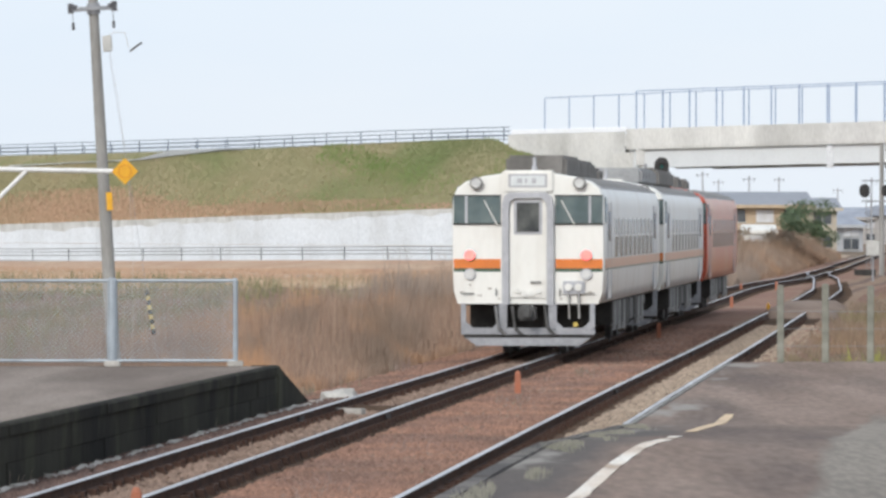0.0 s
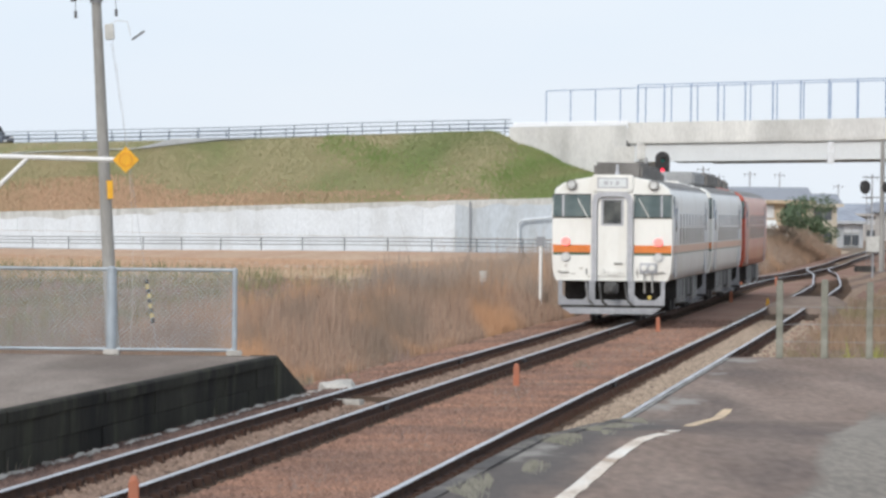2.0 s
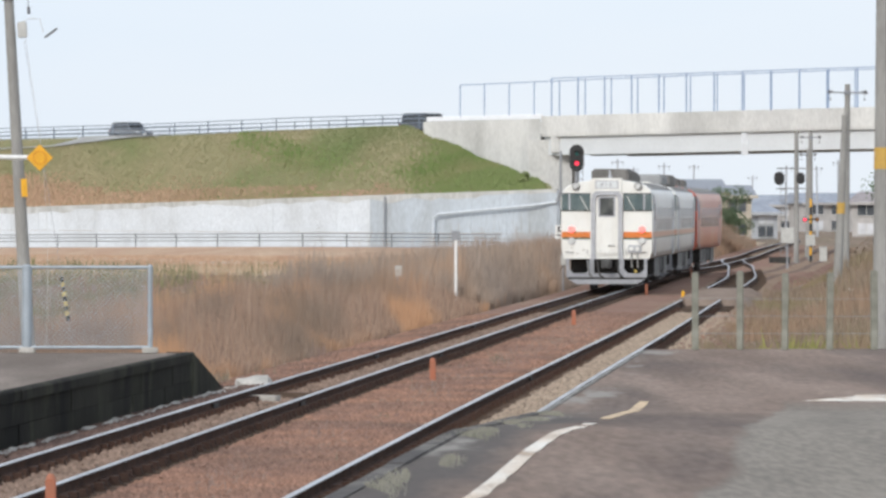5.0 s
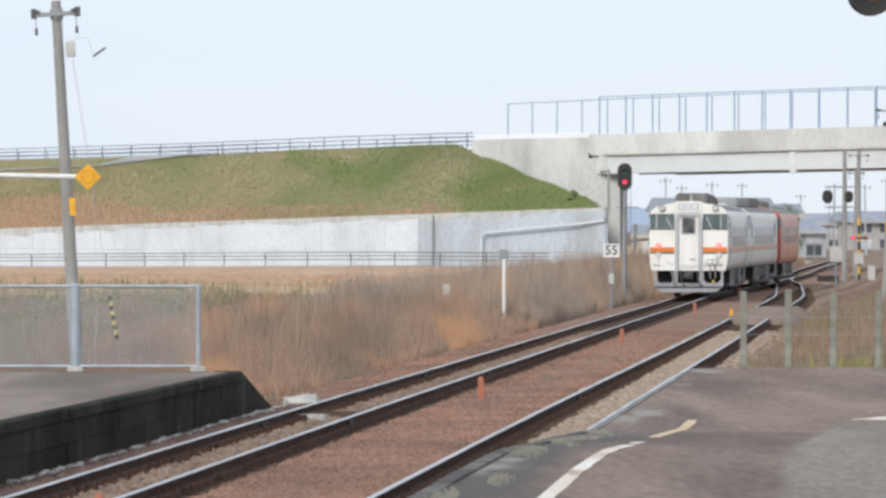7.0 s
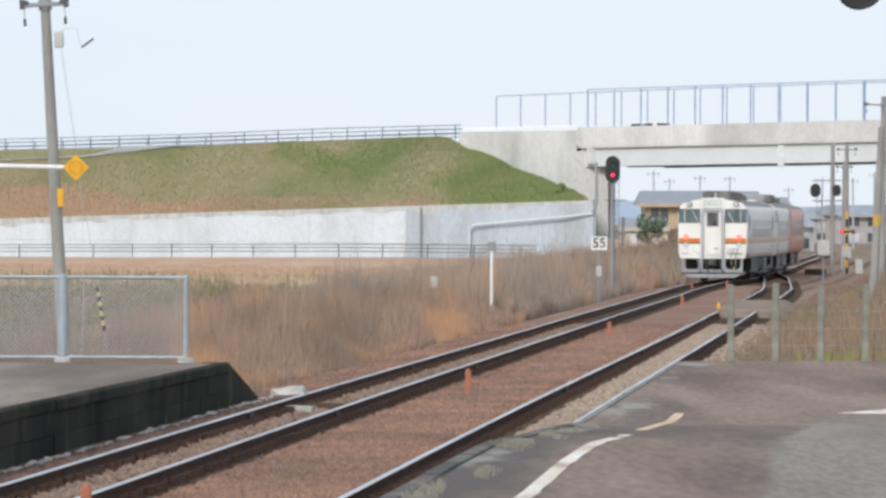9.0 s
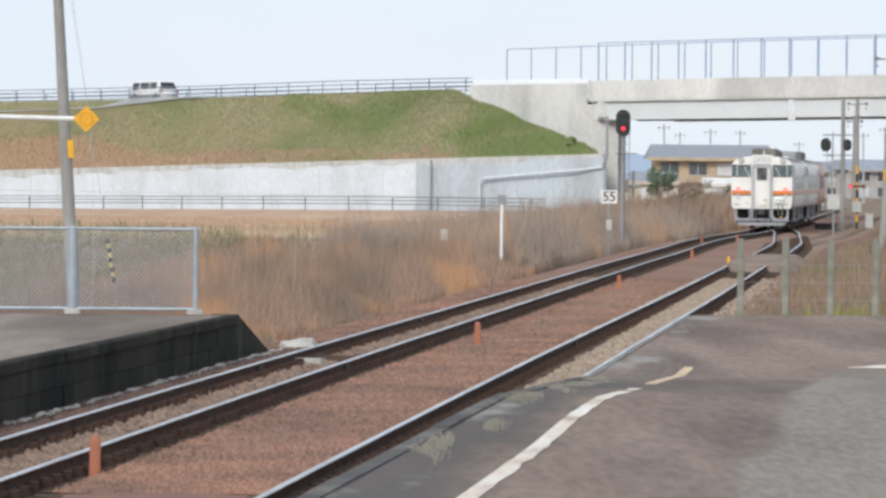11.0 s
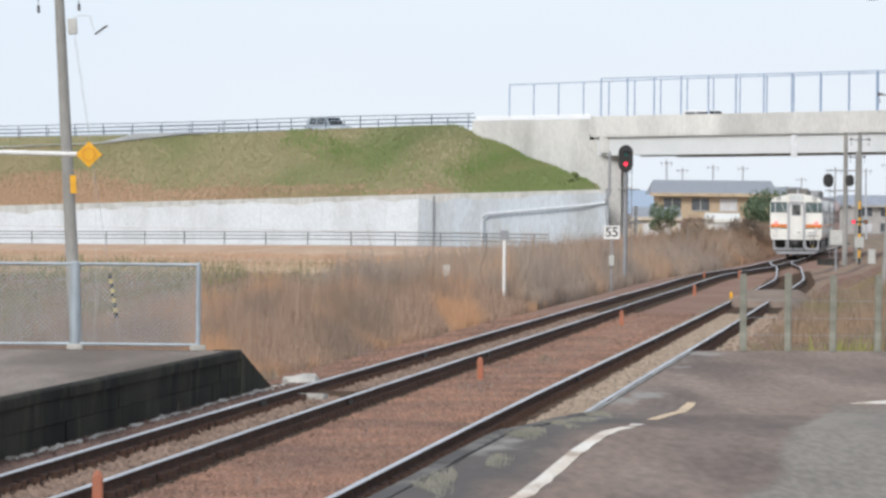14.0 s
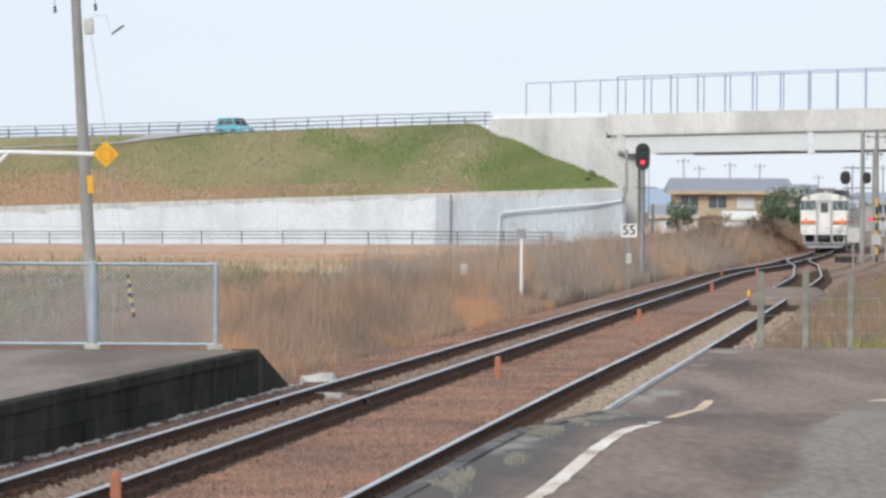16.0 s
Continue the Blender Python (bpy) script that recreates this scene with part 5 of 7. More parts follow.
def speed_sign():
    s = tagged(empty("speed_sign", (7.65, 198.0, -0.7)), "white speed limit sign reading 55 on a post", "railway sign")
    bm = bmesh.new()
    tube(bm, (0, 0, -0.1), (0, 0, 2.7), 0.035, n=10)
    part("post", bm, M_GREYSTEEL, s)
    bm = bmesh.new()
    box(bm, (0.60, 0.03, 0.50), (0, -0.05, 2.55), 0.01)
    plate = part("plate", bm, M_WHITE, s, "white plate")
    cu = bpy.data.curves.new("speed_figure", "FONT")
    cu.body, cu.size, cu.extrude, cu.align_x, cu.align_y = "55", 0.50, 0.003, "CENTER", "CENTER"
    cu.offset = 0.006
    cu.materials.append(M_BLACK)
    t = new("speed_figure", cu)
    t.parent = plate
    t.matrix_basis = Matrix.Translation((0, -0.07, 2.55)) @ pose(0, 0, 0, 90, 0, 0)
    bm = bmesh.new()
    box(bm, (0.20, 0.14, 0.40), (0, -0.06, 1.50), 0.02)
    part("relay_box", bm, M_PALE_GREY, s, "small white box on the post")


speed_sign()


def white_post():
    s = tagged(empty("white_marker_post", (3.04, 165.0, -0.75)), "white post with a small grey square plate", "marker post")
    bm = bmesh.new()
    tube(bm, (0, 0, -0.1), (0, 0, 2.50), 0.05, n=10)
    part("post", bm, M_WHITE, s)
    bm = bmesh.new()
    box(bm, (0.26, 0.05, 0.30), (0, -0.03, 2.62), 0.01)
    part("plate", bm, M_GREYSTEEL, s, "grey square plate")


white_post()


def small_box(name, at, size, mt, label, cat, post=0.0):
    s = tagged(empty(name, at), label, cat)
    bm = bmesh.new()
    box(bm, size, (0, 0, post + size[2] / 2), 0.02)
    part("case", bm, mt, s)
    bm = bmesh.new()
    box(bm, (size[0] * 1.08, size[1] * 1.08, 0.03), (0, 0, post + size[2]), 0.01)
    part("lid", bm, mt, s)
    if post:
        bm = bmesh.new()
        tube(bm, (0, 0, -0.15), (0, 0, post), 0.05, n=8)
        part("post", bm, M_GREYSTEEL, s)
    return s


small_box("junction_box", (1.25, 165.0, -0.75), (0.22, 0.18, 0.32), M_PALE_GREY, "small pale junction box among the reeds", "junction box", 1.35)
small_box("relay_box", (21.2, 262.0, -0.3), (0.62, 0.4, 0.75), M_PALE_GREY, "pale relay box on a post by the points", "relay box", 1.35)
small_box("switch_machine", (main_x(286) + 2.6, 286.0, -0.22), (1.1, 0.7, 0.35), M_UNDER, "black point machine beside the turnout", "point machine")
small_box("white_object", (14.85, 159.0, -0.2), (0.42, 0.3, 0.5), M_WHITE, "white plastic box lying among the weeds", "box")


M_PIPE_GREY = mat("pale_grey_drain_pipe", (0.68, 0.72, 0.76), (0.58, 0.62, 0.66), 2.0, 0.5)


def wall_pipe():
    """A drain pipe that runs along the retaining wall and down."""
    s = tagged(empty("drain_pipe"), "silvery drain pipe fixed along the retaining wall", "pipe")
    path = []
    for x, dz in ((5.7, -4.1), (5.75, -1.72), (6.05, -1.45), (9.0, -1.25), (12.2, -1.04)):
        p = wall_top(x)
        path.append(Vector((p.x - 0.45, p.y - 0.42, p.z + dz)))
    p = wall_top(13.6)
    path += [Vector((p.x - 0.10, p.y - 0.5, p.z - 0.85)), Vector((p.x + 0.18, p.y - 0.5, p.z - 0.2)), Vector((p.x + 0.18, p.y - 0.5, 6.6))]
    for k, (a, b) in enumerate(zip(path, path[1:])):
        bm = bmesh.new()
        tube(bm, a, b, 0.09, n=12)
        bmesh.ops.create_uvsphere(bm, u_segments=10, v_segments=6, radius=0.093, matrix=Matrix.Translation(b))
        part("pipe_length", bm, M_PIPE_GREY if k < 5 else M_GREYSTEEL, s)


wall_pipe()
dp = tagged(empty("downpipe"), "thin grey downpipe on the retaining wall", "pipe")
p = wall_top(2.2)
bm = bmesh.new()
tube(bm, (p.x - 0.3, p.y - 0.3, -0.6), (p.x - 0.3, p.y - 0.3, p.z - 0.1), 0.07, n=10)
part("pipe_length", bm, M_GREYSTEEL, dp)
for q in (0.5, 1.8, 3.0):
    bm = bmesh.new()
    box(bm, (0.2, 0.12, 0.06), (p.x - 0.3, p.y - 0.28, q))
    part("pipe_clip", bm, M_STEEL, dp)

# poles and signals beyond the platform end
utility_pole("utility_pole", (20.2, 220.0, -0.3), 8.2, 0.17, 0.11, 0.6, "concrete utility pole with a crossarm", arm=1.7)
utility_pole("utility_pole", (17.15, 190.0, -0.3), 6.4, 0.17, 0.115, 2.6, "short concrete pole with a yellow band", band=(2.85, 3.25))
utility_pole("utility_pole", (8.55, 86.5, -0.3), 8.5, 0.17, 0.12, 0.2, "concrete utility pole with a yellow band near the platform", band=(3.65, 4.0))
utility_pole("utility_pole", (26.0, 305.0, -0.2), 7.4, 0.16, 0.11, 0.0, "concrete utility pole by the level crossing", arm=1.2)
utility_pole("utility_pole", (27.5, 325.0, -0.2), 6.6, 0.14, 0.10, 0.5, "concrete utility pole beyond the crossing", arm=1.0)


def gantry_signal():
    s = tagged(empty("bracket_signal", (23.95, 290.0, -0.3)), "bracket signal post with two black signal heads", "railway signal")
    bm = bmesh.new()
    tube(bm, (0, 0, -0.1), (0, 0, 7.3), 0.15, 0.11, n=14)
    part("post", bm, M_POLE, s)
    for z in (4.15, 5.25):
        bm = bmesh.new()
        tube(bm, (-1.1, -0.1, z), (0.5, -0.1, z), 0.035, n=8)
        part("bracket_arm", bm, M_GREYSTEEL, s)
    for x, r in ((-0.95, 0.28), (0.22, 0.23)):
        bm = bmesh.new()
        pts = [(r * math.cos(radians(a)), 0.08 + r * math.sin(radians(a))) for a in range(0, 181, 20)] + [(r * math.cos(radians(a)), -0.10 + r * math.sin(radians(a))) for a in range(180, 361, 20)]
        prism(bm, pts, lambda u, v: (x + u, -0.12, 4.72 + v), lambda u, v: (x + u, -0.22, 4.72 + v))
        box(bm, (0.3, 0.25, 0.5), (x, -0.30, 4.7), 0.03)
        part("signal_head", bm, M_BLACK, s, "black signal head seen from behind")
    bm = bmesh.new()
    for x in (-0.85, -0.6):
        tube(bm, (x, -0.05, 0.4), (x, -0.05, 4.5), 0.02, n=6)
    for i in range(13):
        tube(bm, (-0.85, -0.05, 0.5 + i * 0.3), (-0.6, -0.05, 0.5 + i * 0.3), 0.015, n=5)
    part("ladder", bm, M_STEEL, s)


gantry_signal()


def crossing_signal(at, lit, label):
    s = tagged(empty("crossing_signal", at), label, "crossing signal", group="level crossing signals")
    for i in range(8):
        bm = bmesh.new()
        tube(bm, (0, 0, i * 0.45), (0, 0, (i + 1) * 0.45), 0.07, n=10)
        part("post_band", bm, M_YELLOW if i % 2 else M_BLACK, s)
    for sg in (-1, 1):
        bm = bmesh.new()
        tube(bm, (sg * 0.34, -0.1, 2.45), (sg * 0.34, -0.18, 2.45), 0.13, n=16)
        hd = part("lamp_hood", bm, M_BLACK, s)
        bm = bmesh.new()
        tube(bm, (sg * 0.34, -0.18, 2.45), (sg * 0.34, -0.19, 2.45), 0.09, n=14)
        part("lamp", bm, M_RED_SIGNAL if lit and sg < 0 else M_DARK_LENS, hd)
    bm = bmesh.new()
    box(bm, (0.7, 0.06, 0.10), (0, -0.08, 2.45), 0.01)
    part("lamp_bar", bm, M_BLACK, s)
    bm = bmesh.new()
    box(bm, (0.5, 0.35, 0.6), (0.0, 0.1, 1.3), 0.02)
    part("control_box", bm, M_PALE_GREY, s)


crossing_signal((25.25, 296.0, -0.3), True, "yellow and black crossing signal post, a red lamp lit")
small_box("barrier_machine", (26.3, 300.0, -0.3), (0.4, 0.4, 0.9), M_PALE_GREY, "pale grey crossing barrier machine", "barrier machine")


def white_cross():
    s = tagged(empty("white_cross_post", (17.0, 394.0, -0.4)), "white cross-shaped marker post near the bridge pier", "marker post")
    bm = bmesh.new()
    box(bm, (0.24, 0.08, 3.4), (0, 0, 1.7), 0.01)
    part("post", bm, M_WHITE, s)
    bm = bmesh.new()
    box(bm, (1.0, 0.08, 0.22), (0, -0.05, 2.2), 0.01)
    part("crosspiece", bm, M_WHITE, s)


white_cross()

# ---- houses and distance ----
M_TILE = mat("grey_roof_tiles", (0.27, 0.29, 0.33), (0.23, 0.245, 0.28), 1.5, 0.7, fine=4, stretch=(1, 6, 1))
M_TAN = mat("tan_house_wall", (0.50, 0.40, 0.29), (0.44, 0.35, 0.26), 1.0, 0.9, fine=6)
M_BEIGE = mat("beige_house_wall", (0.55, 0.50, 0.42), (0.47, 0.42, 0.35), 1.0, 0.9, fine=6)
M_HOUSEWHITE = mat("white_house_wall", (0.70, 0.70, 0.68), (0.60, 0.60, 0.58), 1.0, 0.9, fine=6)
M_BROWNROOF = mat("brown_roof", (0.17, 0.11, 0.09), (0.13, 0.09, 0.075), 1.0, 0.8, fine=5)
M_WINDOW = mat("house_window_glass", (0.06, 0.07, 0.085), (0.10, 0.11, 0.12), 1.0, 0.1, spec=0.8)
M_CURTAIN = mat("pale_blind_and_sheen", (0.66, 0.67, 0.70), None, 1.0, 0.8)


def house(at, w, dep, hz, roof_h, wall, roof, label, turn=0, windows=4, lower=None, storeys=2, over=0.6):
    h = tagged(empty("house", m=Matrix.Translation(at) @ pose(0, 0, 0, 0, 0, turn)), label, "house", group="houses beyond the bridge")
    zs = [hz * i / storeys for i in range(storeys + 1)]
    for k in range(storeys):
        bm = bmesh.new()
        box(bm, (w, dep, zs[k + 1] - zs[k]), (0, 0, (zs[k] + zs[k + 1]) / 2))
        part("wall", bm, lower if lower and k == 0 else wall, h)
    bm = bmesh.new()
    o = over
    v = [(-w / 2 - o, -dep / 2 - o, hz - 0.1), (w / 2 + o, -dep / 2 - o, hz - 0.1), (w / 2 + o, dep / 2 + o, hz - 0.1), (-w / 2 - o, dep / 2 + o, hz - 0.1), (-w / 2 - o * 0.4, 0, hz + roof_h), (w / 2 + o * 0.4, 0, hz + roof_h)]
    v = [bm.verts.new(p) for p in v]
    for f in ((0, 1, 5, 4), (2, 3, 4, 5), (1, 2, 5), (3, 0, 4), (3, 2, 1, 0)):
        bm.faces.new([v[i] for i in f])
    rf = part("roof", bm, roof, h)
    bm = bmesh.new()
    box(bm, (w + 2 * o, 0.12, 0.3), (0, -dep / 2 - o - 0.06, hz - 0.15))
    part("eave_board", bm, wall, rf)
    for k in range(storeys):
        for i in range(windows):
            x = -w / 2 + w * (i + 0.5) / windows
            zc = zs[k] + (zs[k + 1] - zs[k]) * 0.55
            bm = bmesh.new()
            box(bm, (w / windows * 0.62, 0.1, 1.15), (x, -dep / 2 - 0.03, zc), 0.01)
            win = part("window", bm, M_WINDOW if (i + k) % 3 else M_CURTAIN, h)
            bm = bmesh.new()
            box(bm, (w / windows * 0.68, 0.08, 0.08), (x, -dep / 2 - 0.07, zc - 0.6))
            box(bm, (0.06, 0.08, 1.15), (x, -dep / 2 - 0.07, zc))
            part("frame", bm, M_PALE_GREY, win)
    return h


house((29.0, 505.0, -0.4), 10.6, 9.0, 4.75, 1.25, M_TAN, M_TILE, "two-storey tan house with a wide grey tiled roof", 0, 4, M_BROWNROOF, 2, 0.8)
house((35.5, 520.0, -0.4), 5.5, 8.0, 4.5, 1.0, M_BEIGE, M_TILE, "beige house wing with a grey tiled roof", 0, 2)
house((27.9, 470.0, -0.4), 2.9, 4.0, 2.4, 0.5, M_HOUSEWHITE, M_HOUSEWHITE, "small white outbuilding before the tan house", 0, 1, None, 1, 0.15)
house((22.5, 480.0, -0.4), 4.0, 4.0, 2.5, 0.9, M_BEIGE, M_TILE, "low shed with a grey roof", 0, 1, None, 1, 0.3)
rnd = random.Random(21)
# Far poles, walls and roofs: distance haze is mixed into the colours
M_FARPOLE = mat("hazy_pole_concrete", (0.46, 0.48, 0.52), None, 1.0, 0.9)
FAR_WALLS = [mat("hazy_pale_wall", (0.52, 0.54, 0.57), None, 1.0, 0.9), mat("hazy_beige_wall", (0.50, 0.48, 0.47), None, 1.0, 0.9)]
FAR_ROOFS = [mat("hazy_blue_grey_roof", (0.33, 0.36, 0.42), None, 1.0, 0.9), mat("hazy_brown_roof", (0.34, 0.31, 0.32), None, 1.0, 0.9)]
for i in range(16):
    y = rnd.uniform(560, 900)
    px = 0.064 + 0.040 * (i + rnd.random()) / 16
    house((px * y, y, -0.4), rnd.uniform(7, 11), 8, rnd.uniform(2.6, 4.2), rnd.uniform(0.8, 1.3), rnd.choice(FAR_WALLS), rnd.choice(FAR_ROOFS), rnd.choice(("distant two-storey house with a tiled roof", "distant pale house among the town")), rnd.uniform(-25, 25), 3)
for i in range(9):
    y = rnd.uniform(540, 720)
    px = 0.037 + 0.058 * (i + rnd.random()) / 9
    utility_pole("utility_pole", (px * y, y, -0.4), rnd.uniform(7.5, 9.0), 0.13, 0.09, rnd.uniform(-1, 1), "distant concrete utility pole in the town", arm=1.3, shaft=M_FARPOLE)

# hills on the horizon, the blue of distance haze put into their colour
M_HILL = mat("hazy_far_hills", (0.36, 0.43, 0.53), (0.32, 0.39, 0.49), 0.002, 1.0)
verts, faces = [], []
for i in range(121):
    x = -1400 + 3400 * i / 120
    h = 9 + 13 * (0.5 + noise.noise((x * 0.0035, 0.7, 0))) + 5 * noise.noise((x * 0.014, 2.0, 0))
    verts += [(x, 3950, -2), (x, 4000, h), (x, 4400, -2)]
for i in range(120):
    a = i * 3
    faces += [(a, a + 3, a + 4, a + 1), (a + 1, a + 4, a + 5, a + 2)]
ob = mesh_object("backdrop_hills", verts, faces, M_HILL)
tagged(ob, "low hazy blue hills on the horizon", "hills", kind="structure")


# ---- road vehicles ----
M_TYRE = mat("black_tyre", (0.02, 0.02, 0.02), None, 6.0, 0.9)
M_ALLOY = mat("alloy_wheel", (0.55, 0.55, 0.56), None, 6.0, 0.35, 0.8)
M_CARGLASS = mat("tinted_car_glass", (0.025, 0.03, 0.035), (0.05, 0.055, 0.06), 2.0, 0.05, spec=0.8)
M_HEADLIGHT = mat("headlight_glass", (0.75, 0.76, 0.78), None, 5.0, 0.1)
M_TAILRED = mat("red_tail_glass", (0.35, 0.02, 0.02), None, 5.0, 0.15)


def road_car(label, paint, length, width, height, hood, rear):
    """A motor car, nose along +x, wheels on z = 0. hood: length of the bonnet; rear: how far the rear glass slopes."""
    c = tagged(empty("car"), label, "car", group="cars on the road")
    L, W, H = length / 2, width / 2, height
    low, belt = 0.22, H * 0.56
    side = [(-L, low + 0.08), (-L + 0.05, low), (L - 0.08, low), (L, low + 0.15), (L - 0.02, belt - 0.16), (L - 0.25, belt - 0.06), (L - hood, belt + 0.02), (-L + 0.10, belt + 0.02), (-L, belt - 0.1)]
    bm = bmesh.new()
    prism(bm, side, lambda x, z: (x, -W, z), lambda x, z: (x, W, z))
    bmesh.ops.bevel(bm, geom=bm.edges[:], offset=0.05, segments=2, affect="EDGES")
    part("body", bm, paint, c, "painted car body", smooth=True)
    top = [(L - hood - 0.02, belt), (L - hood - 0.55, H - 0.06), (L - hood - 0.8, H), (-L + rear, H - 0.02), (-L + rear * 0.55, H - 0.1), (-L + 0.14, belt)]
    bm = bmesh.new()
    prism(bm, top, lambda x, z: (x, -W + 0.06 + (z - belt) * 0.18, z), lambda x, z: (x, W - 0.06 - (z - belt) * 0.18, z))
    bmesh.ops.bevel(bm, geom=bm.edges[:], offset=0.03, segments=1, affect="EDGES")
    cabin = part("cabin", bm, paint, c, "painted cabin and roof")
    x0, x1 = -L + 0.30 + rear * 0.5, L - hood - 0.52
    xm = (x0 + x1) / 2 - 0.1
    for s in (-1, 1):
        for a, b in ((x0, xm - 0.04), (xm + 0.04, x1)):
            bm = bmesh.new()
            fr = 0.32 if b == x1 else 0.0
            pts = [(a, belt + 0.06), (b + fr, belt + 0.06), (b, H - 0.13), (a + 0.05, H - 0.13)]
            f = lambda x, z, e: (x, s * (W - 0.06 - (z - belt) * 0.18 + e), z)
            prism(bm, pts, lambda x, z: f(x, z, -0.02), lambda x, z: f(x, z, 0.008))
            part("side_window", bm, M_CARGLASS, cabin)
    for pts in ([(L - hood - 0.03, belt + 0.05), (L - hood - 0.53, H - 0.08)], [(-L + 0.15, belt + 0.08), (-L + rear * 0.55 - 0.01, H - 0.13)]):
        (xa, za), (xb, zb) = pts
        bm = bmesh.new()
        e = 0.02 if xa > 0 else -0.02
        v = [bm.verts.new(p) for p in ((xa + e, -W + 0.15, za), (xa + e, W - 0.15, za), (xb + e, W - 0.26, zb), (xb + e, -W + 0.26, zb))]
        bm.faces.new(v)
        bmesh.ops.solidify(bm, geom=bm.faces[:], thickness=0.015)
        part("screen", bm, M_CARGLASS, cabin)
    for x in (L - 0.78, -L + 0.72):
        for s in (-1, 1):
            bm = bmesh.new()
            tube(bm, (x, s * (W - 0.19), 0.31), (x, s * (W + 0.012), 0.31), 0.31, n=20)
            w = part("wheel", bm, M_TYRE, c)
            bm = bmesh.new()
            tube(bm, (x, s * (W + 0.008), 0.31), (x, s * (W + 0.024), 0.31), 0.20, n=14)
            part("rim", bm, M_ALLOY, w)
    for s in (-1, 1):
        bm = bmesh.new()
        box(bm, (0.22, 0.34, 0.15), (L - 0.09, s * (W - 0.22), belt - 0.22), 0.03)
        part("headlight", bm, M_HEADLIGHT, c)
        bm = bmesh.new()
        box(bm, (0.08, 0.16, 0.30), (-L + 0.02, s * (W - 0.12), belt - 0.12), 0.02)
        part("tail_light", bm, M_TAILRED, c)
        bm = bmesh.new()
        box(bm, (0.12, 0.18, 0.13), (L - hood - 0.45, s * (W + 0.07), belt + 0.10), 0.03)
        part("mirror", bm, paint, c)
    bm = bmesh.new()
    box(bm, (length - 0.3, width - 0.12, 0.12), (0, 0, 0.22), 0.02)
    part("underside", bm, M_TYRE, c)
    bm = bmesh.new()
    box(bm, (0.04, 0.34, 0.17), (L + 0.005, 0, low + 0.26), 0.0)
    part("number_plate", bm, M_WHITE, c)
    return c


P_DARK = mat("dark_blue_black_car_paint", (0.018, 0.02, 0.03), (0.022, 0.025, 0.035), 3.0, 0.2, coat=0.6)
P_GREY = mat("grey_car_paint", (0.16, 0.17, 0.18), None, 3.0, 0.25, coat=0.6)
P_WHITE = mat("white_car_paint", (0.78, 0.78, 0.78), (0.74, 0.74, 0.74), 3.0, 0.25, coat=0.6)
P_SILVER = mat("pale_silver_blue_car_paint", (0.50, 0.56, 0.60), (0.45, 0.50, 0.54), 3.0, 0.25, 0.3, coat=0.6)
P_TURQ = mat("turquoise_car_paint", (0.12, 0.50, 0.60), (0.11, 0.46, 0.55), 3.0, 0.25, coat=0.6)
# thing, lane across the road, place along it at 0 s, speed
TRAFFIC = [(road_car("dark blue-black sport utility car on the bank road", P_DARK, 4.75, 1.82, 1.78, 1.15, 0.35), 6.9, -73.6, 14.7),
           (road_car("grey hatchback crossing the bridge", P_GREY, 3.9, 1.68, 1.5, 0.95, 0.5), 6.9, -92.6, 13.76),
           (road_car("white saloon car heading the other way", P_WHITE, 4.5, 1.75, 1.60, 1.2, 0.8), 2.6, 184.8, -18.8),
           (road_car("white estate car with dark windows", P_WHITE, 4.3, 1.7, 1.74, 1.0, 0.4), 6.9, -180.6, 14.05),
           (road_car("pale silver-blue hatchback on the bank road", P_SILVER, 4.0, 1.69, 1.5, 0.95, 0.45), 6.9, -212.47, 14.36),
           (road_car("small turquoise car on the bank road", P_TURQ, 3.4, 1.48, 1.53, 0.62, 0.22), 6.9, -285.92, 16.58)]


# ---- sleepers, joints and loose stones ----
def build_sleepers(root, fx, fside, y0, y1):
    bm = bmesh.new()
    box(bm, (2.0, 0.21, 0.15), (0, 0, -0.075), 0.0)
    first = part("sleeper", bm, M_SLEEPER, root, "weathered dark sleeper")
    bm = bmesh.new()
    for s in (-1, 1):
        box(bm, (0.36, 0.19, 0.03), (s * 0.566, 0, 0.012))
        for u in (-0.11, 0.11):
            box(bm, (0.10, 0.15, 0.075), (s * 0.566 + u, 0, 0.045))
    plate = part("rail_chair", bm, M_RAIL, first)
    rnd = random.Random(6)
    joined = bmesh.new()
    y, k = y0, 0
    while y < y1:
        s = fside(y)
        m = Matrix.Translation((fx(y) + rnd.uniform(-0.03, 0.03), y, -0.176)) @ Matrix.Rotation(math.atan2(s.y, s.x) + rnd.uniform(-0.01, 0.01), 4, "Z")
        if k < 250:
            o = first if k == 0 else new("sleeper", first.data)
            o.parent = root
            o.matrix_basis = m
            if 0 < k < 170:
                c = new("rail_chair", plate.data)
                c.parent = o
        elif k % 2 == 0:
            box(joined, (2.0, 0.21, 0.15), (0, 0, 0), 0, None)
            bmesh.ops.transform(joined, matrix=m @ Matrix.Translation((0, 0, -0.075)), verts=joined.verts[-8:])
        y += 0.62
        k += 1
    far = part("far_sleepers", joined, M_SLEEPER, root)
    far["kind"] = "stuff"


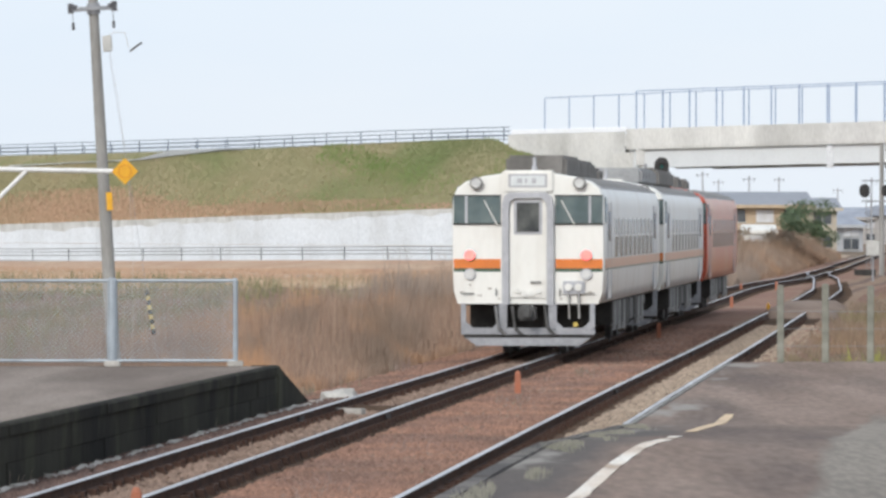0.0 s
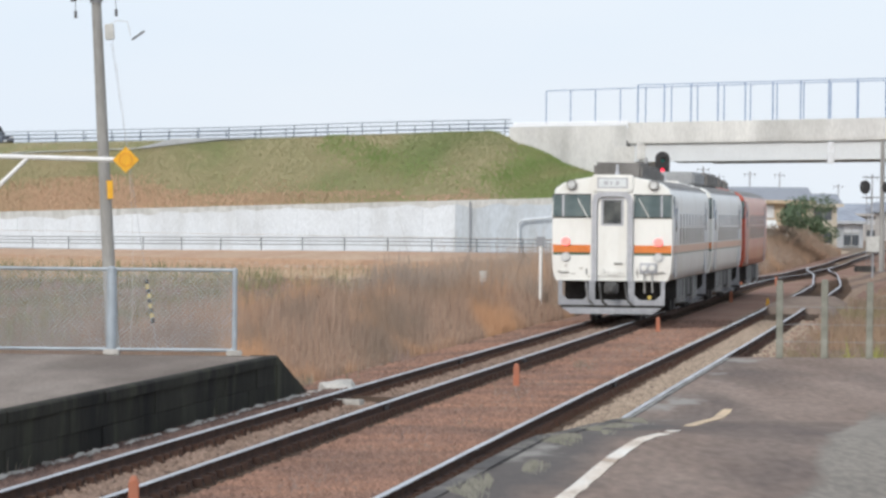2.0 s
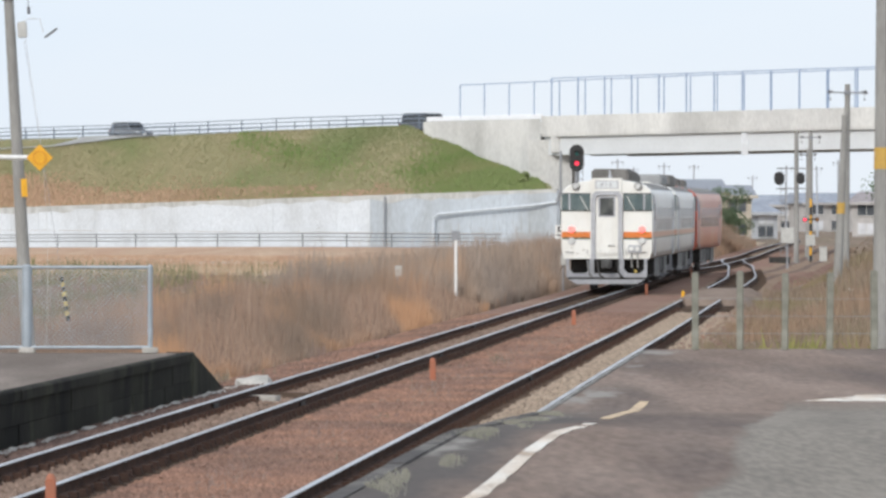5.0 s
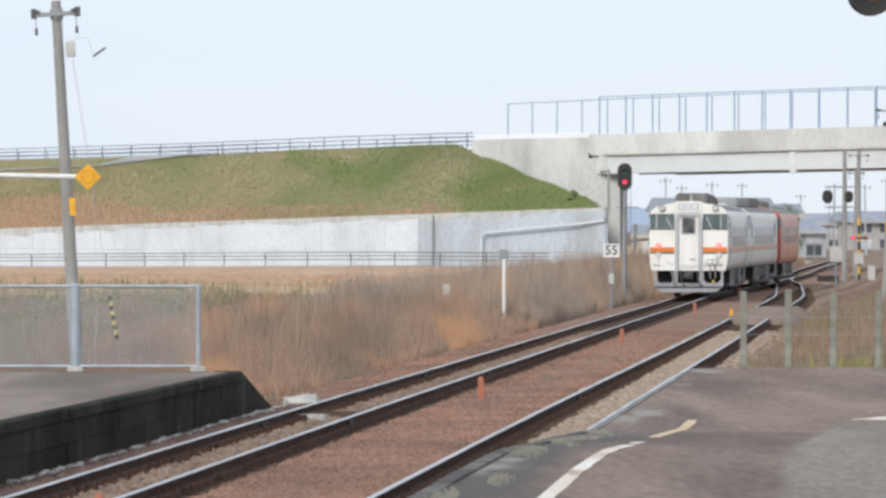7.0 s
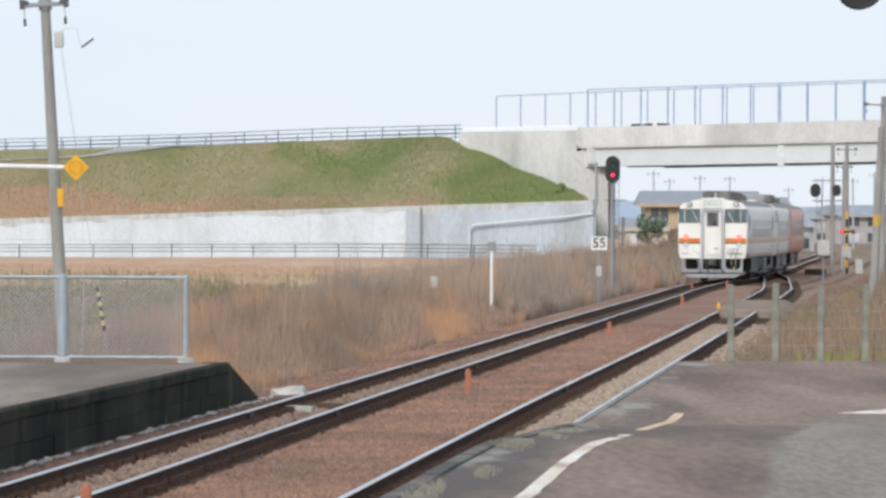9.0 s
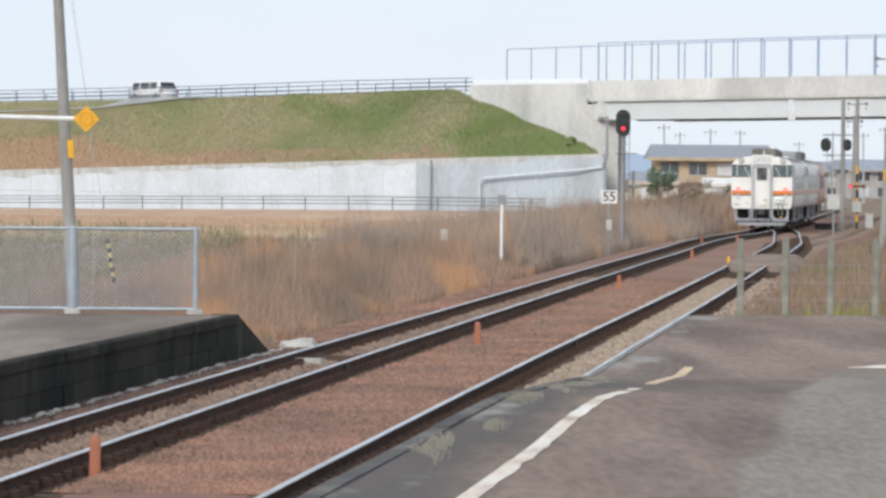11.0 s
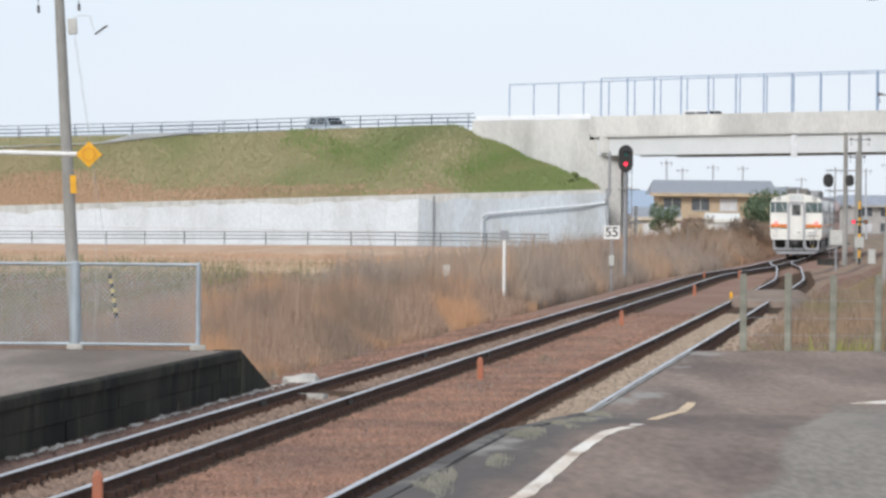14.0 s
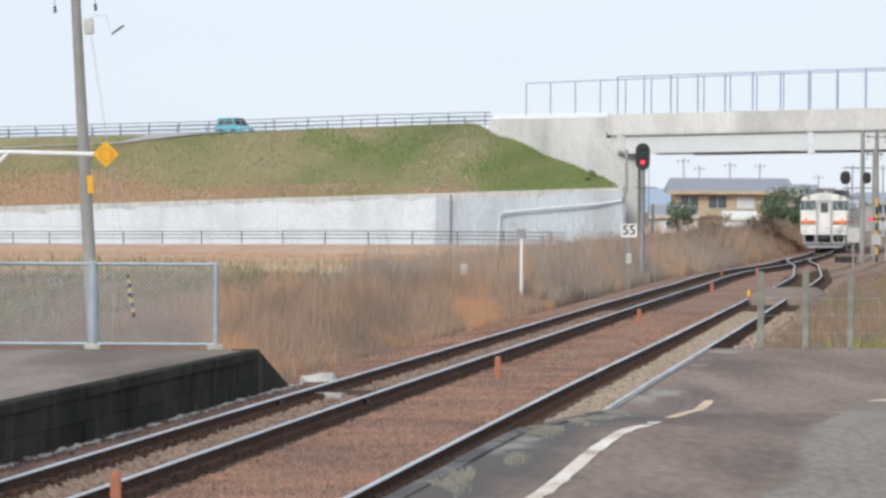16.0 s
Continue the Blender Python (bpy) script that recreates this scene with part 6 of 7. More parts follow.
build_sleepers(TRACK_MAIN, main_x, main_side, 46, 330)
build_sleepers(TRACK_LOOP, loop_x, loop_side, 46, 290)
for fx, fside, root in ((main_x, main_side, TRACK_MAIN), (loop_x, loop_side, TRACK_LOOP)):
    for i in range(8):
        for s in (-1, 1):
            y = 74.5 + 25 * i + (0.0 if s < 0 else 0.9) + (12 if fx is loop_x else 0)
            bm = bmesh.new()
            for q in (-0.03, 0.03):
                box(bm, (0.03, 0.6, 0.085), (s * 0.566 + q, 0, -0.085), 0.006)
            o = part("fishplate", bm, M_UNDER, root)
            d = fside(y)
            o.matrix_basis = Matrix.Translation((fx(y), y, 0)) @ Matrix.Rotation(math.atan2(d.y, d.x), 4, "Z")


for x, dy, l, lab in ((-0.35, 0.0, 0.5, "pale"), (0.05, 1.2, 0.9, "dark")):
    bm = bmesh.new()
    box(bm, (0.16, l, 0.09), (0, 0, 0.03), 0.012)
    o = part("wood_scrap", bm, M_PALESTONE if lab == "pale" else M_SLEEPER)
    o.matrix_basis = Matrix.Translation((main_x(79 + dy) + x, 79 + dy, -0.16)) @ pose(0, 0, 0, 0, 0, 60 if lab == "pale" else 75)
    tagged(o, "short " + lab + " scrap of timber lying between the rails", "timber scrap")


def stones(name, count, region, mt, label, seed, r0=0.022, r1=0.05):
    """Loose angular ballast stones; region gives (offset, y) pairs."""
    g = np.random.default_rng(seed)
    off, ys = region(g, count)
    n = len(ys)
    grid = np.arange(0, 480, 1.0)
    cx = np.interp(ys, grid, [main_x(v) for v in grid])
    r = g.uniform(r0, r1, n)
    a = g.uniform(0, 6.283, n)
    base = np.array([(1, 0, 0), (0, 1, 0), (-1, 0, 0), (0, -1, 0), (0.1, 0.1, 0.75), (-0.1, 0, -0.6)])
    pts = base[None] * g.uniform(0.6, 1.25, (n, 6, 3)) * r[:, None, None]
    rot = np.stack([pts[..., 0] * np.cos(a)[:, None] - pts[..., 1] * np.sin(a)[:, None], pts[..., 0] * np.sin(a)[:, None] + pts[..., 1] * np.cos(a)[:, None], pts[..., 2]], -1)
    z = -0.19 + 0.35 * r - np.where(off < 0, np.clip((-off - 0.9) * 0.066, 0, 1), np.clip((off - 4.95) * 0.55, 0, 1))
    rot += np.stack([cx + off, ys, z], -1)[:, None, :]
    tri = np.array([(0, 1, 4), (1, 2, 4), (2, 3, 4), (3, 0, 4), (1, 0, 5), (2, 1, 5), (3, 2, 5), (0, 3, 5)])
    f = (tri[None] + 6 * np.arange(n)[:, None, None]).reshape(-1, 3)
    ob = mesh_object(name, rot.reshape(-1, 3).tolist(), f.tolist(), mt)
    tagged(ob, label, "ballast stones", kind="stuff")


def near_y(g, n):
    return 47 + 100 * g.random(n) ** 1.5


def red_region(g, n):
    k = n * 5 // 8
    ys = near_y(g, n)
    off = np.concatenate([g.uniform(0.88, 2.75, k), g.uniform(4.7, 7.6, n - k)])
    left = (ys > 87) & (g.random(n) < 0.4)
    return np.where(left, g.uniform(-2.4, -0.8, n), off), ys


def soiled_region(g, n):
    return g.uniform(-2.3, -0.72, n), 47 + 41 * g.random(n)


def pale_region(g, n):
    off = g.uniform(2.75, 5.2, n)
    off = np.where((np.abs(off - 3.28) < 0.16) | (np.abs(off - 4.42) < 0.16), g.uniform(3.5, 4.2, n), off)
    return off, near_y(g, n)


def middle_region(g, n):
    return g.uniform(-0.48, 0.46, n), near_y(g, n)


stones("soiled_ballast_stones", 14000, soiled_region, M_STONE_DARK, "dark soiled ballast stones by the mossy wall", 3)
stones("ballast_stones", 42000, red_region, M_STONE, "red-brown crushed ballast stones", 1)
stones("pale_ballast_stones", 21000, pale_region, M_STONE_PALE, "pale beige ballast stones about the platform track", 2)
stones("brown_ballast_stones", 10000, middle_region, M_STONE_BROWN, "brown ballast stones between the main rails", 4)


# ---- grass and reeds ----
def blade_mat(name, colours, patch_colour, patch_scale, patch2, lo=0.5, hi=0.62, amount=0.6, stretch=(1, 0.45, 0.1)):
    m = bpy.data.materials.new(name)
    m.use_nodes = True
    n, l = m.node_tree.nodes, m.node_tree.links
    p = n["Principled BSDF"]
    p.inputs["Roughness"].default_value = 0.85
    p.inputs["Specular IOR Level"].default_value = 0.2
    g = n.new("ShaderNodeNewGeometry")
    r = n.new("ShaderNodeValToRGB")
    while len(r.color_ramp.elements) < len(colours):
        r.color_ramp.elements.new(0.5)
    for i, c in enumerate(colours):
        r.color_ramp.elements[i].position = i / (len(colours) - 1)
        r.color_ramp.elements[i].color = (*c, 1)
    l.new(g.outputs["Random Per Island"], r.inputs["Fac"])
    out = r.outputs["Color"]
    co = n.new("ShaderNodeTexCoord")
    for col, sc, seed in ((patch_colour, patch_scale, 0.0), (patch2, patch_scale * 0.7, 31.0)):
        mp = n.new("ShaderNodeMapping")
        mp.inputs["Location"].default_value = (seed, seed, 0)
        mp.inputs["Scale"].default_value = stretch
        t = n.new("ShaderNodeTexNoise")
        t.inputs["Scale"].default_value, t.inputs["Detail"].default_value = sc, 3.0
        k = n.new("ShaderNodeMapRange")
        k.inputs["From Min"].default_value, k.inputs["From Max"].default_value = lo, hi
        k.inputs["To Max"].default_value = amount
        x = n.new("ShaderNodeMix")
        x.data_type = "RGBA"
        x.inputs["B"].default_value = (*col, 1)
        l.new(co.outputs["Object"], mp.inputs["Vector"])
        l.new(mp.outputs["Vector"], t.inputs["Vector"])
        l.new(t.outputs["Fac"], k.inputs["Value"])
        l.new(k.outputs["Result"], x.inputs["Factor"])
        l.new(out, x.inputs["A"])
        out = x.outputs["Result"]
    l.new(out, p.inputs["Base Color"])
    return m


M_REED = blade_mat("dry_reeds", [(0.29, 0.195, 0.148), (0.37, 0.255, 0.19), (0.19, 0.135, 0.108), (0.42, 0.315, 0.245), (0.30, 0.205, 0.155)], (0.50, 0.29, 0.165), 0.45, (0.20, 0.16, 0.13), 0.47, 0.58, 0.75, (1, 0.09, 0.1))
M_REED_FAR = blade_mat("grey_brown_reeds", [(0.30, 0.235, 0.195), (0.37, 0.295, 0.24), (0.24, 0.195, 0.165), (0.43, 0.35, 0.285)], (0.42, 0.28, 0.19), 0.35, (0.26, 0.22, 0.195), 0.51, 0.62, 0.65, (1, 0.09, 0.1))
# Olive weeds, darkened so their clumps also paint the shadows behind the fence
M_GREENWEED = blade_mat("olive_weeds", [(0.14, 0.145, 0.085), (0.20, 0.195, 0.11), (0.10, 0.11, 0.065), (0.25, 0.23, 0.14)], (0.22, 0.23, 0.11), 0.3, (0.27, 0.22, 0.16))
M_TUFT = blade_mat("grey_green_tufts", [(0.25, 0.245, 0.205), (0.32, 0.31, 0.27), (0.19, 0.19, 0.155)], (0.28, 0.27, 0.22), 0.8, (0.22, 0.22, 0.175))
M_BRUSH = blade_mat("red_brown_brush", [(0.30, 0.20, 0.145), (0.24, 0.17, 0.125), (0.36, 0.25, 0.185)], (0.36, 0.225, 0.14), 0.12, (0.22, 0.18, 0.145))
M_FIELD_ORANGE = blade_mat("orange_brown_field_grass", [(0.46, 0.30, 0.21), (0.42, 0.28, 0.20), (0.50, 0.35, 0.25)], (0.40, 0.30, 0.20), 0.05, (0.48, 0.37, 0.27), 0.5, 0.6)
M_WEED = blade_mat("mauve_grey_weeds", [(0.26, 0.21, 0.185), (0.165, 0.138, 0.125), (0.34, 0.28, 0.245), (0.18, 0.17, 0.11)], (0.14, 0.15, 0.08), 0.45, (0.27, 0.19, 0.165), 0.50, 0.60, 0.75, (1, 0.09, 0.1))
M_STUBBLE = blade_mat("pale_field_grass", [(0.50, 0.42, 0.31), (0.42, 0.31, 0.225), (0.46, 0.34, 0.25), (0.55, 0.485, 0.37)], (0.26, 0.235, 0.145), 0.06, (0.44, 0.285, 0.19), 0.50, 0.58)
M_SCRUB = blade_mat("brown_scrub", [(0.23, 0.17, 0.13), (0.32, 0.25, 0.19), (0.17, 0.13, 0.10), (0.28, 0.235, 0.165)], (0.23, 0.215, 0.10), 0.12, (0.33, 0.22, 0.15))
M_YELLOWGREEN = blade_mat("yellow_green_weeds", [(0.27, 0.27, 0.09), (0.20, 0.215, 0.08), (0.36, 0.33, 0.09)], (0.32, 0.32, 0.08), 0.5, (0.22, 0.24, 0.07))
M_BANK = blade_mat("bank_grass_blades", [(0.24, 0.23, 0.13), (0.255, 0.24, 0.14), (0.23, 0.225, 0.122), (0.265, 0.245, 0.148)], (0.15, 0.185, 0.08), 0.16, (0.33, 0.275, 0.17), 0.44, 0.60, 0.8, (0.5, 0.35, 0.9))
M_BANK_GREEN = blade_mat("fresh_bank_grass", [(0.185, 0.25, 0.09), (0.21, 0.265, 0.105), (0.235, 0.265, 0.125)], (0.14, 0.22, 0.065), 0.3, (0.30, 0.27, 0.15), 0.47, 0.62, 0.7, (0.5, 0.35, 0.9))
M_BANK_BROWN = blade_mat("brown_bank_grass", [(0.49, 0.335, 0.23), (0.46, 0.315, 0.215), (0.51, 0.355, 0.25)], (0.43, 0.315, 0.21), 0.12, (0.33, 0.26, 0.165), stretch=(0.5, 0.35, 0.9))


def blades(name, x, y, z, h, w, mt, label, seed, lean=0.25, category="grass"):
    """Upright bent blades at the given roots."""
    g = np.random.default_rng(seed)
    n = len(x)
    a = g.uniform(-0.9, 0.9, n)
    dx, dy = np.cos(a) * w / 2, np.sin(a) * w / 2
    b = g.uniform(0, 6.283, n)
    ln = np.abs(g.normal(0, lean, n)) * h
    lx, ly = np.cos(b) * ln, np.sin(b) * ln
    v = np.empty((n, 5, 3))
    for i, (s, fh, fl, fw) in enumerate(((-1, 0, 0, 1), (1, 0, 0, 1), (1, 0.6, 0.35, 0.8), (-1, 0.6, 0.35, 0.8), (0, 1.0, 1.0, 0))):
        v[:, i, 0] = x + s * dx * fw + lx * fl
        v[:, i, 1] = y + s * dy * fw + ly * fl
        v[:, i, 2] = z + h * fh - (0.05 if i < 2 else 0)
    i0 = 5 * np.arange(n)
    quads = np.stack([i0, i0 + 1, i0 + 2, i0 + 3], -1)
    tris = np.stack([i0 + 3, i0 + 2, i0 + 4], -1)
    ob = mesh_object(name, v.reshape(-1, 3).tolist(), quads.tolist() + tris.tolist(), mt)
    return tagged(ob, label, category, kind="stuff")


GRID = np.arange(0, 520, 1.0)
MAINX = np.array([main_x(v) for v in GRID])


def cx_of(y):
    return np.interp(y, GRID, MAINX)


def left_ground(off):
    t = np.clip((-off - 2.6) / 6, 0, 1)
    return -0.42 - 0.4 * t * t * (3 - 2 * t)


def wave(x, y, s, k):
    return np.sin(x * s + k) * np.sin(y * s * 0.53 + 1.7 * k) * 0.5 + np.sin(x * s * 2.3 + y * s * 0.9 + 3 * k) * 0.3


g = np.random.default_rng(40)
# tall reeds beside the track
n = 74000
y = 87 + 85 * g.random(n) ** 1.2
off = -3.0 - g.random(n) ** 1.1 * (6.0 + 0.03 * (y - 87))
h = (0.22 + 0.92 * np.clip((-off - 2.9) / 2.0, 0, 1)) * g.uniform(0.5, 1.15, n) * (1 + 0.6 * wave(off, y, 0.8, 0.4)) * np.where(g.random(n) < 0.03, 1.4, 1.0)
h *= 0.72 + 0.28 * np.clip((y - 92) / 30, 0, 1)
keep = ~((y < 91) & (off > -4.6) & (g.random(n) < 0.6))
blades("tall_reeds", (cx_of(y) + off)[keep], y[keep], left_ground(off)[keep], h[keep], g.uniform(0.008, 0.019, n)[keep], M_REED, "tall dry orange-brown reeds beside the track", 50, 0.2, "reeds")
n = 52000
y = 165 + 165 * g.random(n) ** 1.2
off = -3.0 - g.random(n) ** 1.3 * (7 + 0.04 * (y - 165))
h = (0.35 + 1.1 * np.clip((-off - 2.6) / 2.0, 0, 1)) * g.uniform(0.5, 1.2, n) * (1 + 0.55 * wave(off, y, 0.7, 1.4)) * np.where(g.random(n) < 0.05, 1.4, 1.0)
blades("tall_reeds", cx_of(y) + off, y, left_ground(off), h, g.uniform(0.018, 0.036, n), M_REED_FAR, "tall dry grey-brown reeds along the line", 51, 0.2, "reeds")
# greyish weeds behind the fence and in the hollow
n = 46000
y = 87 + 120 * g.random(n) ** 1.1
x = -0.092 * y + g.random(n) * (0.092 * y + cx_of(y) - 5.5)
off = x - cx_of(y)
h = g.uniform(0.2, 0.85, n) * (1 + 0.55 * wave(x, y, 0.7, 2.2)) * (1.15 - 0.45 * np.clip((y - 100) / 70, 0, 1)) * np.where(g.random(n) < 0.02, 1.5, 1.0)
blades("dry_weeds", x, y, left_ground(off), h, g.uniform(0.009, 0.022, n), M_WEED, "mauve-grey and greenish dry weeds behind the mesh fence", 52, 0.22, "weeds")
# green leafy weeds in clumps
n = 30000
y = 88 + 230 * g.random(n)
x = -0.092 * y + g.random(n) * (0.092 * y + cx_of(y) - 7.0)
off = x - cx_of(y)
keep = (wave(x, y, 0.6, 5.1) > np.where(y > 225, 0.02, 0.26)) & ((x + 0.03 * y < 0) | (g.random(n) < 0.3))
blades("green_weeds", x[keep], y[keep], left_ground(off)[keep], g.uniform(0.2, 0.75, n)[keep] * (1 + 0.5 * wave(x, y, 0.9, 3.0)[keep]), g.uniform(0.02, 0.05, n)[keep], M_GREENWEED, "olive-green leafy weeds at the field's edge", 58, 0.35, "weeds")
# the field further out: mauve grass, a pale straw belt, an orange-brown belt by the lane
for y0, y1, count, hh, mt, lab, seed in ((195, 262, 20000, 0.34, M_WEED, "grey-brown grass on the near field", 53), (250, 312, 17000, 0.26, M_STUBBLE, "pale straw stubble on the field", 63), (300, 428, 22000, 0.22, M_FIELD_ORANGE, "orange-brown dry grass on the far field", 64)):
    y = y0 + (y1 - y0) * g.random(count)
    x = -0.095 * y + g.random(count) * (0.095 * y + cx_of(y) - 8.0)
    off = x - cx_of(y)
    keep = y < 428 - 1.38 * (x + 36) - 14
    if mt is M_STUBBLE:
        keep &= wave(x, y, 0.22, 0.7) > -0.22
    h = g.uniform(0.4, 1.0, count) * hh * (1 + 0.6 * wave(x, y, 0.25, 0.9))
    blades("field_grass", x[keep], y[keep], left_ground(off)[keep], h[keep], g.uniform(0.04, 0.09, count)[keep], mt, lab, seed, 0.3)
# scrub to the right of the line
n = 46000
y = 85.5 + 250 * g.random(n) ** 1.2
off = 5.5 + g.random(n) ** 0.8 * 7.4
tall = np.clip((off - 6.3) / 2.2, 0, 1)
h = (0.06 + 0.95 * tall) * g.uniform(0.4, 1.25, n) * (1 + 0.55 * wave(off, y, 0.6, 0.2)) * (0.6 + 0.4 * np.clip((y - 95) / 50, 0, 1))
keep = (off > 6.2) | (g.random(n) < 0.3)
blades("brown_scrub", (cx_of(y) + off)[keep], y[keep], -0.35 + 0.25 * np.clip((off[keep] - 7) / 6, 0, 1), h[keep], g.uniform(0.012, 0.028, n)[keep] * (1 + (y[keep] - 85) / 160), M_SCRUB, "brown scrub and dead weeds beside the line", 54, 0.25, "scrub")
n = 26000
y = 86 + 110 * g.random(n) ** 1.3
off = 5.0 + g.random(n) * 5.0
keep = wave(off, y * 0.5, 1.3, 2.6) > 0.0
blades("low_scrub", (cx_of(y) + off)[keep], y[keep], np.full(keep.sum(), -0.42), g.uniform(0.12, 0.42, n)[keep], g.uniform(0.012, 0.03, n)[keep], M_SCRUB, "low patchy brown weeds on the trackside soil", 59, 0.35, "weeds")
# tangled brush beyond the speed sign
n = 26000
y = 285 + 160 * g.random(n)
off = -2.7 - g.random(n) ** 1.2 * 9
h = (0.4 + 1.3 * np.clip((-off - 2.7) / 2.2, 0, 1)) * g.uniform(0.5, 1.2, n) * (1 + 0.5 * wave(off, y, 0.5, 2.0))
blades("brush", cx_of(y) + off, y, left_ground(off), h, g.uniform(0.04, 0.08, n), M_BRUSH, "tangled red-brown brush along the far line", 65, 0.3, "brush")
n = 5200
y = 86 + 12 * g.random(n)
off = 6.6 + 3.6 * g.random(n)
keep = wave(off, y, 2.6, 0.6) > 0.45
blades("yellow_weeds", (cx_of(y) + off)[keep], y[keep], np.full(keep.sum(), -0.3), g.uniform(0.25, 0.85, n)[keep], g.uniform(0.02, 0.045, n)[keep], M_YELLOWGREEN, "yellow-green weeds behind the platform end", 55, 0.4, "weeds")
# sparse tufts along the track edges and in the platform's cracks
n = 2600
y = 50 + 60 * g.random(n)
off = np.where(g.random(n) < 0.5, -2.35 + 0.5 * g.standard_normal(n) * 0.5, 1.7 + 0.25 * g.standard_normal(n))
keep = wave(off * 3, y, 0.8, 0.3) > 0.28
blades("trackside_tufts", (cx_of(y) + off)[keep], y[keep], np.full(keep.sum(), -0.22), g.uniform(0.05, 0.2, n)[keep], g.uniform(0.008, 0.016, n)[keep], M_WEED, "small dry tufts at the edge of the ballast", 56, 0.5)
n = 8000
y = 31 + 25 * g.random(n)
off = 0.30 + 0.075 * g.standard_normal(n) + 0.10 * np.sin(y * 0.9) * g.random(n)
keep = (wave(off * 3, y, 1.7, 1.0) > 0.12) & (off > 0.05)
px, py = (np.array([edge_x(v) for v in y]) + off)[keep], y[keep]
blades("platform_tufts", px, py, 0.92 - 0.44 * np.clip((py - 42) / 15.8, 0, 1) + 0.02, g.uniform(0.004, 0.017, n)[keep], g.uniform(0.003, 0.006, n)[keep], M_TUFT, "grey-green dry grass in a crack along the platform edge", 57, 0.5)


# grass on the bank
def bank_points(g, n, f0, f1, x0=-60.0, x1=13.0):
    cols = len(BANK_VERTS) // BANK_K
    arr = np.array([tuple(v) for v in BANK_VERTS]).reshape(cols, BANK_K, 3)
    xs = arr[:, 0, 0]
    u = np.interp(g.uniform(x0, x1, n), xs, np.arange(cols))
    w = (f0 + (f1 - f0) * g.random(n)) * (BANK_K - 1)
    i, j = np.clip(u.astype(int), 0, cols - 2), np.clip(w.astype(int), 0, BANK_K - 2)
    a, b = (u - i)[:, None], (w - j)[:, None]
    return (arr[i, j] * (1 - a) + arr[i + 1, j] * a) * (1 - b) + (arr[i, j + 1] * (1 - a) + arr[i + 1, j + 1] * a) * b


p = bank_points(g, 70000, 0.0, 1.0)
blades("bank_grass", p[:, 0], p[:, 1], p[:, 2], g.uniform(0.04, 0.11, len(p)), g.uniform(0.05, 0.10, len(p)), M_BANK, "green and straw-coloured grass on the bank", 60, 0.3)
p = bank_points(g, 62000, 0.0, 0.46, -60, 2)
q = p[:, 2] < 4.9 - 0.05 * (p[:, 0] + 36) + 0.6 * np.sin(p[:, 0] * 0.4) - np.maximum(0, (p[:, 0] + 26) * 0.05) - 0.25 + g.normal(0, 0.8, len(p))
p = p[q]
blades("brown_bank_grass", p[:, 0], p[:, 1], p[:, 2], g.uniform(0.12, 0.34, len(p)), g.uniform(0.05, 0.09, len(p)), M_BANK_BROWN, "red-brown dead grass along the wall top", 61, 0.25)


p = bank_points(g, 34000, 0.0, 0.98, -12, 12.8)
edge = np.clip((p[:, 0] - 2.0) / 5.0, 0, 1)  # greenest along the wing wall and low on the slope
q = 0.45 * np.sin(p[:, 0] * 0.45 + 1.0 + p[:, 2] * 0.5) + 0.5 * np.sin(p[:, 2] * 1.3 + p[:, 0] * 0.3) + 1.3 * edge - 0.16 * (p[:, 2] - 5.0) + g.normal(0, 0.35, len(p)) > 0.5
p = p[q]
blades("green_bank_grass", p[:, 0], p[:, 1], p[:, 2], g.uniform(0.10, 0.26, len(p)), g.uniform(0.05, 0.10, len(p)), M_BANK_GREEN, "fresh green grass patches near the wing wall", 62, 0.3)


# ---- bushes and trees ----
# Leaf greens are lifted for distance haze and the crowns' own shading
M_LEAF = blade_mat("dark_leaves", [(0.095, 0.135, 0.08), (0.12, 0.165, 0.10), (0.08, 0.115, 0.07), (0.14, 0.18, 0.105)], (0.09, 0.115, 0.06), 0.6, (0.06, 0.08, 0.05))
M_BUSHLEAF = blade_mat("brown_leaves", [(0.22, 0.165, 0.125), (0.29, 0.22, 0.165), (0.18, 0.14, 0.11)], (0.29, 0.20, 0.14), 0.5, (0.18, 0.165, 0.10))
M_BARK = mat("bark", (0.17, 0.135, 0.11), None, 6.0, 0.9, bump=0.4)


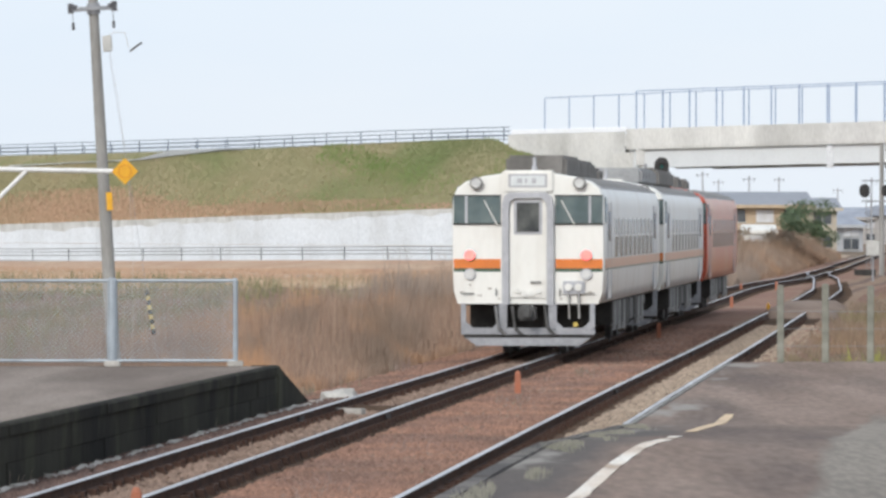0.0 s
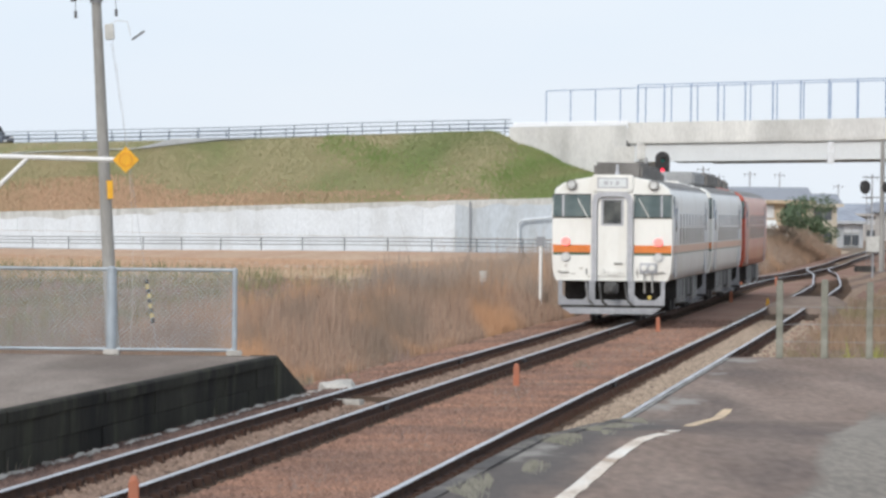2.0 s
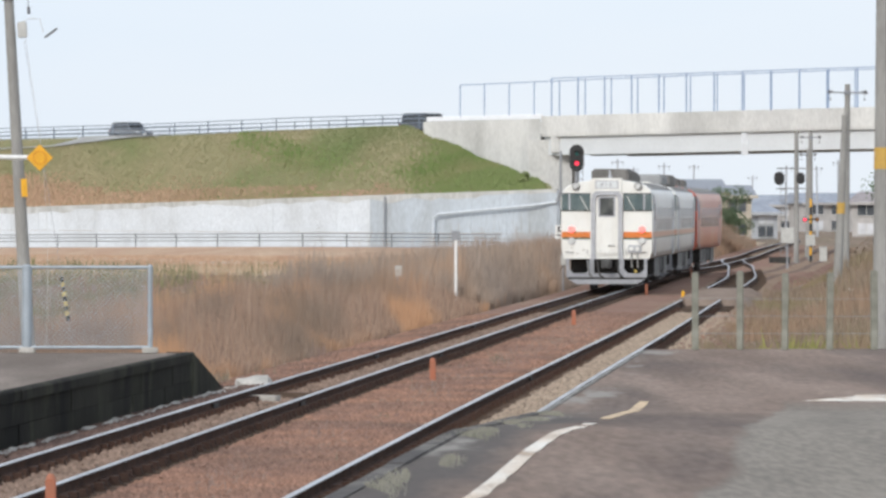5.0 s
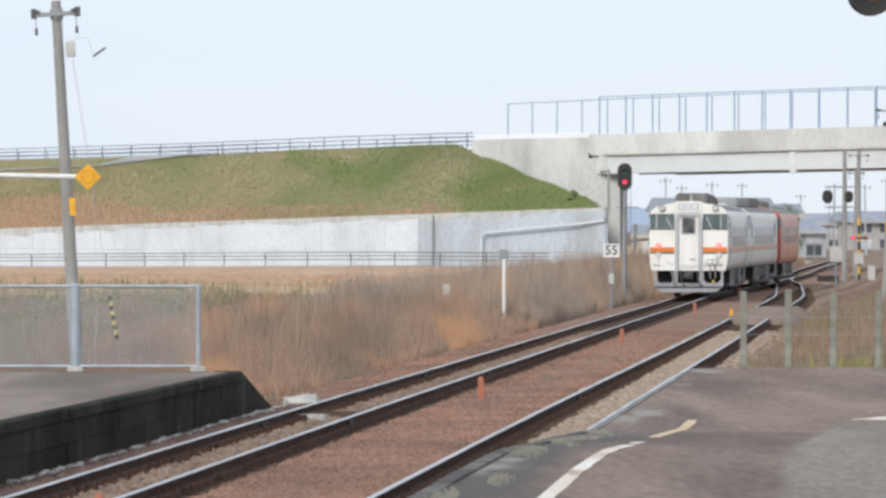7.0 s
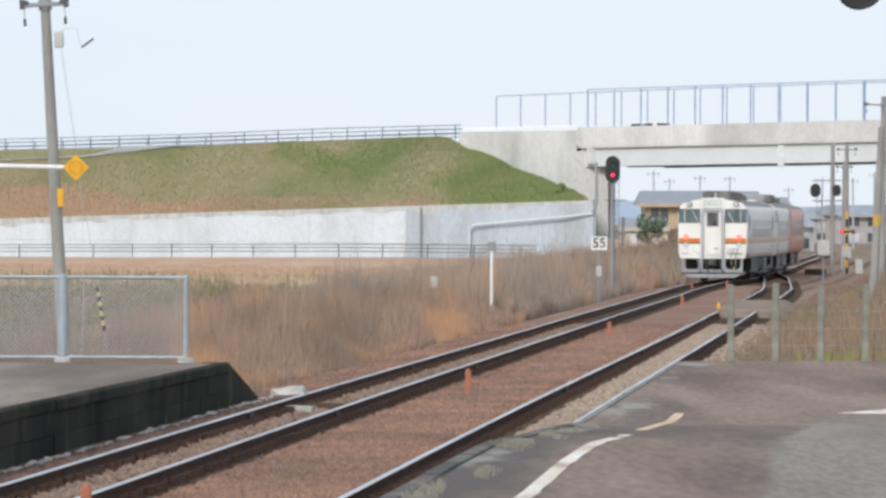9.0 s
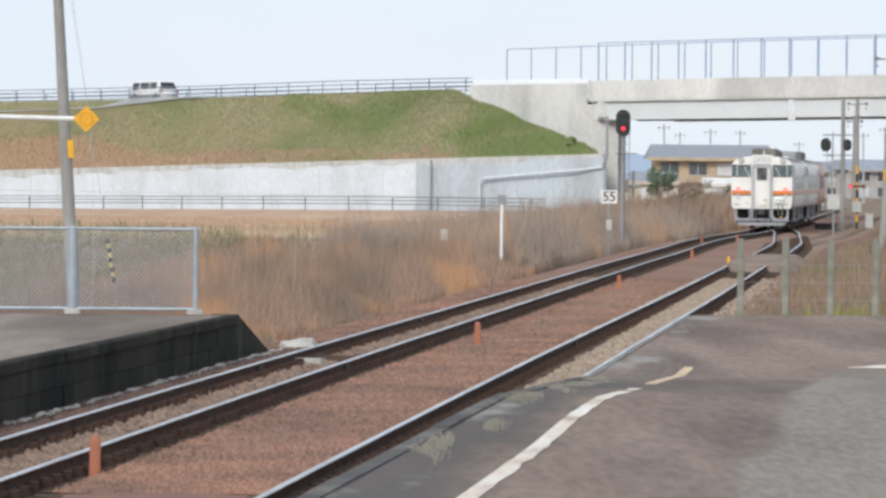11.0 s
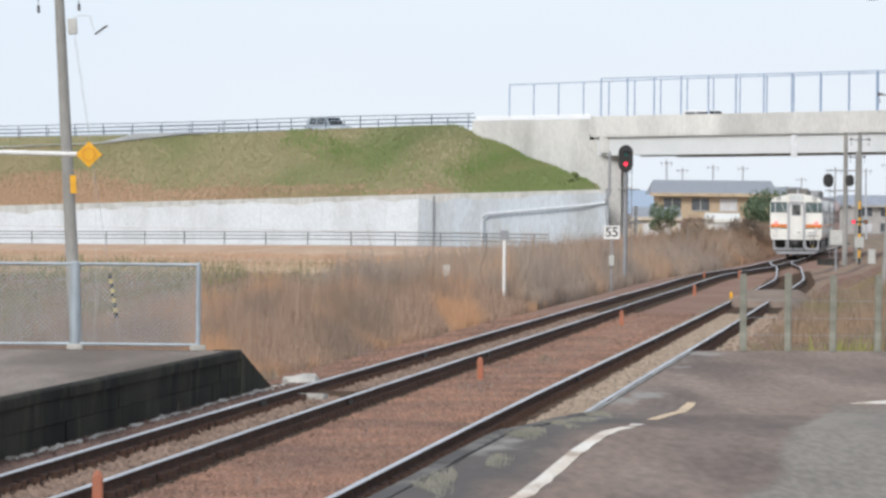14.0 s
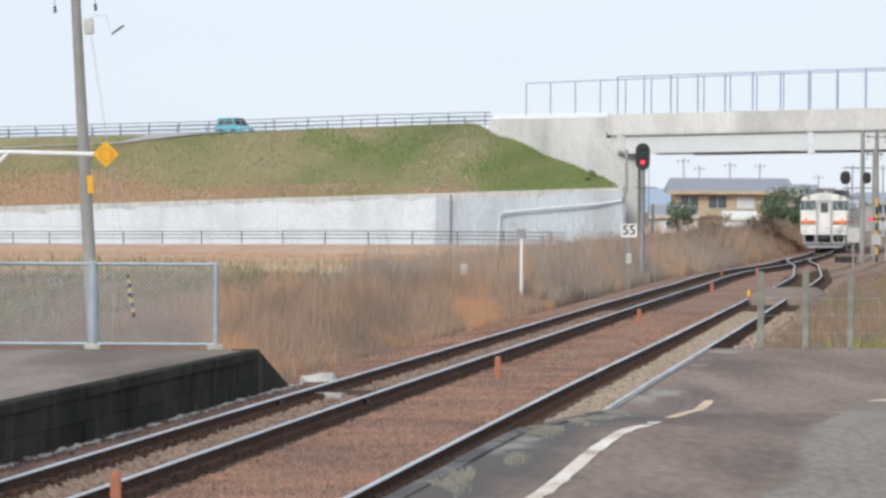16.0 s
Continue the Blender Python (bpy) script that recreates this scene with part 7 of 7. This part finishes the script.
def tree(name, at, height, spread, leaf, label, cat, count=900, leaf_size=0.22, trunk=0.12, seed=1, low=0.15):
    t = tagged(empty(name, at), label, cat)
    rnd = random.Random(seed)
    bm = bmesh.new()
    tube(bm, (0, 0, -0.2), (0.05, 0, height * 0.55), trunk, trunk * 0.45, n=8)
    ends = []
    for i in range(9):
        a = i * 2.4
        z0 = height * rnd.uniform(0.15, 0.5)
        e = Vector((math.cos(a) * spread * rnd.uniform(0.3, 0.8), math.sin(a) * spread * rnd.uniform(0.3, 0.8), height * rnd.uniform(max(low, 0.3), 0.92)))
        tube(bm, (0.03, 0, z0), e, trunk * 0.4, trunk * 0.1, n=5)
        ends.append((e, rnd.uniform(0.35, 0.6) * spread))
    part("trunk", bm, M_BARK, t, "tapered trunk and limbs")
    g = np.random.default_rng(seed)
    vs, fs = [], []
    for k in range(count):
        e, r = ends[k % len(ends)]
        d = Vector(g.normal(0, 1, 3)).normalized() * r * (0.4 + 0.6 * g.random()) 
        c = e + Vector((d.x, d.y, d.z * 0.7))
        c.z = max(c.z, height * low)
        a = Vector(g.normal(0, 1, 3)).normalized() * leaf_size * g.uniform(0.6, 1.3)
        b = a.orthogonal().normalized() * leaf_size * 0.5
        i = len(vs)
        vs += [c - a * 0.5, c + b * 0.6, c + a * 0.5, c - b * 0.6]
        fs.append((i, i + 1, i + 2, i + 3))
    o = mesh_object("crown", vs, fs, leaf)
    o.parent = t
    return t


tree("tree", (32.4, 478.0, -0.4), 4.7, 2.6, M_LEAF, "dense dark green round tree before the houses", "tree", 2600, 0.30, 0.16, 2)
tree("tree", (22.5, 470.0, -0.4), 4.2, 1.6, M_LEAF, "dark garden tree beside the tan house", "tree", 900, 0.28, 0.14, 3)
tree("tree", (31.6, 300.0, -0.3), 5.2, 2.8, M_LEAF, "dense dark evergreen tree beside the crossing", "tree", 2200, 0.22, 0.18, 4)
tree("tree", (24.9, 455.0, -0.4), 2.6, 1.8, M_BUSHLEAF, "brown leafless bush near the shed", "bush", 700, 0.2, 0.08, 6, 0.08)
tree("bush", (11.5, 367.6, 4.1), 1.35, 0.55, M_BANK_GREEN, "small olive-green bush against the wing wall", "bush", 420, 0.16, 0.05, 7, 0.1)
rnd = random.Random(33)
for i in range(13):
    y = 300 + 17 * i + rnd.uniform(-4, 4)
    tree("bush", (main_x(min(y, 480)) - 4.6 - rnd.uniform(0, 2.5) - i * 0.15, y, -0.6), rnd.uniform(1.6, 2.7), rnd.uniform(1.2, 2.0), M_BUSHLEAF, rnd.choice(("bare brown bush beside the line", "tangled brown bush along the track")), "bush", 900, 0.17, 0.05, 100 + i, 0.05)
for i in range(6):
    y = 230 + 22 * i
    tree("bush", (main_x(y) + 7.4 + rnd.uniform(0.4, 2.0), y, -0.3), rnd.uniform(0.9, 1.6), rnd.uniform(0.8, 1.3), M_BUSHLEAF, "low brown bush close by the ballast", "bush", 300, 0.16, 0.04, 200 + i, 0.05)


# ---- what moves ----
def train_rows(offset):
    """The train leaves at about 14 m/s, gaining speed; every car keeps to the track."""
    rows = []
    for i in range(33):
        t = i * 0.5
        y = 107.0 + 13.7 * t + 0.065 * t * t + offset
        side = max(-0.02, 0.12 - 0.022 * t) + 0.004 * offset * (1 - ease((t - 5.0) / 3.5))
        ya, yb = y + 2.9, y + 17.7
        a, b = Vector((main_x(ya) + side, ya, 0)), Vector((main_x(yb) + side, yb, 0))
        d = (b - a).normalized()
        o = a - d * 3.0
        rows.append((t, Matrix.Translation(o) @ Matrix.Rotation(math.atan2(d.y, d.x) - math.pi / 2, 4, "Z")))
    return rows


def road_rows(lane, start, speed):
    rows = []
    for i in range(33):
        t = i * 0.5
        x = max(-128.0, min(140.0, start + speed * t))
        p, d = road_at(x, lane), road_dir(x) * (1 if speed > 0 else -1)
        flat = math.hypot(d.x, d.y)
        rows.append((t, Matrix.Translation(p + Vector((0, 0, 0.06))) @ Matrix.Rotation(math.atan2(d.y, d.x), 4, "Z") @ Matrix.Rotation(-math.atan2(d.z, flat), 4, "Y")))
    return rows


def motions():
    for i, car in enumerate(CARS):
        walk(car, train_rows(i * 21.3))
    for car, lane, start, speed in TRAFFIC:
        walk(car, road_rows(lane, start, speed))


motions()
